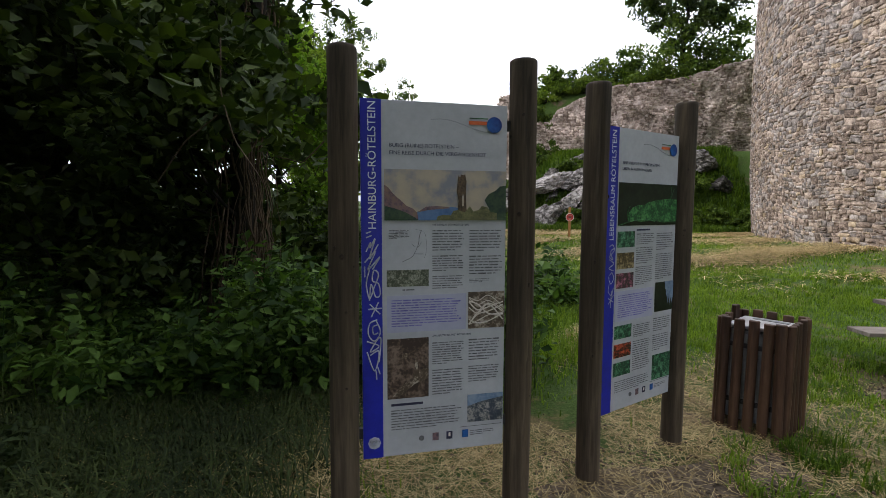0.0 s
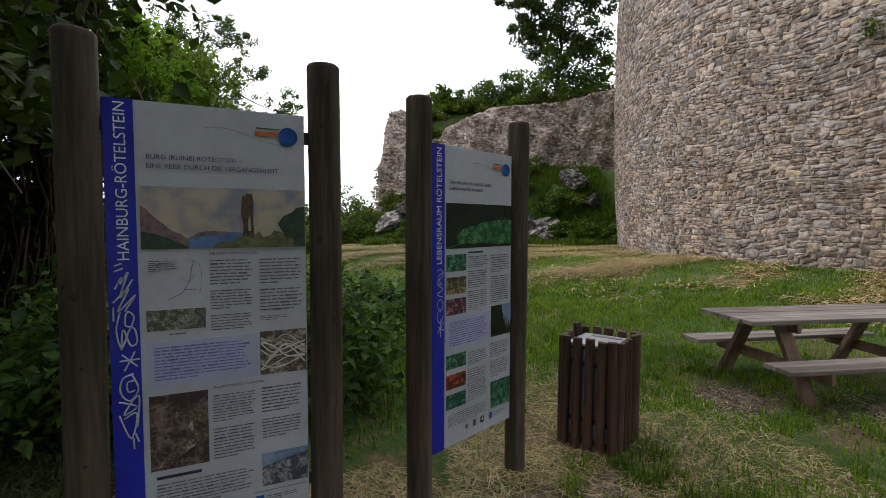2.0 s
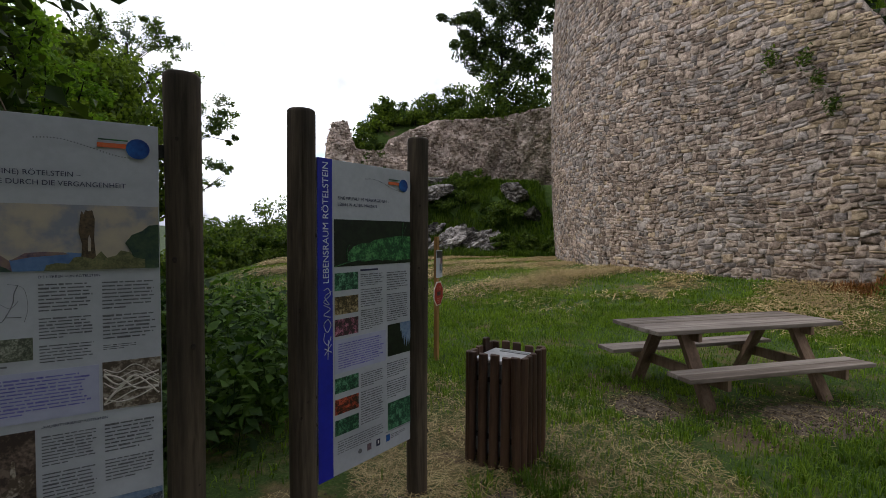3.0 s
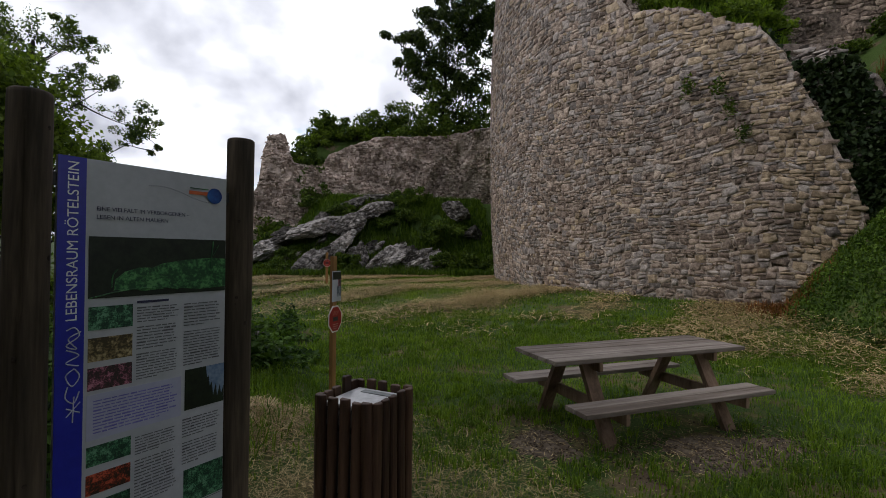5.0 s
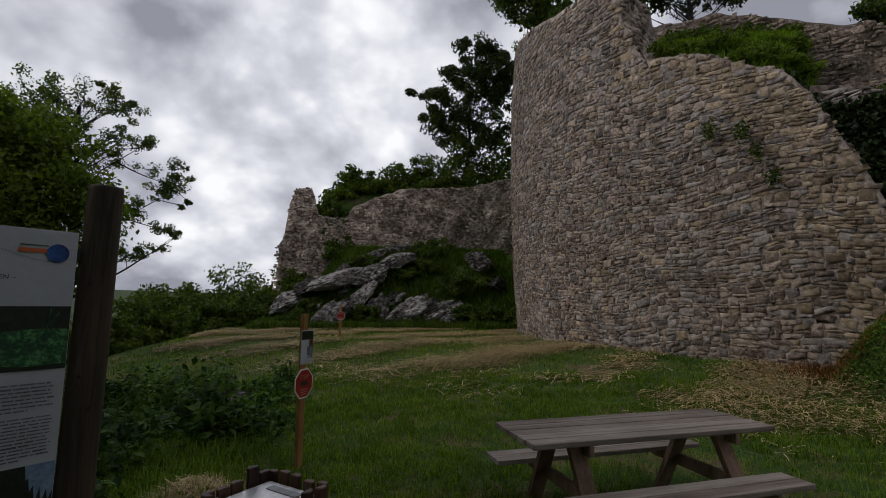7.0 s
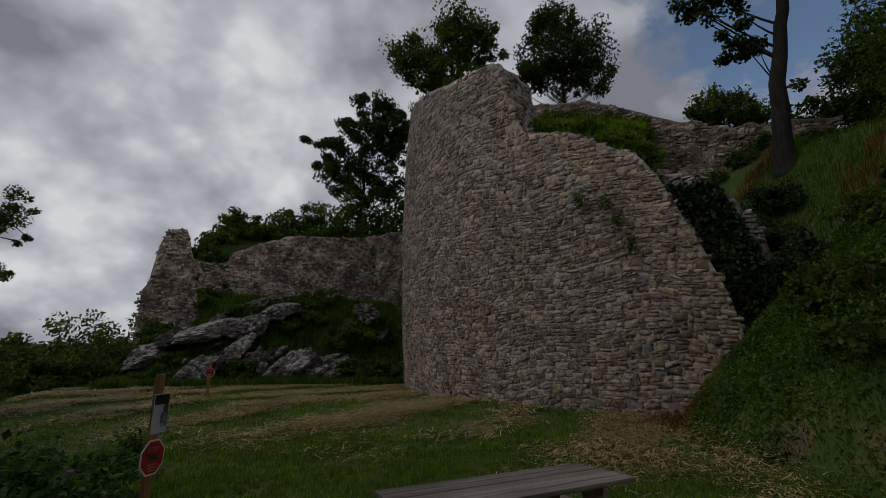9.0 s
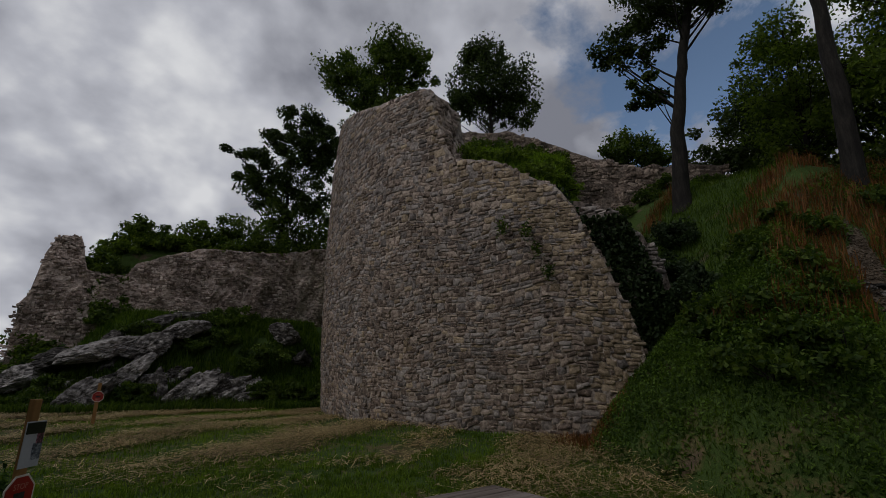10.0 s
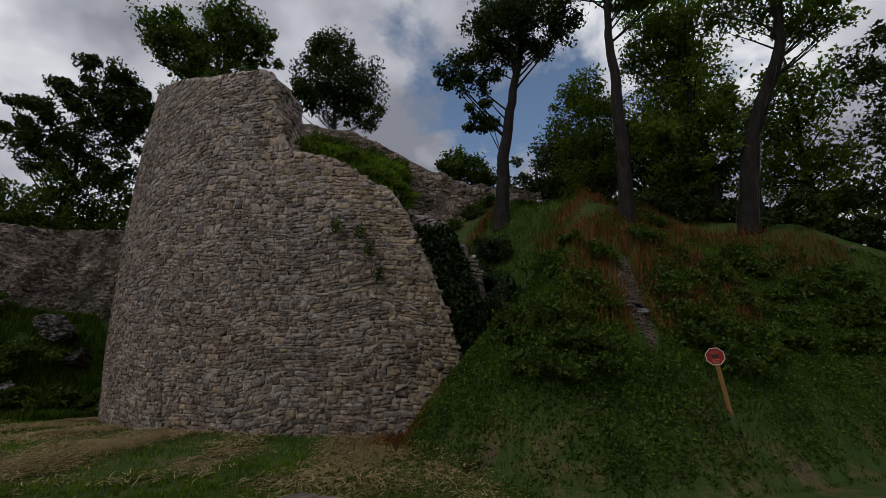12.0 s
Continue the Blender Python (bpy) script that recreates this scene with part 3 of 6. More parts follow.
def build_tower():
    r = np.random.default_rng(21)
    wall = tagged(child("wall_tower", tower_core(), M["mortar"]), "tall rounded grey rubble tower wall with a broken stepped end", "castle wall", kind="structure")
    u_len = radians(231.6 - 152) * TR

    def keep(u, v):
        a = 231.6 - math.degrees(u / TR)
        p = tower_place(u, v, 0)
        return p[2] < tower_top(a) - 0.04 + 0.07 * noise2(u, v, 3) and p[2] > land1(p[0] - 0.3, p[1] - 0.2) - 0.35

    sets = {"stone": [], "stone_warm": [], "stone_grey": []}
    near = []
    for u, v, w, h in lay_stones(u_len, 0.0, 14.0, keep, r, (0.042, 0.145), (0.08, 0.36), 0.27):
        edge = tower_edge_distance(u, v)
        arr = stone_arrays(tower_place, u, v, w, h, r.uniform(0.008, 0.036), r)
        blush = noise2(u, v, 0.5, 3)
        is_warm = r.random() < (0.75 if edge < 1.2 else 0.28 if edge < 2.2 else 0.035 + 0.12 * max(0.0, blush - 0.15))
        mat = "stone_warm" if is_warm else "stone_grey" if r.random() < 0.42 - 0.5 * blush else "stone"
        if 3.2 < u < 5.8 and 0.4 < v < 1.9 and len(near) < 300:
            near.append((arr, mat))
        else:
            sets[mat].append(arr)
    for mat, label in (("stone", "grey-brown rubble stones"), ("stone_warm", "warm ochre rubble stones"), ("stone_grey", "flat grey rubble stones")):
        v, f = join_arrays(sets[mat])
        ob = child("stonework", fast_mesh("stonework", v, f), M[mat], wall, label)
        ob["kind"] = "stuff"
    for (v, f), mat in near:
        child("stone", fast_mesh("stone", v, f), M[mat], wall)
    return wall


def tower_edge_distance(u, v):
    """Rough distance of a point of the tower's face from its broken right-hand end."""
    a = np.interp(v, [1.4, 2.75, 3.5, 4.45, 5.25, 6.15, 6.85, 7.5, 8.15], [231.6, 230.7, 229.6, 227.9, 226.2, 224.4, 222.6, 218.2, 213.5])
    return u - radians(231.6 - a) * TR


def tower_core():
    """The body of the wall behind the stones: outer face, inner face, top and broken end."""
    cols = np.concatenate([np.arange(150, 201.5, 0.8), np.arange(201.5, 207, 0.25), np.arange(207, 231.7, 0.4)])
    levels = np.linspace(0, 1, 44)
    outer, inner = [], []
    for a in cols:
        top = tower_top(a) + 0.05 * noise2(a, 1.0, 0.9)
        z = -0.6 + levels * (top + 0.6)
        p = np.stack([TC[0] + tower_radius(z) * math.cos(radians(a)), TC[1] + tower_radius(z) * math.sin(radians(a)), z], -1)
        q = np.stack([TC[0] + (TR - 1.7) * math.cos(radians(a)) + 0 * z, TC[1] + (TR - 1.7) * math.sin(radians(a)) + 0 * z, z], -1)
        outer.append(p)
        inner.append(q)
    outer, inner = np.array(outer), np.array(inner)
    n, k = outer.shape[:2]
    verts = np.concatenate([outer.reshape(-1, 3), inner.reshape(-1, 3)])
    faces = []
    for i in range(n - 1):
        for j in range(k - 1):
            faces.append((i * k + j, i * k + j + 1, (i + 1) * k + j + 1, (i + 1) * k + j))
            b = n * k
            faces.append((b + i * k + j, b + (i + 1) * k + j, b + (i + 1) * k + j + 1, b + i * k + j + 1))
        t, b = k - 1, n * k
        faces.append((i * k + t, b + i * k + t, b + (i + 1) * k + t, (i + 1) * k + t))
    for i in (0, n - 1):
        for j in range(k - 1):
            b = n * k
            quad = (i * k + j, b + i * k + j, b + i * k + j + 1, i * k + j + 1)
            faces.append(quad if i == 0 else quad[::-1])
    return fast_mesh("wall_tower", verts, np.array(faces))


tower = build_tower()


def broken_end():
    """Rough stones over the stepped, broken edge of the tower wall."""
    r = np.random.default_rng(77)
    a = np.arange(201.4, 231.7, 0.2)
    z = tower_top(a)
    s = np.radians(a - a[0]) * TR
    run = np.concatenate([[0], np.cumsum(np.hypot(np.diff(s), np.diff(z)))])
    ds, dz = np.gradient(s, run), np.gradient(z, run)

    def place(u, v, out):
        u, v, out = np.asarray(u, float), np.asarray(v, float), np.asarray(out, float)
        aa, zz = np.radians(np.interp(v, run, a)), np.interp(v, run, z)
        tu, tz = np.interp(v, run, ds), np.interp(v, run, dz)
        rr = tower_radius(zz) - u
        o = out + 0.05 * np.sin(u * 7 + v * 5)
        return np.stack([TC[0] + rr * np.cos(aa) + np.sin(aa) * tz * o, TC[1] + rr * np.sin(aa) - np.cos(aa) * tz * o, zz + tu * o], -1)

    arrs = [stone_arrays(place, u, v, w, h, r.uniform(0.02, 0.06), r) for u, v, w, h in lay_stones(1.6, 0.0, float(run[-1]) - 0.3, lambda u, v: 0.12 < u < 1.58, r, (0.08, 0.17), (0.12, 0.34), 0.1)]
    v, f = join_arrays(arrs)
    child("broken_edge", fast_mesh("broken_edge", v, f), M["stone"], tower, "dark rough stones of the broken edge")["kind"] = "stuff"


broken_end()


def core_top(a):
    return float(np.interp(a, [214, 221.2, 226, 229.1, 232.6, 235.3, 237, 237.7], [7.6, 7.0, 6.75, 6.6, 5.85, 5.0, 3.6, 2.2]))


def rubble_core():
    """Dark broken core of the wall, set back behind the facing and standing out past its end."""
    cols = np.arange(214, 237.7, 0.4)
    lv = np.linspace(0, 1, 40)
    rows = []
    for rr0 in (TR - 0.55, TR - 2.4):
        for a in cols:
            top = core_top(a) + 0.12 * noise2(a, 2.0, 0.7)
            z = 0.2 + lv * (top - 0.2)
            rr = rr0 + (0.16 * np.array([noise2(a, zz, 0.8, 4) for zz in z]) if rr0 > TR - 1 else 0 * z)
            rows.append(np.stack([TC[0] + rr * math.cos(radians(a)), TC[1] + rr * math.sin(radians(a)), z], -1))
    rows = np.array(rows).reshape(2, len(cols), 40, 3)
    n, k = len(cols), 40
    b = n * k
    faces = []
    for i in range(n - 1):
        for j in range(k - 1):
            faces.append((i * k + j, i * k + j + 1, (i + 1) * k + j + 1, (i + 1) * k + j))
        faces.append((i * k + k - 1, b + i * k + k - 1, b + (i + 1) * k + k - 1, (i + 1) * k + k - 1))
    for j in range(k - 1):
        i = n - 1
        faces.append((i * k + j, i * k + j + 1, b + i * k + j + 1, b + i * k + j))
    return fast_mesh("rubble_core", rows.reshape(-1, 3), np.array(faces))


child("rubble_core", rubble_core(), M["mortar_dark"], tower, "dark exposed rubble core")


def core_stones():
    """Rough stones standing out of the exposed core."""
    r = np.random.default_rng(83)

    def place(u, v, out):
        u, v, out = np.asarray(u, float), np.asarray(v, float), np.asarray(out, float)
        a = np.radians(237.6 - np.degrees(u / TR))
        rr = TR - 0.50 + out + 0.10 * np.sin(u * 3.1 + v * 2.3)
        return np.stack([TC[0] + rr * np.cos(a), TC[1] + rr * np.sin(a), v], -1)

    def keep(u, v):
        a = 237.6 - math.degrees(u / TR)
        return float(tower_top(a) if a < 231.6 else 0) - 0.3 < v < core_top(a) - 0.05

    arrs = [stone_arrays(place, u, v, w, h, r.uniform(0.03, 0.12), r) for u, v, w, h in lay_stones(radians(18) * TR, 2.2, 7.4, keep, r, (0.07, 0.17), (0.12, 0.40), 0.15)]
    v, f = join_arrays(arrs)
    child("core_stones", fast_mesh("core_stones", v, f), M["stone_grey"], tower, "rough grey stones of the exposed core")["kind"] = "stuff"


core_stones()

FAR_X = np.array([-2.4, -2.05, -1.95, -1.55, -0.7, -0.25, 0.6, 1.5, 1.85, 4.4, 7.3, 11.6, 15])
FAR_Z = np.array([5.2, 5.8, 7.4, 8.5, 8.75, 6.95, 6.8, 6.95, 7.7, 8.7, 9.05, 9.85, 10.2])


def straight_wall(name, label, p0, p1, top, bottom, thick, mat_core, mat_stone, seed, course, width, depth, lean=0.0):
    """A rubble wall along a line; top(u) and bottom(u) give its heights."""
    r = np.random.default_rng(seed)
    p0, p1 = np.array(p0, float), np.array(p1, float)
    d = p1 - p0
    length = float(np.hypot(*d))
    d /= length
    nrm = np.array((d[1], -d[0]))

    def place(u, v, out):
        u, v, out = np.asarray(u, float), np.asarray(v, float), np.asarray(out, float)
        v2 = v + 0.1 * np.sin(u * 0.7 + v)
        o = out - lean * (v - 5) + 0.08 * np.sin(u * 1.3 + v * 0.9) + 0.06 * np.sin(u * 2.7 - v * 2.1) + 0.13 * np.sin(u * 3.3 + v * 2.0) * np.sin(u * 1.9 - v * 3.1) + 0.05 * np.sin(u * 7.1 + v * 5.3)
        return np.stack([p0[0] + d[0] * u + nrm[0] * o, p0[1] + d[1] * u + nrm[1] * o, v2], -1)

    us = np.linspace(0, length, int(length / 0.25) + 2)
    lv = np.linspace(0, 1, 24)
    front, back = [], []
    for u in us:
        b, t = bottom(u), top(u) + 0.12 * noise2(u, seed, 1.6)
        z = b + lv * (t - b)
        front.append(place(np.full(24, u), z, 0.05 * np.array([noise2(u, zz, 1.1, seed) for zz in z])))
        back.append(place(np.full(24, u), z, np.full(24, -thick)))
    front, back = np.array(front), np.array(back)
    n, k = front.shape[:2]
    b = n * k
    faces = []
    for i in range(n - 1):
        for j in range(k - 1):
            faces.append((i * k + j, (i + 1) * k + j, (i + 1) * k + j + 1, i * k + j + 1))
            faces.append((b + i * k + j, b + i * k + j + 1, b + (i + 1) * k + j + 1, b + (i + 1) * k + j))
        faces.append((i * k + k - 1, (i + 1) * k + k - 1, b + (i + 1) * k + k - 1, b + i * k + k - 1))
    for i in (0, n - 1):
        for j in range(k - 1):
            faces.append((i * k + j, i * k + j + 1, b + i * k + j + 1, b + i * k + j))
    core = child(name, fast_mesh(name, np.concatenate([front.reshape(-1, 3), back.reshape(-1, 3)]), np.array(faces)), M[mat_core])
    tagged(core, label, "castle wall", kind="structure")
    vmin, vmax = min(bottom(u) for u in us), max(top(u) for u in us)
    arrs = [stone_arrays(place, u, v, w, h, r.uniform(*depth), r) for u, v, w, h in
            lay_stones(length, vmin, vmax, lambda u, v: bottom(u) < v < top(u) + 0.1 * noise2(u, v, 2) - 0.03 and r.random() < 0.80, r, course, width, 0.12)]
    v, f = join_arrays(arrs)
    child("stonework", fast_mesh("stonework", v, f), M[mat_stone], core, "rough eroded rubble stones")["kind"] = "stuff"
    return core


straight_wall("wall_far", "pale eroded ruined curtain wall above a rocky bank", (-2.4, 29.6), (13, 29.6), lambda u: float(np.interp(u - 2.4, FAR_X, FAR_Z)), lambda u: float(np.interp(u - 2.4, [-2.4, 1, 4, 15], [2.2, 3.2, 4.6, 4.8])),
              1.3, "mortar_pale", "stone_pale", 5, (0.06, 0.15), (0.08, 0.27), (0.01, 0.09), 0.03)
straight_wall("wall_ridge", "low dark ruined wall on the ridge of the hill", (15.6, 20.6), (25.5, 11.2), lambda u: float(np.interp(u, [0, 3.5, 5.2, 7, 10, 13.6], [15.3, 15.1, 14.3, 13.3, 12.4, 12.2])), lambda u: float(np.interp(u, [0, 13.6], [11.0, 7.5])),
              0.9, "mortar_dark", "stone", 9, (0.09, 0.2), (0.14, 0.42), (0.02, 0.05))

# ---- information boards ----


def text_mesh(name, body, size, mat, parent, m, align="LEFT", label=""):
    cu = bpy.data.curves.new(name, "FONT")
    cu.body, cu.size, cu.align_x, cu.align_y, cu.extrude = body, size, align, "CENTER", 0.0003
    tmp = bpy.data.objects.new("tmp", cu)
    scene.collection.objects.link(tmp)
    bpy.context.view_layer.update()
    me = bpy.data.meshes.new_from_object(tmp.evaluated_get(bpy.context.evaluated_depsgraph_get()))
    bpy.data.objects.remove(tmp)
    bpy.data.curves.remove(cu)
    me.name = name
    me.materials.clear()
    return child(name, me, mat, parent, label, m)


def post_mesh(height, radius, seed, crack):
    """A round post with soft shoulders, slight wander and, where asked, a drying crack."""
    r = np.random.default_rng(seed)
    sides, rings = 36, 46
    zs = np.concatenate([np.linspace(-0.25, height - 0.02, rings), [height - 0.006, height]])
    th = np.linspace(0, 2 * np.pi, sides, endpoint=False)
    lump = r.uniform(-0.012, 0.012, sides)
    verts = []
    for i, z in enumerate(zs):
        shrink = {rings: 0.985, rings + 1: 0.90}.get(i, 1.0)
        rad = radius * shrink * (1 + lump + 0.012 * math.sin(z * 3 + seed)) * np.ones(sides)
        if crack is not None:
            at = crack + 0.18 * math.sin(z * 2.3 + seed) + 0.06 * math.sin(z * 9)
            k = int(round((at % (2 * np.pi)) / (2 * np.pi) * sides)) % sides
            if 0.15 < z < height - 0.12:
                rad[k] *= 0.80
        verts.append(np.stack([rad * np.cos(th) + 0.006 * math.sin(z * 1.4 + seed), rad * np.sin(th), np.full(sides, z)], -1))
    n = len(zs)
    verts = np.concatenate(verts + [np.array([[0, 0, height + 0.004]])])
    bm = bmesh.new()
    vs = [bm.verts.new(v) for v in verts]
    for i in range(n - 1):
        for j in range(sides):
            j2 = (j + 1) % sides
            bm.faces.new((vs[i * sides + j], vs[i * sides + j2], vs[(i + 1) * sides + j2], vs[(i + 1) * sides + j]))
    for j in range(sides):
        bm.faces.new((vs[(n - 1) * sides + j], vs[(n - 1) * sides + (j + 1) % sides], vs[-1]))
    return bm


PW, PH, PZ = 0.682, 1.64, 0.372


def board_point(u, v, y):
    return (u - 0.5) * PW, y, PZ + PH * (1 - v)


def rect(name, panel, u0, v0, u1, v1, mat, layer=1, label=""):
    x0, _, z1 = board_point(u0, v0, 0)
    x1, _, z0 = board_point(u1, v1, 0)
    y = -0.0105 - 0.0012 * layer
    bm = plate(x1 - x0, z1 - z0, Matrix.Translation(((x0 + x1) / 2, y, (z0 + z1) / 2)))
    return part(name, bm, M[mat], panel, label)


def flat(name, panel, points, mat, layer=2):
    pts = [board_point(u, v, 0) for u, v in points]
    return part(name, shape([(p[0], p[2]) for p in pts], -0.0105 - 0.0012 * layer), M[mat], panel)


def lettering(name, panel, body, u, v, size, mat, upright=False, layer=2):
    x, _, z = board_point(u, v, 0)
    m = Matrix.Translation((x, -0.0112 - 0.0012 * layer, z)) @ pose(0, 0, 0, 90, 0, 0)
    if upright:
        m = m @ pose(0, 0, 0, 0, 0, 90)
    return text_mesh(name, body, size, M[mat], panel, m)


def paragraph(panel, u0, v0, u1, v1, lines, mat, r, bold=0.12, layer=2):
    """Lines of small print that cannot be read, as rows of bars of word length."""
    verts, faces = [], []
    lines = round(lines * 1.4)
    step = (v1 - v0) / lines
    for i in range(lines):
        v, u = v0 + step * (i + 0.5), u0
        stop = u1 - (u1 - u0) * (r.uniform(0, 0.12) if i < lines - 1 else r.uniform(0.2, 0.6))
        while u < stop:
            w = min(r.uniform(0.018, 0.075), stop - u)
            hh = step * (0.23 if r.random() > bold else 0.33)
            for uu, vv in ((u, v + hh), (u + w, v + hh), (u + w, v - hh * 0.6), (u, v - hh * 0.6)):
                verts.append(board_point(uu, vv, -0.0115 - 0.0012 * layer))
            k = len(verts)
            faces.append((k - 4, k - 3, k - 2, k - 1))
            u += w + 0.007
    return child("small_print", fast_mesh("small_print", np.array(verts), np.array(faces)), M[mat], panel)


def stroke(name, panel, points, width, mat, layer=3):
    """A pen stroke on the panel along a smoothed line."""
    pts = np.array([board_point(u, v, -0.0115 - 0.0012 * layer) for u, v in points])
    dense = []
    for i in range(len(pts) - 1):
        p0, p1, p2, p3 = pts[max(i - 1, 0)], pts[i], pts[i + 1], pts[min(i + 2, len(pts) - 1)]
        for t in np.linspace(0, 1, 7, endpoint=False):
            dense.append(0.5 * (2 * p1 + (p2 - p0) * t + (2 * p0 - 5 * p1 + 4 * p2 - p3) * t * t + (3 * p1 - p0 - 3 * p2 + p3) * t ** 3))
    dense.append(pts[-1])
    v, f = tube_arrays(dense, np.full(len(dense), width / 2), 5)
    v[:, 1] = dense[0][1] + (v[:, 1] - dense[0][1]) * 0.15
    return v, f


def graffiti(panel, strokes, width):
    v, f = join_arrays([stroke("graffiti", panel, s, width, "silver") for s in strokes])
    return child("graffiti", fast_mesh("graffiti", v, f), M["silver"], panel, "silver marker scrawl")


def disc(name, panel, u, v, radius, mat, layer=2, sides=28, squash=1.0):
    cx, _, cz = board_point(u, v, 0)
    pts = [(cx + radius * math.cos(2 * math.pi * k / sides), cz + radius * squash * math.sin(2 * math.pi * k / sides)) for k in range(sides)]
    return part(name, shape(pts, -0.0105 - 0.0012 * layer), M[mat], panel)


def board_frame(name, centre, yaw, label, cracks, seed):
    thing = empty(name, pose(centre[0], centre[1], land1(*centre), 0, 0, yaw), label, "information board", "information boards")
    for k, side in enumerate((-1, 1)):
        p = part("post", post_mesh(2.225, 0.066, seed + k, cracks[k]), M["post"], thing, "weathered round timber post", Matrix.Translation((side * 0.419, 0, 0)), smooth=True)
        r = np.random.default_rng(seed * 3 + k)
        for _ in range(8):
            a, z = r.uniform(-2.9, -0.2), r.uniform(0.3, 2.1)
            bm = bmesh.new()
            bmesh.ops.create_uvsphere(bm, u_segments=10, v_segments=6, radius=r.uniform(0.007, 0.012))
            bmesh.ops.scale(bm, vec=(1, 0.25, 1.15), verts=bm.verts[:])
            part("knot", bm, M["knot"], p, "", Matrix.Translation((0.0655 * math.cos(a), 0.0655 * math.sin(a), z)) @ pose(0, 0, 0, 0, 0, math.degrees(a) + 90), smooth=True)
        for z in (PZ + 0.12, PZ + PH - 0.09):
            part("bracket", box(0.05, 0.02, 0.05, Matrix.Translation((side * 0.348, 0.004, z)), 0.003), M["rim"], thing, "dark metal bracket")
    panel = part("panel", box(PW, 0.018, PH, Matrix.Translation((0, 0, PZ + PH / 2)), 0.002), M["panel"], thing, "dirty white printed panel")
    rect("colour_strip", panel, 0.0, 0.0, 0.135, 1.0, "blue", 1, "deep blue side strip")
    # the emblem: a disc, a red word mark and a dotted arc, as plain shapes
    disc("emblem", panel, 0.905, 0.056, 0.037, "disc", 3)
    rect("emblem_word", panel, 0.725, 0.047, 0.865, 0.057, "red_ink", 2)
    rect("emblem_line", panel, 0.73, 0.038, 0.86, 0.041, "ph_lime", 2)
    for k in range(30):
        t = k / 29
        disc("dot", panel, 0.47 + 0.39 * t, 0.048 + 0.030 * smooth(0.1, 0.95, t) - 0.006 * math.sin(3 * t), 0.0022, "ink", 2, 6)
    for k, (u, mat) in enumerate(((0.40, "ink"), (0.50, "pt_hill"), (0.60, "dark_ink"), (0.715, "disc"))):
        if k == 0:
            disc("badge", panel, u, 0.955, 0.013, mat, 2, 18)
        else:
            rect("badge", panel, u - 0.022, 0.943, u + 0.022, 0.966, mat, 2)
    rect("badge", panel, 0.593, 0.947, 0.607, 0.958, "sign_white", 3)
    paragraph(panel, 0.75, 0.945, 0.93, 0.962, 2, "ink", np.random.default_rng(3))
    rect("rule", panel, 0.68, 0.933, 0.985, 0.9345, "ink", 2)
    return thing, panel


board_a, panel_a = board_frame("information_board", (-0.216, 1.946), 23.2, "white and blue castle information board with silver graffiti on timber posts", (None, -1.35), 11)
lettering("side_title", panel_a, "HAINBURG-RÖTELSTEIN", 0.075, 0.350, 0.0515, "white_ink", True)
lettering("title", panel_a, "BURG (RUINE) RÖTELSTEIN –", 0.185, 0.121, 0.0245, "dark_ink")
lettering("title", panel_a, "EINE REISE DURCH DIE VERGANGENHEIT", 0.185, 0.141, 0.0245, "dark_ink")
pic = rect("painting", panel_a, 0.152, 0.185, 0.995, 0.325, "pt_sky", 1, "painted landscape with a ruined tower above a lake")
flat("painted_lake", panel_a, [(0.36, 0.325), (0.37, 0.301), (0.43, 0.293), (0.60, 0.287), (0.66, 0.29), (0.66, 0.325)], "pt_lake", 2)
flat("painted_hill", panel_a, [(0.152, 0.325), (0.152, 0.228), (0.18, 0.236), (0.21, 0.252), (0.26, 0.270), (0.30, 0.285), (0.34, 0.292), (0.37, 0.303), (0.38, 0.325)], "pt_hill", 3)
flat("painted_meadow", panel_a, [(0.152, 0.325), (0.152, 0.285), (0.22, 0.292), (0.29, 0.302), (0.36, 0.318), (0.38, 0.325)], "pt_tree", 4)
flat("painted_shore", panel_a, [(0.37, 0.303), (0.43, 0.287), (0.50, 0.285), (0.58, 0.287), (0.60, 0.291), (0.45, 0.296)], "pt_hill", 3)
flat("painted_ruin", panel_a, [(0.648, 0.318), (0.655, 0.27), (0.642, 0.245), (0.650, 0.206), (0.656, 0.198), (0.664, 0.205), (0.672, 0.196), (0.684, 0.198), (0.700, 0.196), (0.710, 0.215), (0.706, 0.26), (0.716, 0.318)], "pt_ruin", 4)
flat("painted_arch", panel_a, [(0.680, 0.285), (0.680, 0.258), (0.686, 0.250), (0.692, 0.258), (0.692, 0.285)], "pt_sky", 5)
flat("painted_shrub", panel_a, [(0.50, 0.325), (0.51, 0.313), (0.55, 0.309), (0.60, 0.311), (0.62, 0.298), (0.65, 0.296), (0.70, 0.302), (0.735, 0.285), (0.76, 0.300), (0.80, 0.295), (0.82, 0.284), (0.86, 0.288), (0.88, 0.300), (0.93, 0.305), (0.93, 0.325)], "pt_shrub", 5)
flat("painted_tree", panel_a, [(0.88, 0.325), (0.87, 0.290), (0.84, 0.268), (0.87, 0.250), (0.92, 0.240), (0.95, 0.228), (0.995, 0.226), (0.995, 0.325)], "pt_tree", 4)
ra = np.random.default_rng(31)
lettering("subtitle", panel_a, "DIE HERREN VON RÖTELSTEIN", 0.475, 0.338, 0.0125, "dark_ink")
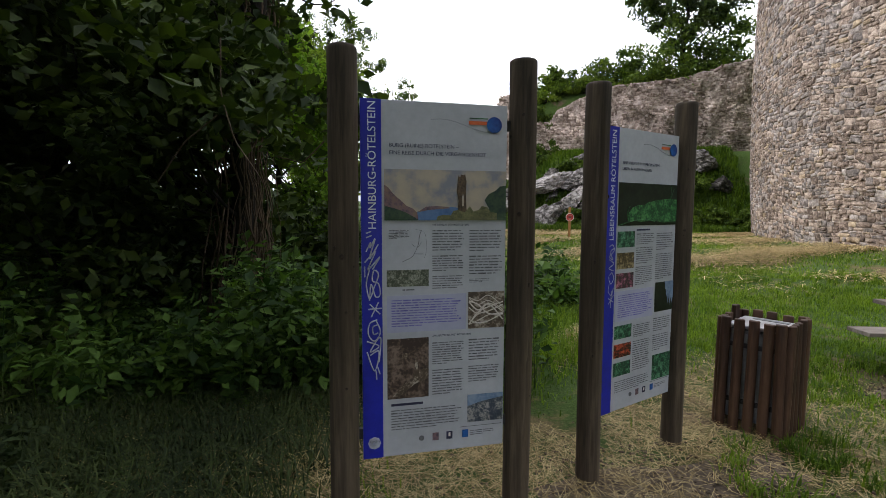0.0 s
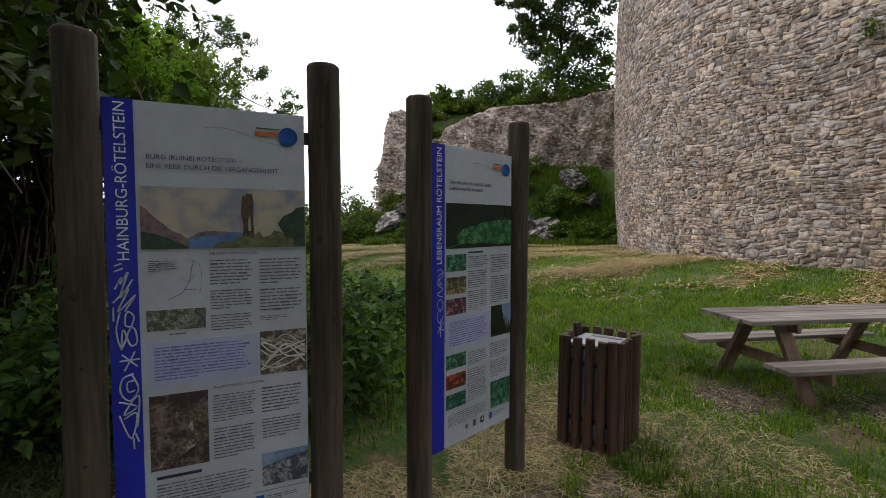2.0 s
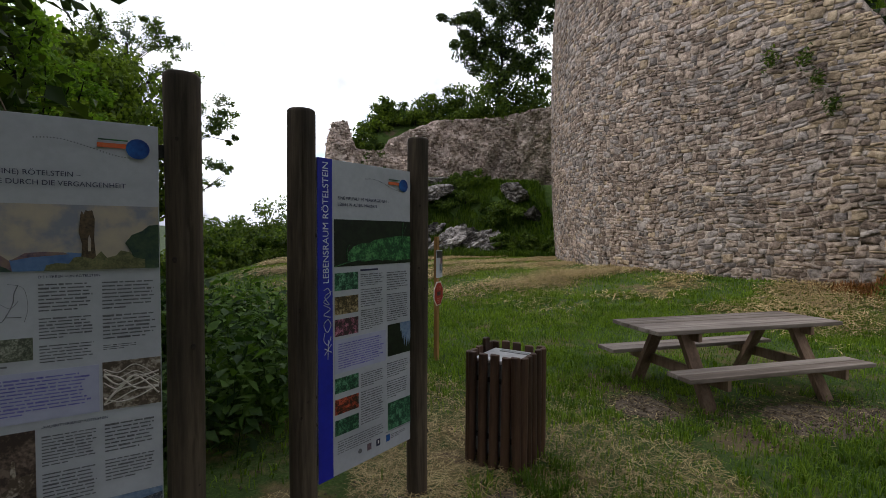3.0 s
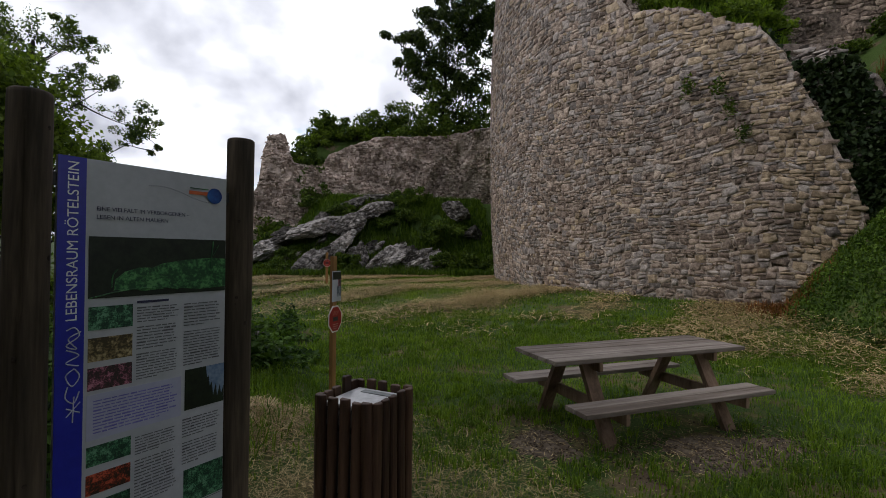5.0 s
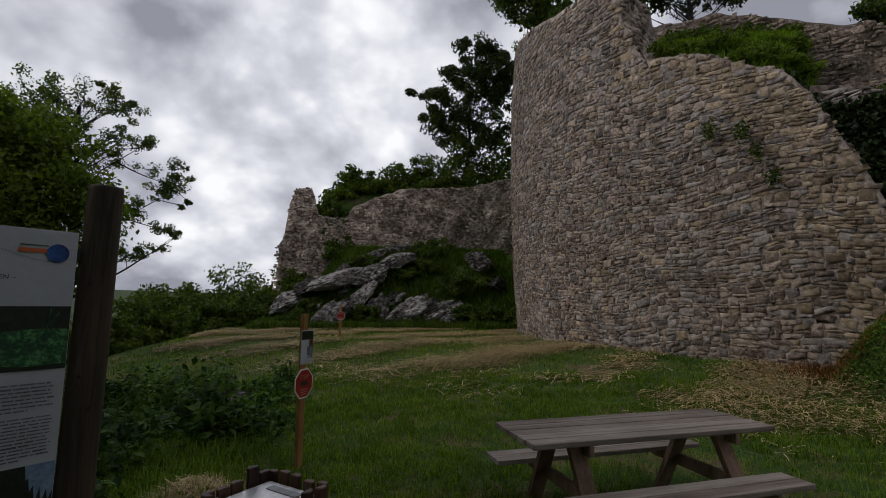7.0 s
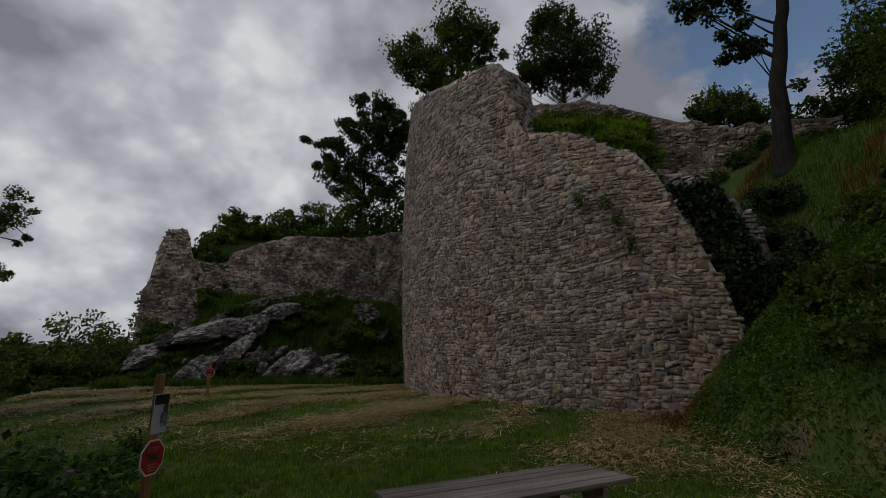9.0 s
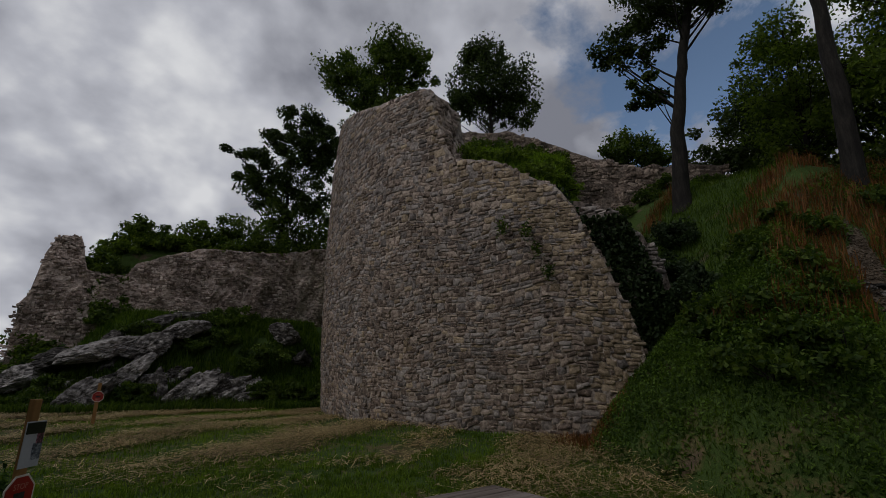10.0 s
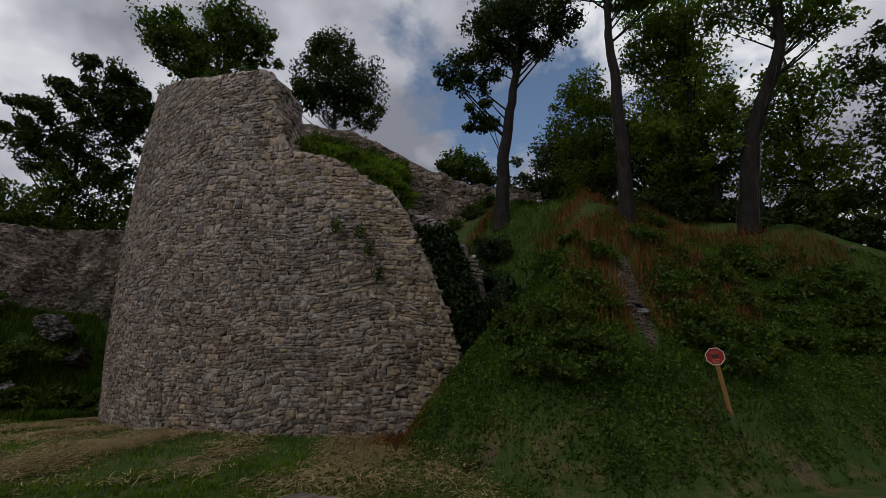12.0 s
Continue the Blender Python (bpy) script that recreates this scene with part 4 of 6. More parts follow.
for u0, u1, a, b, n in ((0.475, 0.695, 0.350, 0.412, 6), (0.475, 0.695, 0.422, 0.470, 5), (0.475, 0.695, 0.480, 0.520, 4), (0.735, 0.975, 0.350, 0.415, 6), (0.735, 0.975, 0.424, 0.482, 5), (0.735, 0.90, 0.492, 0.505, 2),
                        (0.475, 0.70, 0.672, 0.740, 7), (0.475, 0.70, 0.752, 0.830, 7), (0.735, 0.96, 0.668, 0.735, 6), (0.735, 0.96, 0.748, 0.800, 5), (0.19, 0.685, 0.862, 0.925, 6), (0.18, 0.32, 0.350, 0.376, 4)):
    paragraph(panel_a, u0, a, u1, b, n, "ink", ra)
paragraph(panel_a, 0.27, 0.514, 0.45, 0.524, 1, "ink", ra)
rect("quote_box", panel_a, 0.165, 0.535, 0.715, 0.640, "lilac", 1, "pale lilac quotation box")
paragraph(panel_a, 0.195, 0.545, 0.690, 0.625, 8, "purple_ink", ra, 0.3)
lettering("subtitle", panel_a, "„RAUBRITTERBURG“ RÖTELSTEIN", 0.475, 0.655, 0.0125, "dark_ink")
rect("heading", panel_a, 0.19, 0.846, 0.41, 0.853, "dark_ink", 2)
rect("photo", panel_a, 0.165, 0.463, 0.45, 0.510, "ph_stone", 1, "photo of masonry")
rect("photo", panel_a, 0.73, 0.532, 0.995, 0.640, "ph_root", 1, "photo of pale roots")
rw = np.random.default_rng(29)
for k in range(9):
    a, b = 0.545 + 0.085 * rw.random(), 0.545 + 0.085 * rw.random()
    va, fa = stroke("root", panel_a, [(0.735, a), (0.80, (a + b) / 2 + rw.uniform(-0.02, 0.02)), (0.88, (a + b) / 2 + rw.uniform(-0.02, 0.02)), (0.985, b)], rw.uniform(0.003, 0.007), "white_ink", 2)
    child("photo_root", fast_mesh("photo_root", va, fa), M["sign_white"], panel_a)
rect("photo", panel_a, 0.165, 0.658, 0.45, 0.832, "ph_castle", 1, "dark photo of a castle ruin")
flat("photo_ruin", panel_a, [(0.20, 0.825), (0.25, 0.80), (0.30, 0.785), (0.345, 0.77), (0.36, 0.715), (0.37, 0.715), (0.375, 0.752), (0.44, 0.748), (0.445, 0.778), (0.36, 0.79), (0.31, 0.805), (0.25, 0.825)], "ph_root", 2)
flat("photo_tower", panel_a, [(0.262, 0.715), (0.268, 0.702), (0.30, 0.700), (0.305, 0.714), (0.29, 0.718)], "ph_root", 2)
rect("photo", panel_a, 0.73, 0.838, 0.995, 0.922, "ph_ruin", 1, "photo of ruins under a blue sky")
flat("photo_sky", panel_a, [(0.73, 0.838), (0.995, 0.838), (0.995, 0.850), (0.90, 0.856), (0.82, 0.862), (0.73, 0.872)], "ph_sky", 2)
va, fa = join_arrays([stroke("map", panel_a, s, w, "ink") for s, w in (([(0.40, 0.352), (0.385, 0.37), (0.378, 0.392), (0.35, 0.418), (0.33, 0.428), (0.27, 0.440)], 0.003), ([(0.35, 0.418), (0.41, 0.419)], 0.003), ([(0.20, 0.36), (0.32, 0.357)], 0.0012), ([(0.20, 0.372), (0.30, 0.371)], 0.0012), ([(0.36, 0.35), (0.42, 0.36), (0.435, 0.40), (0.42, 0.43)], 0.0012), ([(0.33, 0.39), (0.37, 0.40), (0.40, 0.385)], 0.0015))])
child("site_plan", fast_mesh("site_plan", va, fa), M["ink"], panel_a, "sketched site plan")
disc("sticker", panel_a, 0.075, 0.955, 0.030, "silver", 3, 8)
lettering("sticker_text", panel_a, "REISEN", 0.040, 0.951, 0.016, "ink", False, 4)
graffiti(panel_a, [[(0.03, 0.36), (0.065, 0.355)], [(0.03, 0.372), (0.068, 0.366)], [(0.03, 0.41), (0.06, 0.385), (0.055, 0.40), (0.09, 0.375), (0.05, 0.43), (0.11, 0.39)],
                   [(0.02, 0.44), (0.09, 0.41), (0.04, 0.46), (0.12, 0.425), (0.07, 0.46)], [(0.05, 0.46), (0.03, 0.50), (0.05, 0.54), (0.08, 0.51), (0.11, 0.475), (0.08, 0.462), (0.07, 0.49), (0.11, 0.50), (0.12, 0.53), (0.09, 0.535), (0.06, 0.50), (0.05, 0.545)],
                   [(0.05, 0.555), (0.12, 0.585)], [(0.11, 0.55), (0.06, 0.592)], [(0.04, 0.57), (0.13, 0.568)], [(0.10, 0.60), (0.05, 0.61), (0.04, 0.64), (0.08, 0.66), (0.12, 0.635), (0.09, 0.60)], [(0.10, 0.615), (0.07, 0.62), (0.075, 0.64), (0.105, 0.637)],
                   [(0.03, 0.66), (0.11, 0.675), (0.05, 0.69), (0.12, 0.65), (0.11, 0.72)], [(0.03, 0.69), (0.08, 0.745), (0.11, 0.69), (0.05, 0.70)], [(0.10, 0.735), (0.115, 0.755)], [(0.09, 0.745), (0.093, 0.77)], [(0.02, 0.45), (0.02, 0.48)]], 0.0065)

board_b, panel_b = board_frame("information_board", (0.872, 2.775), 43.2, "white and blue habitat information board between two cracked round timber posts", (-2.2, None), 47)
lettering("side_title", panel_b, "LEBENSRAUM RÖTELSTEIN", 0.075, 0.385, 0.0515, "white_ink", True)
lettering("title", panel_b, "EINE VIELFALT IM VERBORGENEN –", 0.185, 0.118, 0.0235, "dark_ink")
lettering("title", panel_b, "LEBEN IN ALTEN MAUERN", 0.185, 0.138, 0.0235, "dark_ink")
rect("photo", panel_b, 0.152, 0.185, 0.995, 0.335, "ph_black", 1, "dark photo of green leaves")
flat("photo_band", panel_b, [(0.28, 0.318), (0.29, 0.290), (0.34, 0.272), (0.42, 0.262), (0.50, 0.263), (0.56, 0.252), (0.70, 0.243), (0.85, 0.238), (0.995, 0.240), (0.995, 0.322), (0.80, 0.326), (0.62, 0.318), (0.45, 0.323), (0.36, 0.316)], "ph_lime", 2)
for s, w in (([(0.155, 0.334), (0.35, 0.318), (0.55, 0.316), (0.66, 0.322)], 0.006), ([(0.90, 0.188), (0.885, 0.25), (0.875, 0.325)], 0.006), ([(0.90, 0.23), (0.94, 0.20)], 0.004), ([(0.27, 0.31), (0.275, 0.28), (0.30, 0.265)], 0.006)):
    va, fa = stroke("twig", panel_b, s, w, "silver")
    child("photo_twig", fast_mesh("photo_twig", va, fa), M["ph_lime"], panel_b)
rb = np.random.default_rng(57)
for k, (v0, v1, mat) in enumerate(((0.355, 0.411, "ph_green"), (0.430, 0.487, "ph_wood"), (0.502, 0.556, "ph_pink"), (0.690, 0.738, "ph_green"), (0.757, 0.806, "ph_red"), (0.824, 0.874, "ph_green"))):
    rect("photo", panel_b, 0.155, v0, 0.388, v1, mat, 1, "small nature photo")
rect("photo", panel_b, 0.715, 0.552, 0.995, 0.665, "ph_black", 1, "photo of dark trees before a pale sky")
flat("photo_sky", panel_b, [(0.86, 0.552), (0.995, 0.552), (0.995, 0.615), (0.975, 0.640), (0.965, 0.612), (0.945, 0.645), (0.935, 0.605), (0.915, 0.640), (0.905, 0.598), (0.89, 0.612), (0.88, 0.58), (0.87, 0.585)], "ph_sky", 2)
rect("photo", panel_b, 0.715, 0.832, 0.995, 0.930, "ph_green", 1, "photo of leaves")
rect("heading", panel_b, 0.41, 0.348, 0.60, 0.354, "dark_ink", 2)
rect("quote_box", panel_b, 0.152, 0.566, 0.69, 0.675, "lilac", 1, "pale lilac text box")
paragraph(panel_b, 0.185, 0.578, 0.665, 0.662, 8, "purple_ink", rb, 0.2)
for u0, u1, a, b, n in ((0.41, 0.665, 0.362, 0.405, 4), (0.41, 0.665, 0.412, 0.475, 6), (0.41, 0.665, 0.482, 0.552, 7), (0.70, 0.965, 0.362, 0.43, 6), (0.70, 0.965, 0.44, 0.54, 9), (0.41, 0.665, 0.695, 0.745, 5), (0.41, 0.665, 0.755, 0.87, 10),
                        (0.70, 0.965, 0.685, 0.74, 5), (0.70, 0.965, 0.75, 0.815, 6), (0.175, 0.66, 0.89, 0.935, 4)):
    paragraph(panel_b, u0, a, u1, b, n, "ink", rb)
graffiti(panel_b, [[(0.05, 0.405), (0.09, 0.40), (0.11, 0.42), (0.05, 0.44), (0.10, 0.45), (0.06, 0.425), (0.12, 0.41)], [(0.05, 0.45), (0.11, 0.465), (0.05, 0.48), (0.11, 0.49)], [(0.09, 0.495), (0.05, 0.51), (0.08, 0.535), (0.115, 0.515), (0.09, 0.495)],
                   [(0.06, 0.535), (0.05, 0.56), (0.09, 0.575), (0.115, 0.55)], [(0.09, 0.56), (0.085, 0.62)], [(0.055, 0.585), (0.12, 0.60)], [(0.12, 0.575), (0.055, 0.605)]], 0.005)

# ---- slatted waste bin ----


def build_bin():
    cx, cy = 1.855, 3.42
    thing = empty("waste_bin", pose(cx, cy, land1(cx, cy), 0, 0, -41), "square litter bin of dark brown timber slats with steel lid", "waste bin")
    half, r = 0.195, np.random.default_rng(4)
    part("liner", box(0.335, 0.335, 0.64, Matrix.Translation((0, 0, 0.38)), 0.03, 3), M["bin_body"], thing, "dull grey metal liner")
    lid = part("lid", box(0.345, 0.345, 0.03, Matrix.Translation((0, 0, 0.728)), 0.012, 2), M["steel"], thing, "bright galvanised steel lid")
    part("lid_slot", box(0.22, 0.05, 0.006, Matrix.Translation((0.02, 0.10, 0.745)), 0.002), M["bin_body"], lid)
    for z in (0.2, 0.6):
        for k in range(4):
            part("rail", box(0.37, 0.025, 0.03, pose(0, 0, 0, 0, 0, 90 * k) @ Matrix.Translation((0, -half + 0.018, z)), 0.004), M["rim"], thing, "dark rail inside the slats")
    protos = []
    for k in range(4):
        bm = bmesh.new()
        bmesh.ops.create_cone(bm, cap_ends=True, segments=16, radius1=0.034, radius2=0.033, depth=0.79)
        for v in bm.verts:
            if v.co.y > 0.008:
                v.co.y = 0.008
            v.co.z += 0.39
        bmesh.ops.bevel(bm, geom=[e for e in bm.edges if abs(e.verts[0].co.z - e.verts[1].co.z) < 0.001], offset=0.004, segments=1, affect="EDGES")
        me = bpy.data.meshes.new("slat")
        bm.to_mesh(me)
        bm.free()
        protos.append(me)
    for side in range(4):
        for k in range(5):
            off = -0.176 + 0.088 * k
            tall = 1.06 if (side, k) == (3, 1) else 1.0 + r.uniform(-0.012, 0.012)
            m = pose(0, 0, 0, 0, 0, 90 * side) @ pose(off, -half - 0.006, 0, r.uniform(-0.6, 0.6), r.uniform(-1, 1), r.uniform(-6, 6)) @ Matrix.Diagonal((1, 1, tall, 1))
            child("slat", protos[(side + k) % 4], M["slat"], thing, "", m)


build_bin()

# ---- picnic table ----


def beam(length, w, h, m, bevel=0.006):
    return box(length, w, h, m, bevel, 2)


def bar_between(a, b, w, h):
    a, b = Vector(a), Vector(b)
    d = b - a
    q = d.to_track_quat("X", "Y")
    return box(d.length, w, h, Matrix.Translation((a + b) / 2) @ q.to_matrix().to_4x4(), 0.006, 2)


def build_table():
    c = np.array(((3.607 + 3.51 + 5.863 + 5.932) / 4, (4.994 + 4.267 + 4.531 + 5.222) / 4))
    gz = land1(*c)
    thing = empty("picnic_table", pose(c[0], c[1], gz, 0, 0, 6.3), "weathered grey wooden picnic table with two attached benches", "picnic table")
    top, seat = 0.70 - gz, 0.34 - gz
    r = np.random.default_rng(8)
    for k in range(5):
        y = -0.29 + 0.145 * k
        part("table_board", beam(2.36 + r.uniform(-0.012, 0.012), 0.138, 0.042, Matrix.Translation((r.uniform(-0.006, 0.006), y, top - 0.021 + r.uniform(-0.002, 0.002)))), M["tablewood"], thing, "grey weathered plank")
    for side in (-1, 1):
        for k in range(2):
            y = side * (0.50 + 0.15 * k)
            part("bench_board", beam(2.25 + r.uniform(-0.01, 0.01), 0.143, 0.042, Matrix.Translation((r.uniform(-0.006, 0.006), y, seat - 0.021))), M["tablewood"], thing, "grey weathered plank")
    for x in (-0.72, 0.72):
        part("seat_beam", beam(0.045, 1.40, 0.11, Matrix.Translation((x + 0.048, 0, seat - 0.042 - 0.055)), 0.008), M["legwood"], thing, "brown cross beam")
        part("top_batten", beam(0.045, 0.70, 0.09, Matrix.Translation((x + 0.048, 0, top - 0.042 - 0.045)), 0.008), M["legwood"], thing, "brown batten")
        for side in (-1, 1):
            part("leg", bar_between((x, side * 0.56, -0.03), (x, side * 0.17, top - 0.045), 0.055, 0.14), M["legwood"], thing, "brown splayed leg")
        part("bolt", box(0.02, 0.02, 0.02, Matrix.Translation((x - 0.03, -0.38, seat - 0.09)), 0.004), M["rim"], thing)


build_table()

# ---- warning posts ----


def octagon(size, thick, m, mat, name, parent, label=""):
    pts = [(size / 2 / math.cos(math.pi / 8) * math.cos(math.pi / 8 + k * math.pi / 4), size / 2 / math.cos(math.pi / 8) * math.sin(math.pi / 8 + k * math.pi / 4)) for k in range(8)]
    return part(name, shape(pts, 0, thick), M[mat], parent, label, m)


def warning_sign(where, yaw, size, post_h, sign_z, lean, group, paper):
    z = land1(*where)
    thing = empty("warning_post", pose(where[0], where[1], z, 0, lean, yaw), "red octagonal stop sign on ochre wooden post" + (" below a notice sheet" if paper else " on a weedy slope" if size > 0.35 else " before pale rocks"), "warning sign", group)
    part("post", box(0.085, 0.045, post_h + 0.3, Matrix.Translation((0, 0, post_h / 2 - 0.15)), 0.005), M["signpost"], thing, "ochre square timber post")
    plate_ob = octagon(size, 0.006, Matrix.Translation((0, -0.024, sign_z)), "sign_white", "sign_plate", thing, "pale-edged octagon")
    octagon(size * 0.90, 0.002, Matrix.Translation((0, -0.0065, 0)), "sign_red", "red_field", plate_ob, "faded red field")
    text_mesh("word", "STOP", size * 0.20, M["sign_faded"], plate_ob, Matrix.Translation((0, -0.010, size * 0.22)) @ pose(0, 0, 0, 90, 0, 0), "CENTER")
    part("pictogram", plate(size * 0.36, size * 0.16, Matrix.Translation((0, -0.0095, 0.0))), M["rim"], plate_ob, "dark pictogram")
    for k in range(3):
        part("small_print", plate(size * (0.42 - 0.07 * k), size * 0.035, Matrix.Translation((0, -0.0095, -size * (0.20 + 0.08 * k)))), M["sign_faded"], plate_ob)
    if paper:
        sheet = part("notice_sheet", box(0.21, 0.006, 0.36, Matrix.Translation((0.03, -0.026, sign_z + size / 2 + 0.23)), 0.001), M["panel"], thing, "white laminated notice sheet")
        part("photo", plate(0.10, 0.13, Matrix.Translation((0.08, -0.031, sign_z + size / 2 + 0.17))), M["paper_photo"], sheet)
        part("photo", plate(0.20, 0.09, Matrix.Translation((0.03, -0.031, sign_z + size / 2 + 0.355))), M["ph_black"], sheet)
        part("photo", plate(0.07, 0.08, Matrix.Translation((0.09, -0.032, sign_z + size / 2 + 0.27))), M["ph_pink"], sheet)
    return thing


warning_sign((1.715, 6.20), 60, 0.31, 1.62, 0.88, 0.0, "warning signs", True)
warning_sign((1.72, 17.6), 10, 0.28, 1.15, 0.78, 0.0, "warning signs", False)
warning_sign((13.42, 2.02), -82, 0.34, 1.22, 1.06, -6.0, "warning signs", False)

# ---- rocks ----


def rock(where, size, seed, tilt=(0.0, 0.0, 0.0), label="pale grey jagged limestone outcrop on a grassy bank", name="rock", group="rock outcrops", fineness=5):
    """An angular block: a ball cut by many planes, then broken by ledges, cracks and grain."""
    r = np.random.default_rng(seed)
    planes = r.normal(size=(15, 3))
    planes /= np.linalg.norm(planes, axis=1)[:, None]
    reach = r.uniform(0.50, 0.92, 15)
    bm = bmesh.new()
    bmesh.ops.create_icosphere(bm, subdivisions=fineness, radius=1)
    off = Vector((seed * 3.7, seed * 1.3, seed * 2.1))
    for v in bm.verts:
        p = v.co.copy()
        w = p + 0.12 * noise.noise_vector(p * 2.3 + off)
        d = planes @ np.array(w)
        k = float(np.min(np.where(d > 0.05, reach / np.maximum(d, 0.05), 9)))
        cell = noise.voronoi(p * 3.1 + off)[0]
        layer = (w.z * 5.0 + 0.9 * noise.noise(w * 1.7 + off)) % 1.0
        crack = max(0.0, 0.12 - (cell[1] - cell[0])) * 0.9
        v.co = p * (min(k, 1.15) + 0.07 * layer - crack + 0.06 * noise.noise(p * 5 + off) + 0.035 * noise.noise(p * 13 + off))
    bmesh.ops.transform(bm, matrix=Matrix.LocRotScale(None, Euler([radians(a) for a in tilt]), size), verts=bm.verts[:])
    ob = part(name, bm, M["rock"], None)
    ob.location = where
    return tagged(ob, label, "rock", group)


ROCKS = (((0.75, 24.5, 0.95), (1.35, 0.8, 0.62), (10, -38, 10)), ((0.15, 24.3, 0.55), (0.7, 0.6, 0.45), (0, -30, 30)), ((1.3, 26.2, 2.95), (1.5, 0.9, 0.50), (15, -18, 0)), ((2.9, 26.0, 3.0), (1.1, 0.8, 0.55), (10, -30, 15)),
         ((2.45, 25.2, 2.1), (0.9, 0.6, 0.5), (0, -42, 10)), ((4.0, 26.5, 3.85), (1.25, 0.8, 0.42), (10, -20, 0)), ((3.4, 24.6, 1.35), (0.55, 0.6, 1.05), (0, 12, 20)), ((4.7, 24.7, 1.15), (1.1, 0.8, 1.0), (8, -20, 0)),
         ((5.9, 24.8, 1.25), (0.95, 0.7, 0.85), (0, -32, 25)), ((6.75, 24.9, 1.45), (0.75, 0.6, 0.75), (0, -50, 0)), ((9.1, 26.5, 4.1), (0.95, 0.7, 0.5), (0, 8, 0)), ((9.9, 25.8, 2.7), (0.6, 0.5, 0.55), (0, 0, 0)),
         ((0.0, 27.4, 2.6), (1.5, 0.9, 0.6), (0, -15, 10)), ((-1.2, 27.4, 1.7), (1.2, 0.8, 0.6), (0, -20, 20)), ((5.2, 28.3, 4.9), (1.6, 0.6, 0.35), (0, -6, 0)), ((7.6, 25.2, 0.9), (0.6, 0.5, 0.5), (0, 15, 0)))
for k, (where, size, tilt) in enumerate(ROCKS):
    rock(where, size, k + 2, tilt)
rr_ = np.random.default_rng(91)
for k in range(34):
    bx = rr_.uniform(-0.6, 7.4)
    by = rr_.uniform(24.1, 27.6) if bx < 3.4 else rr_.uniform(24.1, 25.4)
    bs = rr_.uniform(0.22, 0.6)
    rock((bx, by, land1(bx, by) + 0.1 * bs), (bs * 1.5, bs * 0.9, bs * 0.7), 60 + k, (rr_.uniform(-15, 15), rr_.uniform(-50, -10), rr_.uniform(-20, 40)), label="broken grey limestone block among grass", group="rock outcrops", fineness=4)
rock((0.1, 8.6, 0.25), (0.5, 0.35, 0.3), 31, (0, 0, 20), label="grey boulder half hidden among nettles", group="boulders", fineness=4)
for k in range(4):
    bx, by = 14.2 + 0.17 * k, 4.0 - 0.13 * k + 0.2 * (k % 2)
    rock((bx, by, land1(bx, by)), (0.24, 0.2, 0.11), 40 + k, (0, 0, 30 * k), label="flat stone on a worn earth path", name="path_stone", group="path stones", fineness=4)

# ---- trees ----


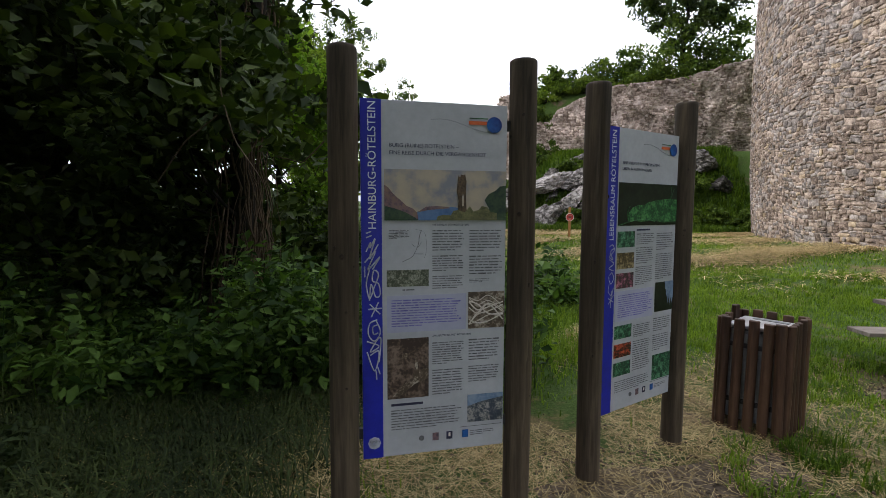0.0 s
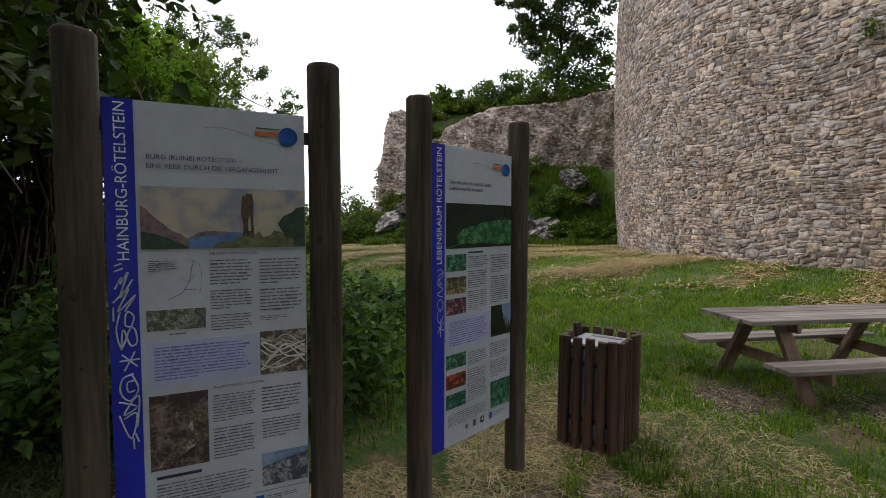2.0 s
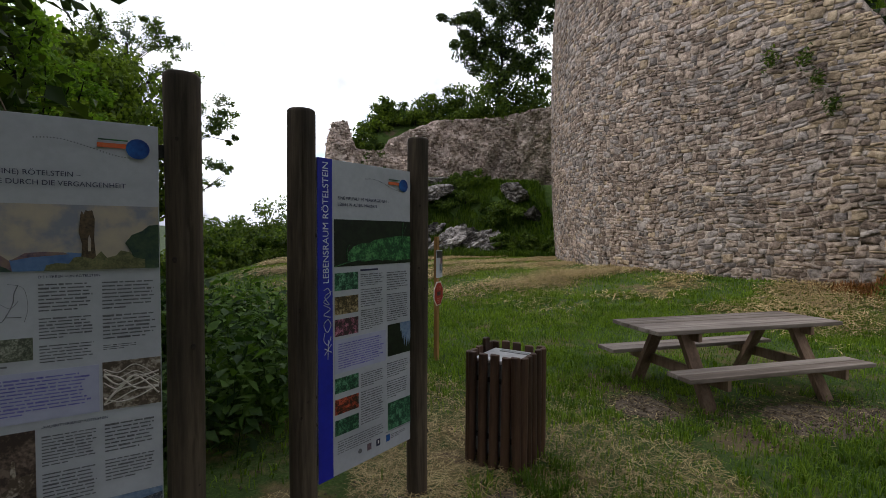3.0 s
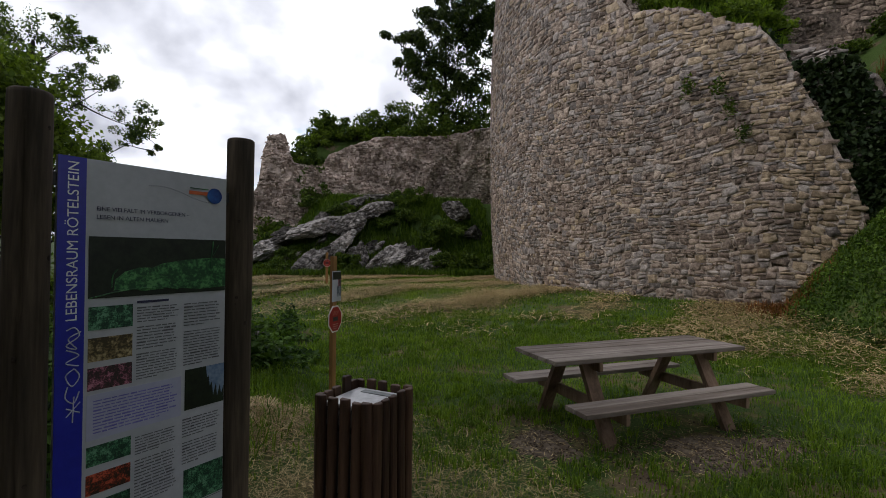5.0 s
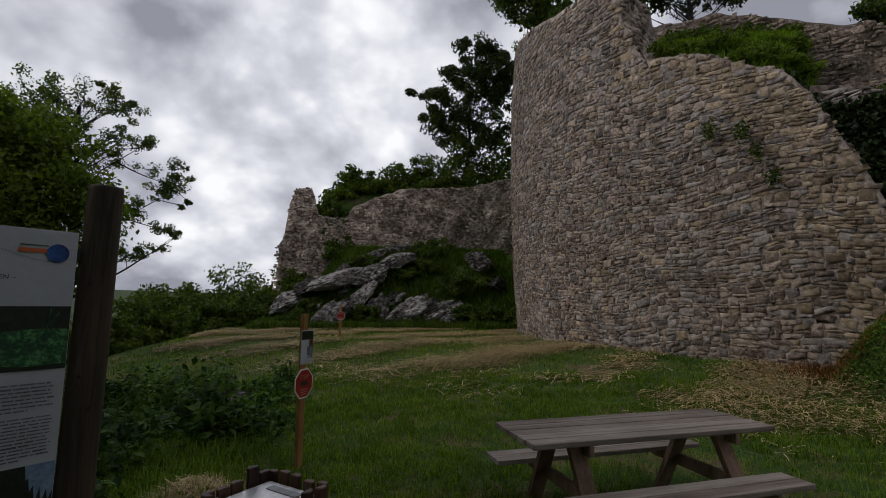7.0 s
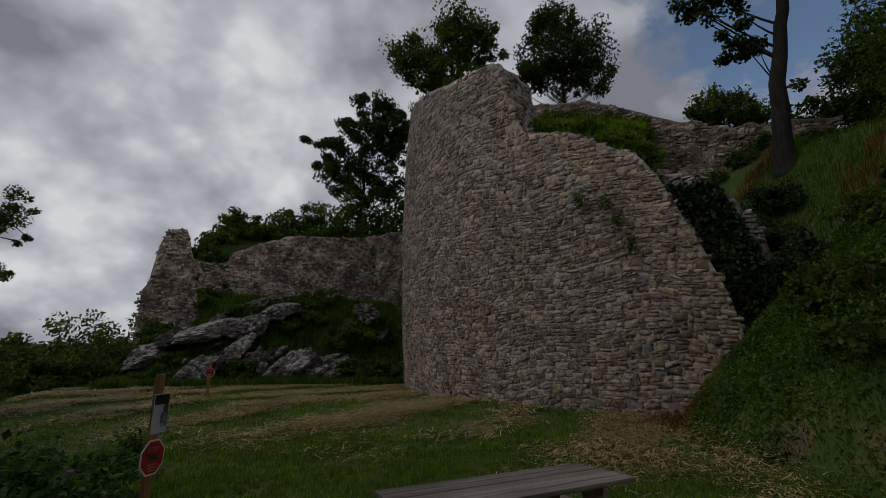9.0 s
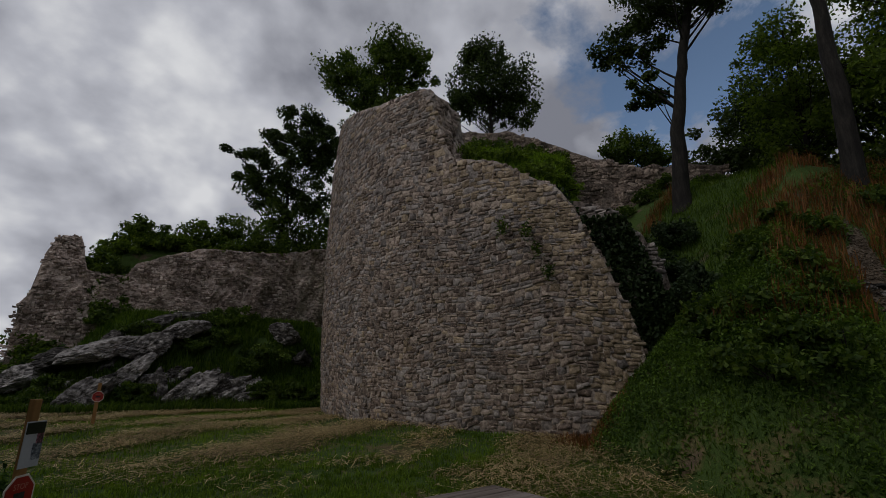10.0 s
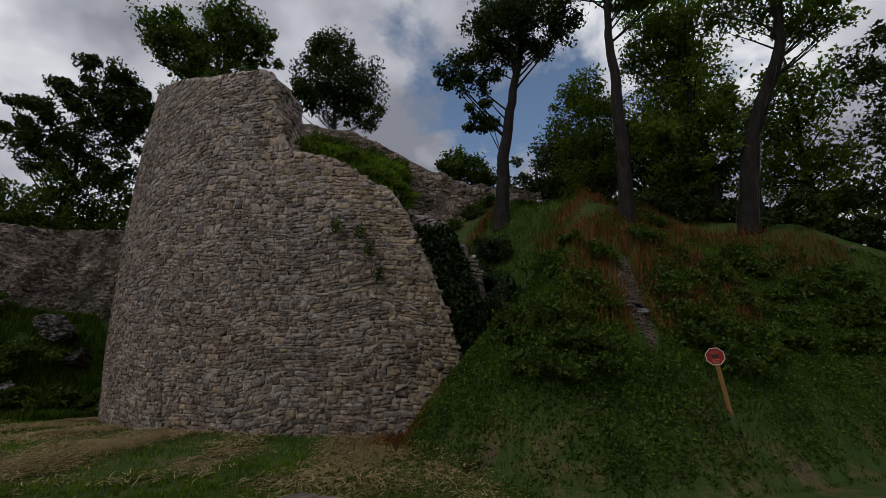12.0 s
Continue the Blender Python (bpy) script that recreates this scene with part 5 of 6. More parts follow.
def tree(base, trunk, blobs, leaf, size, count, radius, seed, label, name="tree", vines=0, category="tree", group="", spread=0.36, up_bias=0.25, sprays=165):
    """base: foot of the trunk. trunk: its line above the foot. blobs: (centre, radii) of the crown's masses, above the foot."""
    r = np.random.default_rng(seed)
    b = np.array(base, float)
    thing = empty(name, Matrix.Translation(base), label, category, group)
    line = np.array([(0, 0, -0.4)] + list(trunk), float)
    t = np.linspace(0, len(line) - 1, 26)
    path = np.stack([np.interp(t, np.arange(len(line)), line[:, k]) for k in range(3)], -1)
    path[:, :2] += 0.05 * np.cumsum(r.normal(size=(26, 2)) * 0.5, axis=0) * (radius > 0.12)
    rad = radius * np.linspace(1.15, 0.30, 26)
    rad[:3] *= np.array([1.35, 1.15, 1.05])
    pieces = [tube_arrays(path, rad, 9)]
    centres, limbs = [], []
    share = np.array([np.prod(rr) ** (2 / 3) for _, rr in blobs], float)
    share /= share.sum()
    for (c, rr), s in zip(blobs, share):
        n = max(5, int(sprays * s))
        for _ in range(n):
            d = r.normal(size=3)
            d /= np.linalg.norm(d)
            p = np.array(c) + d * np.array(rr) * (r.uniform(0.15, 1.0) ** 0.5) * r.choice([0.85, 1.0, 1.12])
            k = int(np.argmin(np.abs(path[:, 2] - (p[2] - 0.5 - 0.8 * math.hypot(p[0] - path[20, 0], p[1] - path[20, 1])))))
            k = max(k, 7)
            start = path[k]
            if limbs and r.random() < 0.72:
                ends = np.array(limbs)
                near_limb = ends[np.argmin(np.linalg.norm(ends - p, axis=1) + 3.0 * np.clip(ends[:, 2] - p[2], 0, None))]
                if np.linalg.norm(near_limb - p) < np.linalg.norm(start - p):
                    start = near_limb
            midp = start * 0.45 + p * 0.55 + r.normal(size=3) * 0.12 * np.array(rr)
            midp[2] -= 0.06 * np.linalg.norm(p - start)
            tt = np.linspace(0, 1, 6)[:, None]
            limb = (1 - tt) ** 2 * start + 2 * tt * (1 - tt) * midp + tt ** 2 * p
            w = min(rad[k] * 0.4, 0.014 * np.linalg.norm(p - start) + 0.008)
            limbs += [limb[3], limb[4]]
            pieces.append(tube_arrays(limb, np.linspace(w, 0.008, 6), 3))
            centres.append((p, s, n, np.mean(rr)))
            centres.append((limb[4], s * 0.4, n, np.mean(rr) * 0.7))
    v, f = join_arrays(pieces)
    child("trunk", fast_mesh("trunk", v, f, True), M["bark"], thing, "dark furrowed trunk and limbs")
    pts = []
    for p, s, n, rr in centres:
        m = int(count * s / n * r.uniform(0.4, 1.6))
        way = r.normal(size=(m, 3))
        way /= np.linalg.norm(way, axis=1)[:, None]
        pad = rr * (0.16 + 0.42 * spread) * r.uniform(0.65, 1.25)
        spray = way * (r.uniform(0, 1, (m, 1)) ** 0.45) * pad * np.array([1, 1, 0.75])
        pts.append(p + spray)
    v, f = card_leaves(np.concatenate(pts), size * 0.92, up_bias, r=r)
    child("crown", fast_mesh("crown", v, f), M[leaf], thing, "leafy crown")
    if vines:
        vp = []
        for k in range(vines):
            a = r.uniform(0, 6.28)
            n = r.integers(8, 22)
            q = path[:n] + np.stack([np.cos(a + np.linspace(0, r.uniform(-2, 2), n)), np.sin(a + np.linspace(0, r.uniform(-2, 2), n)), np.zeros(n)], -1) * (rad[:n, None] + r.uniform(0.0, 0.16))
            q += r.normal(size=q.shape) * 0.025
            vp.append(tube_arrays(q, np.full(n, r.uniform(0.004, 0.014)), 5))
        v, f = join_arrays(vp)
        child("vines", fast_mesh("vines", v, f), M["vine"], thing, "dry hanging vines")
    return thing


def shrub(points, radii, leaf, size, count, seed, label, name="shrub", category="shrub", group="", stems=True):
    """A low rounded bush of many uneven clumps at each of the points."""
    r = np.random.default_rng(seed)
    for (x, y), rr in zip(points, radii):
        z = land1(x, y)
        thing = empty(name, Matrix.Translation((x, y, z)), label, category, group)
        clumps, stem = [], []
        n = 26
        for _ in range(n):
            d = r.normal(size=3)
            d /= np.linalg.norm(d)
            d[2] = abs(d[2])
            p = d * np.array(rr) * r.uniform(0.55, 1.05)
            p[2] = max(p[2], 0.12 * rr[2]) * r.uniform(0.75, 1.15)
            way = r.normal(size=(count // n, 3))
            way *= (r.uniform(0, 1, (count // n, 1)) ** 0.45) / np.linalg.norm(way, axis=1)[:, None]
            clumps.append(p + way * np.mean(rr) * r.uniform(0.22, 0.42) * np.array([1, 1, 0.75]))
            if len(stem) < 9:
                tt = np.linspace(0, 1, 4)[:, None]
                stem.append(tube_arrays(tt * p + np.array([0, 0, 1]) * (tt * (1 - tt)) * 0.3 * rr[2] - np.array([0, 0, 0.08]), np.linspace(0.02, 0.006, 4), 4))
        v, f = join_arrays(stem)
        child("branchwork", fast_mesh("branchwork", v, f), M["bark"], thing)
        v, f = card_leaves(np.concatenate(clumps), size, 0.3, r=r)
        child("foliage", fast_mesh("foliage", v, f), M[leaf], thing)


# the dark wood beside the boards
# the tree at (-3.5, 0.0) is rooted out of view, added for shade
WOOD = ((-3.35, 5.0, 0.17, 6), (-3.5, 0.0, 0.14, 0), (-5.6, 3.0, 0.15, 4), (-6.4, 6.6, 0.16, 3), (-7.4, 5.6, 0.14, 3), (-5.4, -0.6, 0.15, 3))
for k, (x, y, rad, vn) in enumerate(WOOD):
    z = land1(x, y)
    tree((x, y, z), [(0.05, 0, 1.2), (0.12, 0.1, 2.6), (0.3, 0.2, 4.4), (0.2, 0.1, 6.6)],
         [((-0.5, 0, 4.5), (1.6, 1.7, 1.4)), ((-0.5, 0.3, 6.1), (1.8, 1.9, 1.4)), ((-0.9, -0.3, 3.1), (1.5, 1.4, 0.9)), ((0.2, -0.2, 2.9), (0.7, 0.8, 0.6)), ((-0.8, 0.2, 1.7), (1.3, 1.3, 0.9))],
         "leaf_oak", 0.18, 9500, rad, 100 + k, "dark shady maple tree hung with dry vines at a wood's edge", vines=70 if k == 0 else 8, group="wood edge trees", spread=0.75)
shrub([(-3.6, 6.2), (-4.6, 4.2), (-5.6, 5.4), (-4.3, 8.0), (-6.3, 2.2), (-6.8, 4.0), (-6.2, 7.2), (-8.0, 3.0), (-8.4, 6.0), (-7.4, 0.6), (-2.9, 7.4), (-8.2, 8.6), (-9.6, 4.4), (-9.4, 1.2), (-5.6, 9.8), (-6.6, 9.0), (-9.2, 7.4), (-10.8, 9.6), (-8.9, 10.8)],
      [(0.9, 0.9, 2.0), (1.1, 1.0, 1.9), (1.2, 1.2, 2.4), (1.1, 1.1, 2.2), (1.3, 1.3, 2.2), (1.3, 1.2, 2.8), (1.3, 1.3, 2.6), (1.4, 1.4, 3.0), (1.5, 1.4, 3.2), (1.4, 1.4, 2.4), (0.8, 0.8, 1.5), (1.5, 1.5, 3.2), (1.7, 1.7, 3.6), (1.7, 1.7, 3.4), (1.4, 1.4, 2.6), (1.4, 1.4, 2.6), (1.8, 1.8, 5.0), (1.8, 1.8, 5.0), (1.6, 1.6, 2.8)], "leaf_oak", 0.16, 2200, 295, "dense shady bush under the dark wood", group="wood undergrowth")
bz = land1(-4.8, 8.6)
BRIGHT = ((-4.0, 8.4, 3.5, 0.9, 0.7), (-4.7, 8.2, 4.3, 1.1, 0.7), (-3.7, 8.3, 2.6, 0.7, 0.6), (-5.3, 8.6, 3.2, 1.1, 1.0), (-4.7, 8.4, 5.1, 0.8, 0.5), (-4.2, 8.3, 1.6, 0.9, 0.8), (-5.9, 8.2, 4.6, 1.1, 0.9))
tree((-4.8, 8.6, bz), [(0, 0, 1.5), (0.2, -0.1, 3), (0.1, -0.2, 5.2)], [((x + 4.8, y - 8.6, z - bz), (q, q, h)) for x, y, z, q, h in BRIGHT], "leaf_bright", 0.115, 12000, 0.08, 140, "bright yellow-green young tree at the dark wood's edge", group="wood edge trees", spread=0.5)
lz = land1(-11, 22)
LOCUST = ((-0.8, -0.2, 8.8, 2.4, 1.4), (0.8, 0.6, 10.2, 1.8, 1.1), (2.7, 1.4, 10.6, 1.2, 0.8), (2.5, 1.3, 8.5, 1.6, 0.9), (4.3, 2.0, 7.5, 1.4, 0.8), (0.7, 0.6, 7.2, 1.9, 1.0), (4.6, 2.1, 6.4, 1.0, 0.5), (2.6, 1.3, 5.7, 1.6, 0.6),
          (4.6, 2.1, 4.9, 1.3, 0.3), (3.8, 1.9, 3.9, 1.6, 0.3), (-2.5, 0.0, 7.0, 2.4, 1.5), (-1.5, 0.0, 5.0, 2.0, 1.0))
tree((-11.0, 22.0, lz), [(0, 0, 3.5), (0.5, 0, 6.5), (1.0, 0.3, 9.5), (1.3, 0.5, 13)], [((x, y, z - lz), (q, q, h)) for x, y, z, q, h in LOCUST], "leaf_far", 0.125, 24000, 0.24, 150, "tall loose-crowned locust tree on the falling bank", group="bank trees", spread=0.26, sprays=300)
tree((-7.2, 16.5, land1(-7.2, 16.5)), [(0, 0, 2), (0.2, 0, 4), (0.2, 0, 7)], [((0, 0, 5.6), (2.2, 2.2, 1.6)), ((-0.8, 0, 7.4), (1.8, 1.8, 1.3)), ((0.2, 0, 3.8), (1.5, 1.5, 1.0))], "leaf_light", 0.2, 13000, 0.12, 151, "young light-green tree below the meadow edge", group="bank trees", spread=0.6)

shrub([(-9.4, 26.6), (-8.2, 27.2), (-10.8, 25.0), (-7.0, 27.9), (-12.6, 26.4), (-6.4, 29.4), (-14.4, 24.6), (-8.8, 29.4)],
      [(1.5, 1.4, 3.9), (1.5, 1.4, 3.4), (1.5, 1.4, 4.4), (1.4, 1.4, 2.8), (1.7, 1.5, 5.2), (1.3, 1.3, 2.6), (1.8, 1.6, 5.6), (1.5, 1.5, 3.6)], "leaf_far", 0.2, 2000, 297, "dense green bush in the hedge below the meadow", group="hedge bushes")

# trees added behind and left of the walker, mostly unseen, to shade the boards
for k, (x, y) in enumerate(((-7.5, -3.5), (-3.2, -5.2), (0.4, -3.9), (3.9, -4.2), (8.4, -5.4), (-11, 2.5), (-12, 7.5), (-11.5, -2.0), (-9.5, 10.5), (1.8, -7.5))):
    tree((x, y, land1(x, y)), [(0.05, 0, 1.6), (0.1, 0.1, 3.4), (0.2, 0.1, 5.4), (0.1, 0.2, 8.6)], [((0, 0.4, 5.2), (2.4, 2.2, 1.6)), ((0.2, 0.6, 7.4), (2.5, 2.4, 1.7)), ((0, 0, 3.2), (2.0, 1.9, 1.2)), ((0.4, 0.2, 9.2), (1.8, 1.8, 1.2))], "leaf_oak", 0.3, 4200, 0.17, 170 + k, "tall, mostly unseen tree added to shade the boards and wood", group="wood edge trees", spread=0.7)

# trees on the castle hill
HILL_TREES = (
    ("leaf_oak", (19.5, 21.9), [(0, 0, 1.5), (-0.2, 0, 3.2), (-0.1, 0, 6.0)], [((0, 0, 5.6), (2.7, 2.7, 2.0)), ((-0.2, 0.5, 7.6), (2.0, 2.0, 1.3)), ((1.6, -0.8, 3.9), (1.8, 1.8, 1.0)), ((-1.6, 0.6, 4.2), (1.6, 1.6, 1.0))], 0.2, 15000, 0.16, "rounded dark oak on the castle hill"),
    ("leaf_far", (13.7, 26.0), [(0, 0, 1.5), (0, 0, 3), (0, 0, 6)], [((0.6, 0, 6.2), (2.5, 2.4, 1.6)), ((-2.0, 0.7, 4.2), (2.2, 2.2, 1.6)), ((1.6, -0.8, 5.4), (1.9, 1.9, 1.3)), ((-0.5, 0, 2.2), (2.6, 2.4, 1.6))], 0.24, 15000, 0.2, "broad tree behind the tower wall"),
    ("leaf_oak", (9.4, 31.8), [(0, 0, 2.5), (0.2, 0, 5), (0.2, 0, 8.5)], [((0.6, 0, 8.2), (2.3, 2.1, 1.9)), ((-1.4, 0, 5.6), (2.1, 1.9, 1.2)), ((1.0, 0, 10.8), (1.7, 1.6, 1.3)), ((-2.6, -0.3, 7.2), (1.4, 1.4, 0.7)), ((2.0, 0, 5.2), (2.2, 1.8, 1.8)), ((3.2, 0, 8.4), (2.0, 1.8, 1.8)), ((0.2, 0, 3.8), (2.2, 1.8, 1.2)), ((1.8, 0, 9.8), (1.8, 1.6, 1.6)), ((-0.6, 0, 9.4), (1.5, 1.4, 1.2)), ((-1.8, 0, 6.6), (1.7, 1.5, 1.2)), ((3.0, 0, 11.2), (1.5, 1.4, 1.3))], 0.22, 24000, 0.17, "dark irregular oak above the far wall"),
    ("leaf_oak", (19.9, 10.4), [(0.2, -0.15, 3.0), (0.45, -0.5, 6.0), (0.9, -1.1, 9.8), (1.0, -1.4, 13.0)], [((0.2, -0.2, 10.6), (2.4, 2.2, 1.6)), ((-0.5, 1.2, 8.4), (1.5, 1.5, 1.2)), ((1.1, -2.4, 10.2), (1.6, 1.8, 1.0)), ((-0.4, 0.8, 5.6), (1.0, 1.0, 0.8)), ((0.8, -1.2, 12.8), (2.6, 2.6, 1.6))], 0.2, 15000, 0.30, "leaning tall dark tree on the crest"),
    ("leaf_light", (19.4, 5.0), [(0.05, -0.2, 3.2), (0.05, -0.2, 6.0), (0.03, -0.1, 8.4), (0.05, -0.25, 10.2), (0, 0, 13.5)], [((0.0, 0.2, 12.6), (2.4, 2.4, 1.6)), ((0.6, -1.6, 10.4), (1.6, 1.6, 1.1)), ((0.4, -1.0, 3.2), (0.9, 1.3, 0.6))], 0.19, 8000, 0.25, "tall bare-stemmed tree with a curving trunk"),
    ("leaf_light", (22.4, 1.34), [(0, -0.35, 1.9), (0, -0.85, 3.7), (0, -1.6, 5.4), (-0.05, -2.2, 6.9), (-0.1, -2.35, 8.9), (0, -2.5, 12)], [((0, -1.4, 9.8), (2.2, 2.4, 1.5)), ((0.4, -3.0, 8.0), (1.3, 1.7, 0.9)), ((0.2, -0.6, 12.5), (2.0, 2.2, 1.4)), ((0, 0.3, 4.6), (0.9, 0.9, 1.8))], 0.19, 9000, 0.34, "tall ivy-clad leaning tree on the crest"),
    ("leaf_light", (23.3, 2.5), [(0, -0.25, 2.5), (0, 0.1, 5.3), (0, 0.3, 9), (0, 0, 11)], [((0, 0.4, 5.2), (1.9, 2.1, 2.4)), ((0, 0.6, 9), (1.8, 2.0, 1.5)), ((0.2, 0.2, 2.6), (1.3, 1.6, 0.9))], 0.19, 9000, 0.16, "slender leafy tree among the tall crest trees"),
    ("leaf_light", (26.5, 8.0), [(0, 0, 3), (0, 0, 6), (0, 0, 9)], [((0, 0, 6.0), (2.4, 2.4, 2.0)), ((0, 0, 3.2), (2.0, 2.2, 1.5)), ((0, 0.4, 8.6), (1.7, 1.7, 1.3))], 0.2, 9000, 0.15, "leafy tree in the wood behind the crest"),
    ("leaf_light", (26.0, 3.5), [(0, 0, 4), (0, 0, 8), (0, 0, 13)], [((0, 0, 9.5), (2.5, 2.6, 2.4)), ((0, 0, 6.0), (2.4, 2.4, 1.8)), ((0, 0, 13), (2.0, 2.2, 1.6)), ((0, 0, 2.6), (2.2, 2.5, 1.3))], 0.2, 12000, 0.18, "leafy tree in the wood behind the crest"),
    ("leaf_light", (27.0, -0.8), [(0, 0, 4), (0, 0, 7), (0, 0, 10)], [((0, 0, 7.0), (2.6, 2.6, 2.1)), ((0, 0, 3.8), (2.5, 2.6, 1.6)), ((0, 0, 1.8), (2.2, 2.5, 1.2))], 0.22, 9000, 0.16, "leafy tree in the wood behind the crest"),
    ("leaf_oak", (24.5, -4.6), [(0, 0, 4), (0, 0, 7), (0, 0, 10)], [((0, 0, 7.4), (2.6, 2.4, 2.0)), ((0, 0, 4.4), (2.7, 2.6, 1.7)), ((0, 0, 2.2), (2.4, 2.6, 1.4)), ((0, 0.2, 9.6), (1.8, 1.8, 1.3))], 0.22, 11000, 0.18, "dense dark tree in the wood behind the crest"),
    ("leaf_oak", (31.0, 11.0), [(0, 0, 3), (0, 0, 6)], [((0, 0, 5.0), (2.6, 2.6, 1.8)), ((0, 0, 2.4), (2.4, 2.4, 1.3))], 0.24, 9000, 0.14, "dark tree in the wood behind the crest"),
    ("leaf_oak", (30.5, 5.5), [(0, 0, 3), (0, 0, 7)], [((0, 0, 6.6), (2.8, 2.8, 2.2)), ((0, 0, 3.0), (2.6, 2.8, 1.8))], 0.24, 11000, 0.15, "dark tree in the wood behind the crest"),
    ("leaf_far", (25.6, 16.4), [(0, 0, 1), (0, 0, 2.4)], [((0, 0, 2.4), (1.5, 1.5, 1.0)), ((0.8, -1.2, 1.6), (1.1, 1.1, 0.8))], 0.2, 5000, 0.08, "small round tree beside the ridge wall"),
)
for k, (leaf, (x, y), trunk, blobs, size, count, rad, label) in enumerate(HILL_TREES):
    tree((x, y, land1(x, y)), trunk, blobs, leaf, size, count, rad, 200 + k, label, group="hill trees", vines=10 if k == 5 else 0, spread=0.5)

shrub([(0.2, 30.1), (0.9, 30.2)], [(0.8, 0.6, 1.9), (0.8, 0.6, 1.7)], "leaf_far", 0.16, 2400, 310, "dark green bush in the gap of the ruined wall", group="wall top bushes")
# bushes on the wall tops, the bank and the meadow's edge
r0 = np.random.default_rng(77)
shrub([(x, 31.3 + 0.4 * math.sin(x * 2)) for x in (0.5, 1.6, 3.0, 4.4, 5.9, 7.4, 8.9, 10.4, 11.9)], [(1.2, 1.0, 1.4), (1.1, 0.9, 1.7), (1.3, 1.0, 1.8), (1.4, 1.0, 2.3), (1.4, 1.1, 2.8), (1.5, 1.1, 3.4), (1.6, 1.2, 4.0), (1.5, 1.2, 4.2), (1.6, 1.2, 4.2)], "leaf_far", 0.2, 3000, 300, "dense green bush growing along the wall top", group="wall top bushes")
shrub([(0.1 + 1.15 * k, 30.75) for k in range(11)], [(0.9, 0.7, 1.0 + 0.35 * math.sin(k * 1.9) + 0.1 * k) for k in range(11)], "leaf_light", 0.17, 1500, 305, "light green bush hanging over the wall top", group="wall top bushes")
shrub([(-1.5, 30.3), (-0.6, 28.8), (-2.9, 28.6), (-4.3, 27.2), (-5.6, 30.0), (-3.9, 31.5), (-4.6, 24.6), (-6.2, 22.4), (-5.7, 26.6), (-7.6, 27.8)], [(1.3, 1.2, 2.2), (1.2, 1.0, 1.5), (1.5, 1.4, 2.0), (1.7, 1.5, 2.2), (2.0, 1.8, 3.0), (1.8, 1.6, 3.2), (1.2, 1.3, 1.4), (1.4, 1.5, 1.6), (1.6, 1.6, 2.2), (2.4, 2.0, 3.0)], "leaf_far", 0.21, 2600, 320, "dark green bush on the falling bank", group="bank bushes")
shrub([(-5.2, 20.2), (-5.6, 18.3), (-6.3, 16.4), (-5.4, 14.0), (-6.6, 12.8), (-9.5, 18.0), (-10.5, 25.5), (-13, 30), (-9, 34)], [(1.0, 1.2, 1.1), (1.1, 1.3, 1.2), (1.3, 1.5, 1.3), (1.2, 1.3, 1.2), (1.4, 1.4, 1.5), (2.2, 2.2, 2.8), (2.4, 2.4, 3.4), (3, 3, 4.2), (3, 3, 4)], "leaf_far", 0.21, 2500, 340, "dark hedge bush along the meadow's edge", group="hedge bushes")
shrub([(4.9, 26.3), (6.0, 26.6), (7.2, 25.6), (5.6, 27.6), (2.6, 27.2), (0.0, 25.9), (-0.6, 24.4), (3.0, 24.0)], [(0.8, 0.7, 0.5), (0.9, 0.7, 0.6), (0.9, 0.8, 0.5), (0.9, 0.7, 0.5), (0.8, 0.6, 0.6), (0.8, 0.7, 0.7), (0.9, 0.7, 0.8), (0.6, 0.5, 0.5)], "leaf_far", 0.12, 2200, 365, "low rough growth among the rocks", group="bank bushes")
shrub([(7.7, 24.2), (9.0, 24.3), (2.7, 24.4), (9.9, 23.6), (1.2, 29.0), (6.6, 28.2), (8.2, 26.0)], [(0.8, 0.6, 0.8), (0.7, 0.6, 0.8), (0.8, 0.6, 0.7), (0.7, 0.5, 0.9), (1.3, 0.6, 1.2), (1.2, 0.9, 0.8), (1.4, 1.0, 0.7)], "leaf_far", 0.15, 2600, 360, "low green bush among rocks", group="bank bushes")
top_pts = [(TC[0] + (TR - rr) * math.cos(radians(a)), TC[1] + (TR - rr) * math.sin(radians(a))) for a, rr in ((206.0, 1.6), (207.5, 1.2), (209.5, 1.5), (212, 1.3), (214.5, 1.6), (217, 1.2), (219, 1.7), (221, 1.5), (223, 2.0), (211, 2.6), (215, 3.0), (219, 3.2), (223, 3.4))]
shrub(top_pts, [(0.55, 0.5, 0.42 + 0.2 * math.sin(k * 2.1)) for k in range(len(top_pts))], "leaf_light", 0.10, 900, 370, "bright green weeds on the broken wall top", name="wall_top_weed", category="weed", group="wall top weeds")
r1 = np.random.default_rng(5)
slope_pts, slope_rad = [], []
while len(slope_pts) < 105:
    x, y = r1.uniform(10.2, 21), r1.uniform(-2.5, 10)
    d = float(foot_distance(np.array([x]), np.array([y]))[0])
    ra_ = math.hypot(x - TC[0], y - TC[1])
    if 1.3 < d < 9.5 and ra_ > TR + 0.8 and abs((y - 4.0) - 0.39 * (x - 15.1)) > 0.75 and not (math.hypot(x - 12.6, y - 1.85) < 0.9):
        s = r1.uniform(0.3, 0.68)
        slope_pts.append((x, y))
        slope_rad.append((s, s * r1.uniform(0.8, 1.3), s * r1.uniform(0.6, 1.0)))
shrub(slope_pts, slope_rad, "leaf_far", 0.125, 560, 380, "leafy green weeds and bramble on the slope", name="bramble", group="slope brambles")
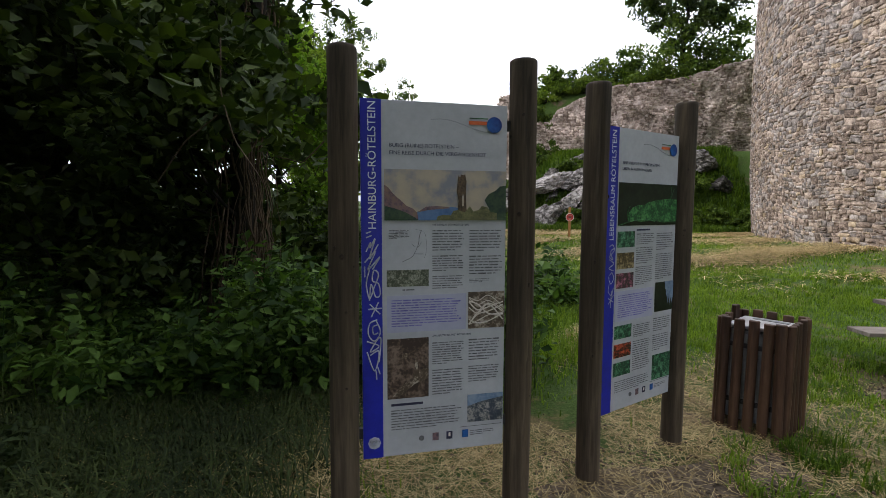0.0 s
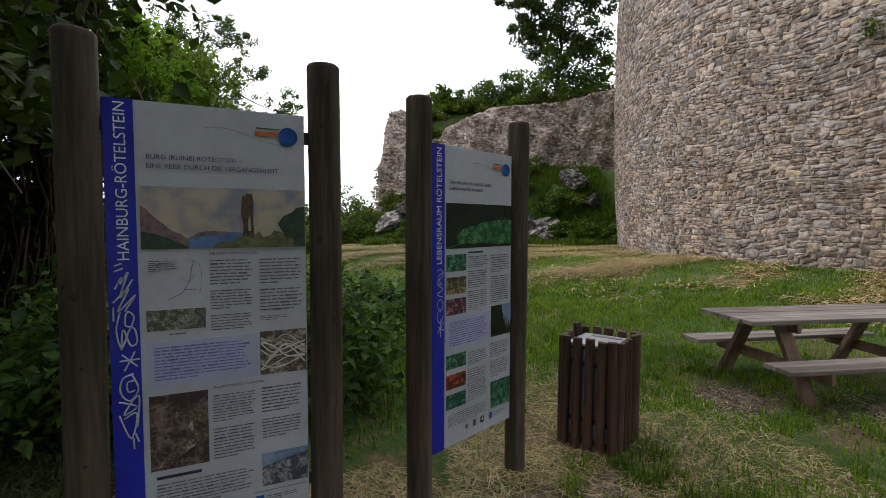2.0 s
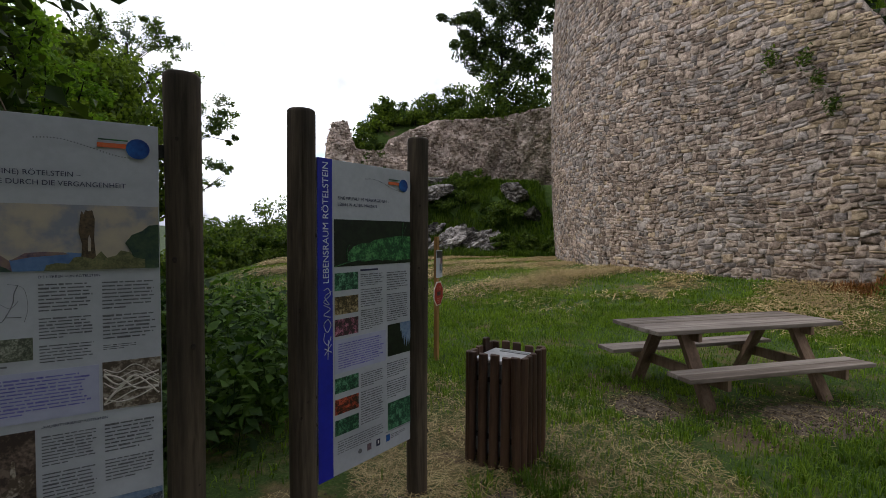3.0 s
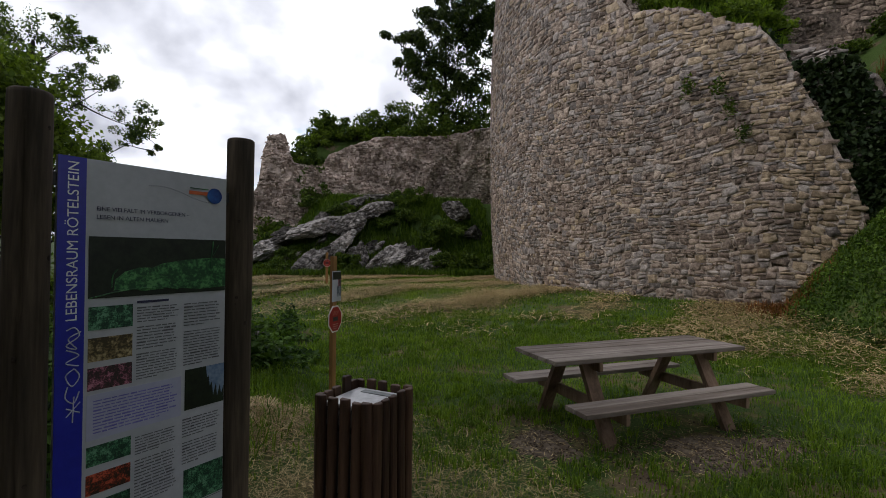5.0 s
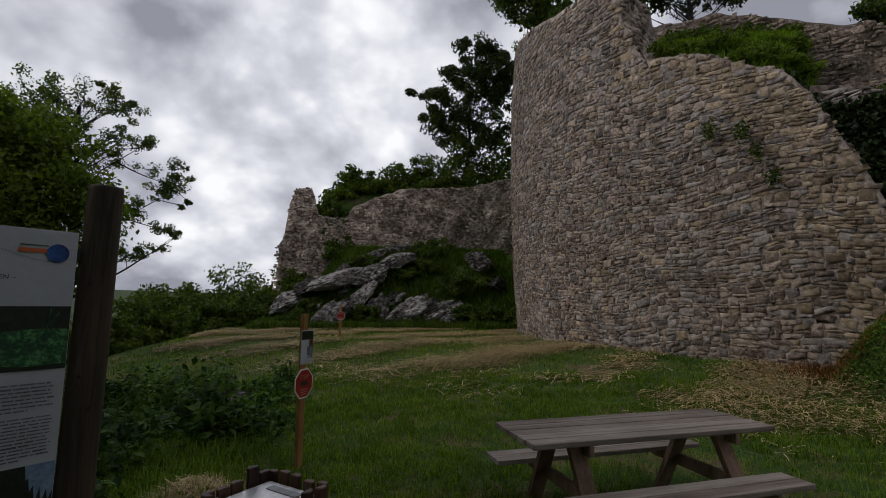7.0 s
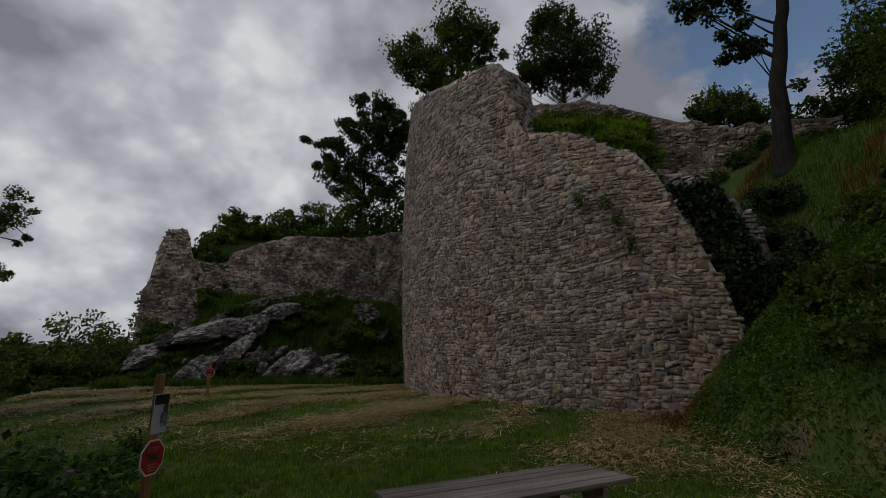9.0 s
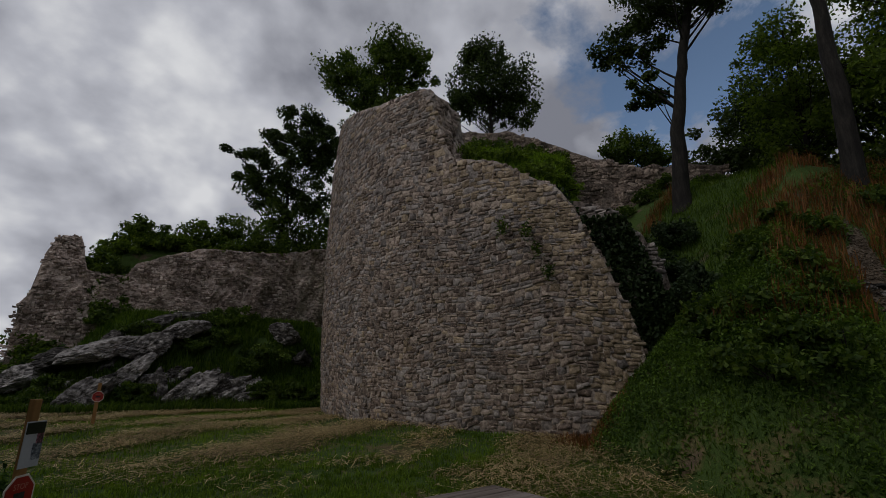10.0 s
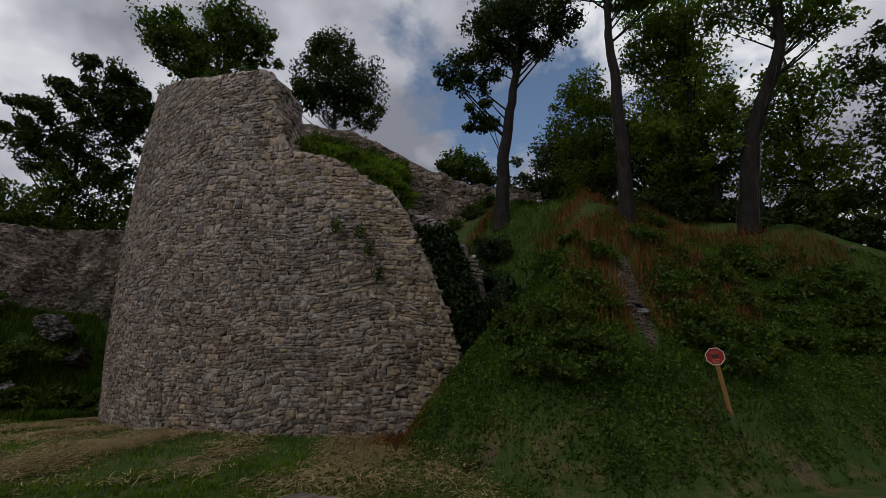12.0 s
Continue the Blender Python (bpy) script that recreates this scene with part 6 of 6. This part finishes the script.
shrub([(16.2 + 0.98 * k, 18.9 - 0.93 * k + 0.3 * math.sin(k * 2.0)) for k in range(9)], [(0.8, 0.7, 0.55 + 0.25 * math.sin(k * 1.3)) for k in range(9)], "leaf_far", 0.13, 1300, 372, "rough green growth at the foot of the ridge wall", group="crest undergrowth")
crest_pts = [(23.6 + 0.9 * math.sin(k * 2.4), 9.5 - 0.95 * k) for k in range(17)]
shrub(crest_pts, [(1.1, 1.0, 0.9 + 0.5 * math.sin(k * 1.7) ** 2) for k in range(17)], "leaf_oak", 0.18, 1500, 395, "dark undergrowth along the crest of the hill", group="crest undergrowth")
shrub([(27.8 + 1.2 * math.sin(k * 1.9), 13.5 - 1.7 * k) for k in range(13)], [(1.7, 1.5, 2.4 + 0.9 * math.sin(k * 2.2)) for k in range(13)], "leaf_oak", 0.26, 1800, 396, "dark bush in the wood behind the crest", group="crest undergrowth")
shrub([(15.6, 8.6), (14.6, 7.3), (16.2, 9.2), (13.9, 7.2), (17.6, 9.4)], [(0.8, 0.7, 0.8), (0.7, 0.7, 0.7), (1.0, 0.9, 0.9), (0.6, 0.6, 0.6), (1.0, 0.8, 0.9)], "leaf_ivy", 0.12, 2600, 390, "dark ivy bush beside the broken wall end", group="ivy bushes")


def stuff(name, v, f, mat, label, category):
    return tagged(child(name, fast_mesh(name, v, f), M[mat]), label, category, kind="stuff")


# ivy over the broken end and its top
pts = []
for _ in range(2600):
    a = r0.uniform(221, 232)
    top = float(tower_top(a))
    rr = r0.uniform(TR - 1.9, TR - 0.05)
    d = np.array((math.cos(radians(a)), math.sin(radians(a))))
    side = np.array((-d[1], d[0]))
    p = TC + d * rr + side * r0.uniform(0, 0.18)
    pts.append((p[0], p[1], top + r0.uniform(-0.15, 0.14) - 0.25 * max(0, rr - TR + 0.4)))
for _ in range(8000):
    rr, z = r0.uniform(TR - 2.2, TR - 0.1), r0.uniform(1.4, 6.3)
    a = np.interp(z, [1.4, 2.75, 3.5, 4.45, 5.25, 6.15], [231.8, 231.0, 229.9, 228.2, 226.5, 224.7]) + r0.uniform(0, 6.2)
    rr = TR - 0.42 + r0.uniform(-0.05, 0.20) if r0.random() < 0.85 else rr
    pts.append((TC[0] + rr * math.cos(radians(a)), TC[1] + rr * math.sin(radians(a)), z))
v, f = card_leaves(np.array(pts), 0.13, 0.3, 0.8, r0)
stuff("ivy", v, f, "leaf_ivy", "dark ivy climbing over the broken wall end", "ivy")
# weeds rooted in the wall face
for (x, y, z) in ((10.55, 10.5, 6.05), (11.1, 9.75, 5.35), (10.95, 9.95, 5.9), (11.35, 9.6, 4.75)):
    c = np.array((x, y, z)) + r0.normal(size=(90, 3)) * np.array((0.08, 0.08, 0.12)) - np.array((0.05, 0.04, 0.1))
    v, f = leaf_arrays(c, 0.12, 0.2, wide=0.35, r=r0, droop=0.4)
    tagged(child("wall_weed", fast_mesh("wall_weed", v, f), M["leaf_far"]), "small green weed rooted in the tower masonry", "weed", "wall weeds", "stuff")


def blades(x, y, height, r, lean=0.5, width=0.006):
    """Curved grass blades of two pieces at the given places."""
    n = len(x)
    z = land(x, y)
    a, l = r.uniform(0, 6.28, n), r.uniform(0.1, 1, n) * lean
    h = height * r.uniform(0.5, 1.25, n)
    d = np.stack([np.cos(a), np.sin(a), np.zeros(n)], -1)
    s = np.stack([-np.sin(a), np.cos(a), np.zeros(n)], -1) * (width * r.uniform(0.7, 1.4, n))[:, None]
    p0 = np.stack([x, y, z - 0.01], -1)
    p1 = p0 + d * (h * l * 0.35)[:, None] + np.array([0, 0, 1]) * (h * 0.6)[:, None]
    p2 = p0 + d * (h * l)[:, None] + np.array([0, 0, 1]) * (h * (1 - 0.35 * l))[:, None]
    v = np.stack([p0 - s, p0 + s, p1 + s * 0.8, p1 - s * 0.8, p2], 1).reshape(-1, 3)
    k = np.arange(n)[:, None] * 5
    return v, np.concatenate([k + np.array([[0, 1, 2]]), k + np.array([[0, 2, 3]]), k + np.array([[3, 2, 4]])])


def stalks(x, y, r, length, lift=0.03, width=0.0022, heading=None):
    """Cut straw lying about on the ground."""
    n = len(x)
    z = land(x, y) + lift * r.uniform(0.05, 1, n)
    a = r.uniform(0, 6.28, n) if heading is None else heading + r.normal(size=n) * 0.8
    ln_ = length * r.uniform(0.4, 1.3, n)
    d = np.stack([np.cos(a), np.sin(a), r.normal(size=n) * 0.10], -1) * (ln_ / 2)[:, None]
    bend = np.stack([-np.sin(a), np.cos(a), r.uniform(0, 0.6, n)], -1) * (ln_ * r.uniform(-0.10, 0.10, n))[:, None]
    width = (np.zeros(n) + width)[:, None]
    s = np.stack([-np.sin(a), np.cos(a), np.zeros(n)], -1) * width
    lift3 = width * np.array([0, 0, 1.0])
    c = np.stack([x, y, z], -1)
    v = np.stack([c - d - s, c - d + s, c + bend + s + lift3, c + bend - s + lift3, c + d + s, c + d - s], 1).reshape(-1, 3)
    k = np.arange(n)[:, None] * 6
    return v, np.concatenate([k + np.array([[0, 1, 2, 3]]), k + np.array([[3, 2, 4, 5]])])


def field(x, y, s, seed):
    """A smooth field of values from -1 to 1 over the ground."""
    out = np.zeros(len(x))
    rr = np.random.default_rng(seed)
    for k in range(9):
        a, f_ = rr.uniform(0, 6.28), s * 1.35 ** k
        out += np.sin((x * math.cos(a) + y * math.sin(a)) * f_ + rr.uniform(0, 6.28)) / 1.18 ** k
    return out / 3.2


def open_ground(x, y):
    """Where the meadow is clear of masonry, hill and nettles."""
    d = foot_distance(x, y)
    rr = np.hypot(x - TC[0], y - TC[1])
    return (d < 0.15) & (rr > TR - 0.1) & (y < 24.3) & (x > -4.2 + 0.0 * y)


def nettle_ground(x, y):
    east = 0.2 + 1.15 * smooth(6.2, 7.2, y) - 0.10 * np.clip(y - 8, 0, 4)
    return (x < east) & (y > 3.3 + 0.25 * np.clip(-x - 0.5, -2, 4) * 0 + np.where(x < -1.2, -0.45 * np.clip(-x - 1.2, 0, 2.2), 0.30 * np.clip(x + 1.2, 0, 2))) & (y < 10.4 + 0.5 * np.sin(x * 1.3)) & (x > -8)


rg = np.random.default_rng(9)


def scatter(n, x0, x1, y0, y1):
    return rg.uniform(x0, x1, n), rg.uniform(y0, y1, n)


# near grass, thin where the ground is worn
x, y = scatter(190000, -4, 11, -0.5, 9)
worn = np.exp(-((x - 4.7) ** 2 / 1.6 + (y - 4.2) ** 2 / 0.7)) + 0.9 * np.exp(-((x - 0.6) ** 2 / 3.2 + (y - 2.6) ** 2 / 1.2)) + 0.95 * np.exp(-((x - 3.5) ** 2 / 0.14 + (y - 4.35) ** 2 / 0.25))
ok = open_ground(x, y) & (~nettle_ground(x, y) | ((x > -1.3) & (y < 4.8))) & ((x > -0.9) | (y < 1.2) | (rg.uniform(0, 1, len(x)) < 0.25)) & (field(x, y, 1.1, 3) * 0.45 + 0.62 - worn > rg.uniform(0, 1, len(x)) * 0.9)
tuft = np.clip(1.0 + 0.7 * field(x[ok], y[ok], 3.0, 17), 0.45, 1.9)
v, f = blades(x[ok], y[ok], 0.085 * tuft, rg, 0.9, 0.0044)
stuff("grass", v, f, "grass", "short patchy green meadow grass", "grass")
x, y = scatter(120000, -4, 12.5, 8.5, 24.2)
ok = open_ground(x, y) & (field(x, y, 0.55, 4) * 0.5 + 0.50 - 0.3 * np.clip(np.sin((x * 0.55 - y * 0.83) * 2.3 + 0.8 * np.sin(x * 0.6)), 0, 1) > rg.uniform(0, 1, len(x)))
v, f = blades(x[ok], y[ok], 0.10, rg, 0.9, 0.008)
stuff("grass", v, f, "grass", "mown meadow grass farther off", "grass")
# straw, thick round the boards and in swaths over the meadow
x, y = scatter(120000, -2.6, 3.4, 0.0, 5.2)
dens = np.exp(-((x - 0.6) ** 2 / 4.5 + (y - 2.9) ** 2 / 1.8)) * 0.9 + 0.12
ok = (dens * (0.75 + 0.5 * field(x, y, 2.2, 6)) > rg.uniform(0, 1, len(x))) & ~((x < -1.0) & (y > 3.4)) & ~((x < 0.75) & (y > 2.95 + 0.2 * np.sin(x * 5)))
v, f = stalks(x[ok], y[ok], rg, 0.13, 0.035, 0.0013)
stuff("straw", v, f, "straw", "dry cut straw lying round the posts", "straw")
x, y = scatter(230000, -3.5, 13, 4.5, 24)
swath = np.sin((x * 0.55 - y * 0.83) * 2.3 + 0.8 * np.sin(x * 0.6)) * 0.5 + field(x, y, 0.8, 8) * 0.8
foot = foot_distance(x, y)
margin = np.exp(-((foot + 1.5) / 1.0) ** 2)
grow = np.maximum(smooth(8.6, 12.0, 0.62 * x + 0.75 * y), margin * smooth(6.5, 9, x))
ok = open_ground(x, y) & (swath * 0.95 + 0.34 + 0.22 * margin > rg.uniform(0, 1.1, len(x))) & (grow > rg.uniform(0, 1, len(x))) & ~nettle_ground(x, y)
v, f = stalks(x[ok], y[ok], rg, 0.27, 0.12, 0.0013 + 0.00050 * np.hypot(x[ok] - 2, y[ok] - 1), 0.4)
stuff("hay", v, f, "straw", "mown hay drying in swaths on the meadow", "hay")
hx, hy = rg.normal(0.95, 0.28, 2600), rg.normal(5.25, 0.33, 2600)
hump = np.exp(-((hx - 0.95) ** 2 / 0.12 + (hy - 5.25) ** 2 / 0.16))
v, f = stalks(hx, hy, rg, 0.26, 0.03, 0.0022)
v[:, 2] += np.repeat(0.24 * hump * rg.uniform(0.2, 1, len(hx)), 6)
stuff("straw_heap", v, f, "straw", "small heap of raked dry straw beside the nettles", "straw")
# long grass before the nettles, with the wood's shade put into its colour
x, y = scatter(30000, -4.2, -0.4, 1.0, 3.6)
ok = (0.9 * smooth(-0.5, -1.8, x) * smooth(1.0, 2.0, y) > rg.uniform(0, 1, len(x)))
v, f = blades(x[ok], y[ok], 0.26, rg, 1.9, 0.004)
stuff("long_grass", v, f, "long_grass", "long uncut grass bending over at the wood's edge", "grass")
x, y = scatter(2400, -3.6, -0.6, 1.2, 3.3)
v, f = stalks(x, y, rg, 0.34, 0.10, 0.0022)
stuff("dry_grass", v, f, "straw", "dry bent stalks among the long grass", "straw")
x, y = scatter(9000, -0.4, 1.5, 4.2, 7.2)
ok = (rg.uniform(0, 1, len(x)) < smooth(1.5, 0.7, x) * smooth(4.2, 5.0, y))
v, f = blades(x[ok], y[ok], 0.26, rg, 1.0, 0.005)
stuff("tall_grass", v, f, "grass", "tall bright weeds and grass between nettles and meadow", "grass")
tx, ty = scatter(3800, 1.4, 10, 1.6, 12)
ok = open_ground(tx, ty) & (field(tx, ty, 0.9, 23) > -0.15) & (np.hypot((tx - 5.0) / 1.3, ty - 3.95) > 0.55) & (np.hypot(tx - 3.5, ty - 4.35) > 0.42)
tx, ty = np.repeat(tx[ok], 22), np.repeat(ty[ok], 22)
v, f = blades(tx + rg.normal(size=len(tx)) * 0.035, ty + rg.normal(size=len(tx)) * 0.035, 0.115, rg, 1.0, 0.0042)
stuff("grass_tufts", v, f, "grass", "lush darker tufts in the meadow grass", "grass")
# tall grass on slope, bank and wall tops
x, y = scatter(80000, 9.6, 22, -4, 12)
d = foot_distance(x, y)
rr = np.hypot(x - TC[0], y - TC[1])
aa = np.degrees(np.arctan2(y - TC[1], x - TC[0])) % 360
track = (np.abs((y - 4.0) - 0.39 * (x - 15.1)) < 0.26 + 0.08 * np.sin(x * 5)) & (x < 16.8)
ok = (d > -0.25) & ((rr > TR + 0.1) | ((rr < TR - 0.5))) & ~(track & (x > 13.5))
rust = field(x, y, 0.5, 12) + 0.25 * (d > 4.5)
v, f = blades(x[ok & ((rust < 0.5) | (d < 2.5))], y[ok & ((rust < 0.5) | (d < 2.5))], 0.27 * (0.35 + 0.65 * smooth(0, 1.8, d[ok & ((rust < 0.5) | (d < 2.5))])), rg, 1.1, 0.0065)
stuff("slope_grass", v, f, "slope_grass", "tall green grass on the steep slope", "grass")
sel = ok & (rust >= 0.18) & (rg.uniform(0, 1, len(x)) < 0.55) & (d > 2.2)
v, f = blades(x[sel], y[sel], 0.55, rg, 0.6, 0.009)
stuff("dry_stalks", v, f, "leaf_rust", "rusty brown dock and dry stalks on the slope", "weeds")
lx, ly = scatter(190000, 9.6, 22, -4, 12)
d = foot_distance(lx, ly)
track = (np.abs((ly - 4.0) - 0.39 * (lx - 15.1)) < 0.30 + 0.08 * np.sin(lx * 5)) & (lx < 16.8) & (lx > 13.5)
patch = field(lx, ly, 0.9, 41)
ok = (d > -0.1) & (np.hypot(lx - TC[0], ly - TC[1]) > TR + 0.1) & ~track & (patch + 0.75 > rg.uniform(0, 1, len(lx))) & ((d < 4.2) | (rg.uniform(0, 1, len(lx)) < 0.55))
lx, ly, patch, d = lx[ok], ly[ok], patch[ok], d[ok]
tall = 0.08 + 0.26 * np.clip(patch + 0.5, 0, 1.3) + 0.06 * np.clip(field(lx, ly, 3.2, 43), -1, 1)
tall = tall * (0.3 + 0.7 * smooth(0, 2.0, d))
v, f = card_leaves(np.stack([lx, ly, land(lx, ly) + tall * rg.uniform(0.1, 1, len(lx)) ** 0.6], -1), 0.09, 0.5, 0.5, rg)
stuff("slope_weeds", v, f, "leaf_weed", "knee-high leafy weeds and nettles covering the slope", "weeds")
x, y = scatter(60000, 9.6, 22, 9, 22)
rr = np.hypot(x - TC[0], y - TC[1])
aa = np.degrees(np.arctan2(y - TC[1], x - TC[0])) % 360
ok = (rr < TR - 0.3) & (aa > 200) & (aa < 231)
v, f = blades(x[ok], y[ok], 0.42, rg, 0.8, 0.012)
stuff("wall_top_grass", v, f, "grass", "bright grass growing on the broken wall top", "grass")
x, y = scatter(42000, -2.5, 11, 22.8, 29.4)
ok = (np.hypot(x - TC[0], y - TC[1]) > TR) & (field(x, y, 0.7, 15) + 0.75 > 0)
v, f = blades(x[ok], y[ok], 0.42, rg, 0.9, 0.014)
stuff("bank_grass", v, f, "slope_grass", "rough grass on the rocky bank", "grass")
# rusty dock at the foot of the tower
x = 11.6 + rg.normal(size=1100) * 0.45
y = 8.9 + rg.normal(size=1100) * 0.38
ok = np.hypot(x - TC[0], y - TC[1]) > TR
v, f = blades(x[ok], y[ok], 0.24, rg, 1.2, 0.008)
stuff("dock", v, f, "leaf_rust", "rusty brown dock at the tower's foot", "weeds")


def nettles(n, x0, x1, y0, y1, inside, height, size, label, r, mat="leaf_nettle"):
    x, y = r.uniform(x0, x1, n), r.uniform(y0, y1, n)
    ok = inside(x + 0.35 * field(x, y, 2.1, 51), y + 0.35 * field(x, y, 2.3, 52)) & (field(x, y, 1.7, 53) + 0.7 > r.uniform(0, 1, n) * 0.9)
    x, y = x[ok], y[ok]
    z = land(x, y)
    pts, stem = [], []
    for a, b, c in zip(x, y, z):
        h = height * r.uniform(0.35, 1.25) * min(1.0, max(0.45, (1.75 - a) * 0.9)) * (0.85 + 0.35 * math.sin(a * 2.3 + b * 1.7))
        lean = r.normal(size=2) * 0.14 * h
        levels = int(6 + 3 * r.random())
        for k in range(levels):
            t = 0.18 + 0.82 * k / (levels - 1)
            spread = 0.11 * (1.25 - 0.75 * t) + 0.02
            turn = r.uniform(0, 3.14)
            for q in range(4 if t < 0.95 else 3):
                th = turn + q * 1.57
                pts.append((a + lean[0] * t + spread * math.cos(th), b + lean[1] * t + spread * math.sin(th), c + h * t + r.uniform(-0.02, 0.02)))
        stem.append(tube_arrays([(a, b, c - 0.02), (a + lean[0] * 0.5, b + lean[1] * 0.5, c + h * 0.5), (a + lean[0], b + lean[1], c + h)], [0.004, 0.0035, 0.002], 4))
    v, f = leaf_arrays(np.array(pts), size, 0.55, 0.4, 0.55, r, 0.12)
    ob = stuff("nettles", v, f, mat, label, "nettles")
    sv, sf = join_arrays(stem)
    child("stems", fast_mesh("stems", sv, sf), M["leaf_nettle"], ob, "thin green stems")["kind"] = "stuff"


nettles(2500, -5.5, 1.3, 2.0, 7.2, nettle_ground, 0.85, 0.115, "dense bed of green nettles, darkened for wood shade, behind the boards", np.random.default_rng(61))
nettles(1000, -5.5, 1.6, 6.5, 10.9, nettle_ground, 0.46, 0.125, "nettle bed reaching into the meadow", np.random.default_rng(62))
# low branches of broad leaves reaching out of the wood
pts = []
rl = np.random.default_rng(63)
for k in range(30):
    a, b = rl.uniform(-4.6, -1.5), rl.uniform(2.6, 5.0)
    c = rl.uniform(2.3, 3.6)
    t = rl.uniform(0, 1, 60)[:, None]
    end = np.array((a + rl.uniform(0.2, 0.8), b - rl.uniform(0.1, 0.7), c - rl.uniform(0.1, 0.5)))
    pts.append(np.array((a, b, c)) * (1 - t) + end * t + rl.normal(size=(60, 3)) * 0.10)
v, f = leaf_arrays(np.concatenate(pts), 0.14, 0.35, 0.4, 0.6, rl, 0.3)
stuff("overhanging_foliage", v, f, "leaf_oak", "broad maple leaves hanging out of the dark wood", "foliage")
for k, line in enumerate((((-1.95, 2.9, 2.75), (-1.93, 2.85, 2.35), (-1.80, 2.8, 2.02), (-1.55, 2.7, 1.75)), ((-1.25, 3.2, 2.5), (-1.12, 3.15, 2.25), (-0.9, 3.1, 2.05)), ((-2.6, 3.0, 1.75), (-2.35, 3.0, 2.05), (-2.1, 3.05, 2.25)), ((-1.7, 3.2, 1.95), (-1.5, 3.2, 1.9), (-1.3, 3.15, 2.05)))):
    p = np.array(line)
    t = np.linspace(0, len(p) - 1, 14)
    q = np.stack([np.interp(t, np.arange(len(p)), p[:, j]) for j in range(3)], -1)
    v, f = tube_arrays(q, np.full(14, 0.005), 6)
    tagged(child("hanging_vine", fast_mesh("hanging_vine", v, f, True), M["vine"]), "thin dry vine hanging out of the trees", "vine", "hanging vines")

# worn earth under the table and on the path up the slope


def earth_patch(name, centre, rx, ry, label, yaw=0.0, seed=1):
    r = np.random.default_rng(seed)
    rings, sides = 7, 40
    edge = 1 + 0.22 * np.sin(np.linspace(0, 2 * np.pi, sides, endpoint=False) * 3 + seed) + 0.12 * r.uniform(-1, 1, sides)
    verts = [(0, 0)]
    for k in range(1, rings + 1):
        for j in range(sides):
            a = 2 * math.pi * j / sides
            q = k / rings * edge[j]
            verts.append((rx * q * math.cos(a), ry * q * math.sin(a)))
    verts = np.array(verts)
    c, s = math.cos(radians(yaw)), math.sin(radians(yaw))
    x = centre[0] + verts[:, 0] * c - verts[:, 1] * s
    y = centre[1] + verts[:, 0] * s + verts[:, 1] * c
    lift = np.concatenate([[0.012]] + [np.full(sides, 0.012 if k < rings else -0.03) for k in range(1, rings + 1)])
    v3 = np.stack([x, y, land(x, y) + lift], -1)
    faces = [(0, 1 + j, 1 + (j + 1) % sides) for j in range(sides)]
    for k in range(rings - 1):
        for j in range(sides):
            a, b = 1 + k * sides + j, 1 + k * sides + (j + 1) % sides
            faces += [(a, a + sides, b + sides), (a, b + sides, b)]
    ob = child(name, fast_mesh(name, v3, np.array(faces), True), M["soil"])
    return tagged(ob, label, "bare soil", "bare patches", "structure")


earth_patch("ground_patch", (5.1, 3.85), 0.75, 0.38, "bare trodden soil before the picnic bench", 6, 2)
earth_patch("ground_patch", (3.55, 4.35), 0.30, 0.42, "bare trodden soil beside the picnic table", 0, 5)
earth_patch("ground_patch", (1.0, 2.35), 0.9, 0.45, "bare trodden soil before the boards", 35, 8)
earth_patch("path", (15.1, 4.0), 1.7, 0.30, "stony earth path worn into the slope", 21, 3)

x = np.concatenate([rg.normal(5.1, 0.55, 1500), rg.normal(3.55, 0.25, 500), rg.normal(1.0, 0.6, 1500), rg.normal(15.1, 1.0, 900)])
y = np.concatenate([rg.normal(3.85, 0.26, 1500), rg.normal(4.35, 0.28, 500), rg.normal(2.4, 0.4, 1500), rg.normal(0, 0.16, 900)])
y[-900:] += 4.0 + 0.39 * (x[-900:] - 15.1)
size = rg.uniform(0.004, 0.016, len(x))
size[-900:] *= 3
c = np.stack([x, y, land(x, y) + 0.012 + size * 0.4], -1)
octa = np.array([(1, 0, 0), (0, 1, 0), (-1, 0, 0), (0, -1, 0), (0, 0, 0.7), (0, 0, -0.7)], float)
v = (c[:, None] + octa[None] * size[:, None, None] * rg.uniform(0.5, 1.4, (len(x), 6, 1))).reshape(-1, 3)
tri = np.array([(0, 1, 4), (1, 2, 4), (2, 3, 4), (3, 0, 4), (1, 0, 5), (2, 1, 5), (3, 2, 5), (0, 3, 5)])
f = (np.arange(len(x))[:, None, None] * 6 + tri[None]).reshape(-1, 3)
stuff("soil_crumbs", v, f, "soil", "loose crumbs and pebbles on trodden soil", "gravel")
x, y = np.concatenate([rg.normal(5.0, 0.7, 1400), rg.normal(3.5, 0.35, 500)]), np.concatenate([rg.normal(3.9, 0.35, 1400), rg.normal(4.4, 0.4, 500)])
v, f = stalks(x, y, rg, 0.07, 0.025, 0.0016)
stuff("straw", v, f, "straw", "bits of straw on the trodden soil", "straw")
# ivy leaf colour given to these weeds to darken them like the shaded grass
nettles(110, -3.9, -2.0, 1.1, 2.7, lambda a, b: b < 1.0 + 0.5 * (-a), 0.20, 0.11, "low broad weeds in the long grass", np.random.default_rng(64), "leaf_ivy")
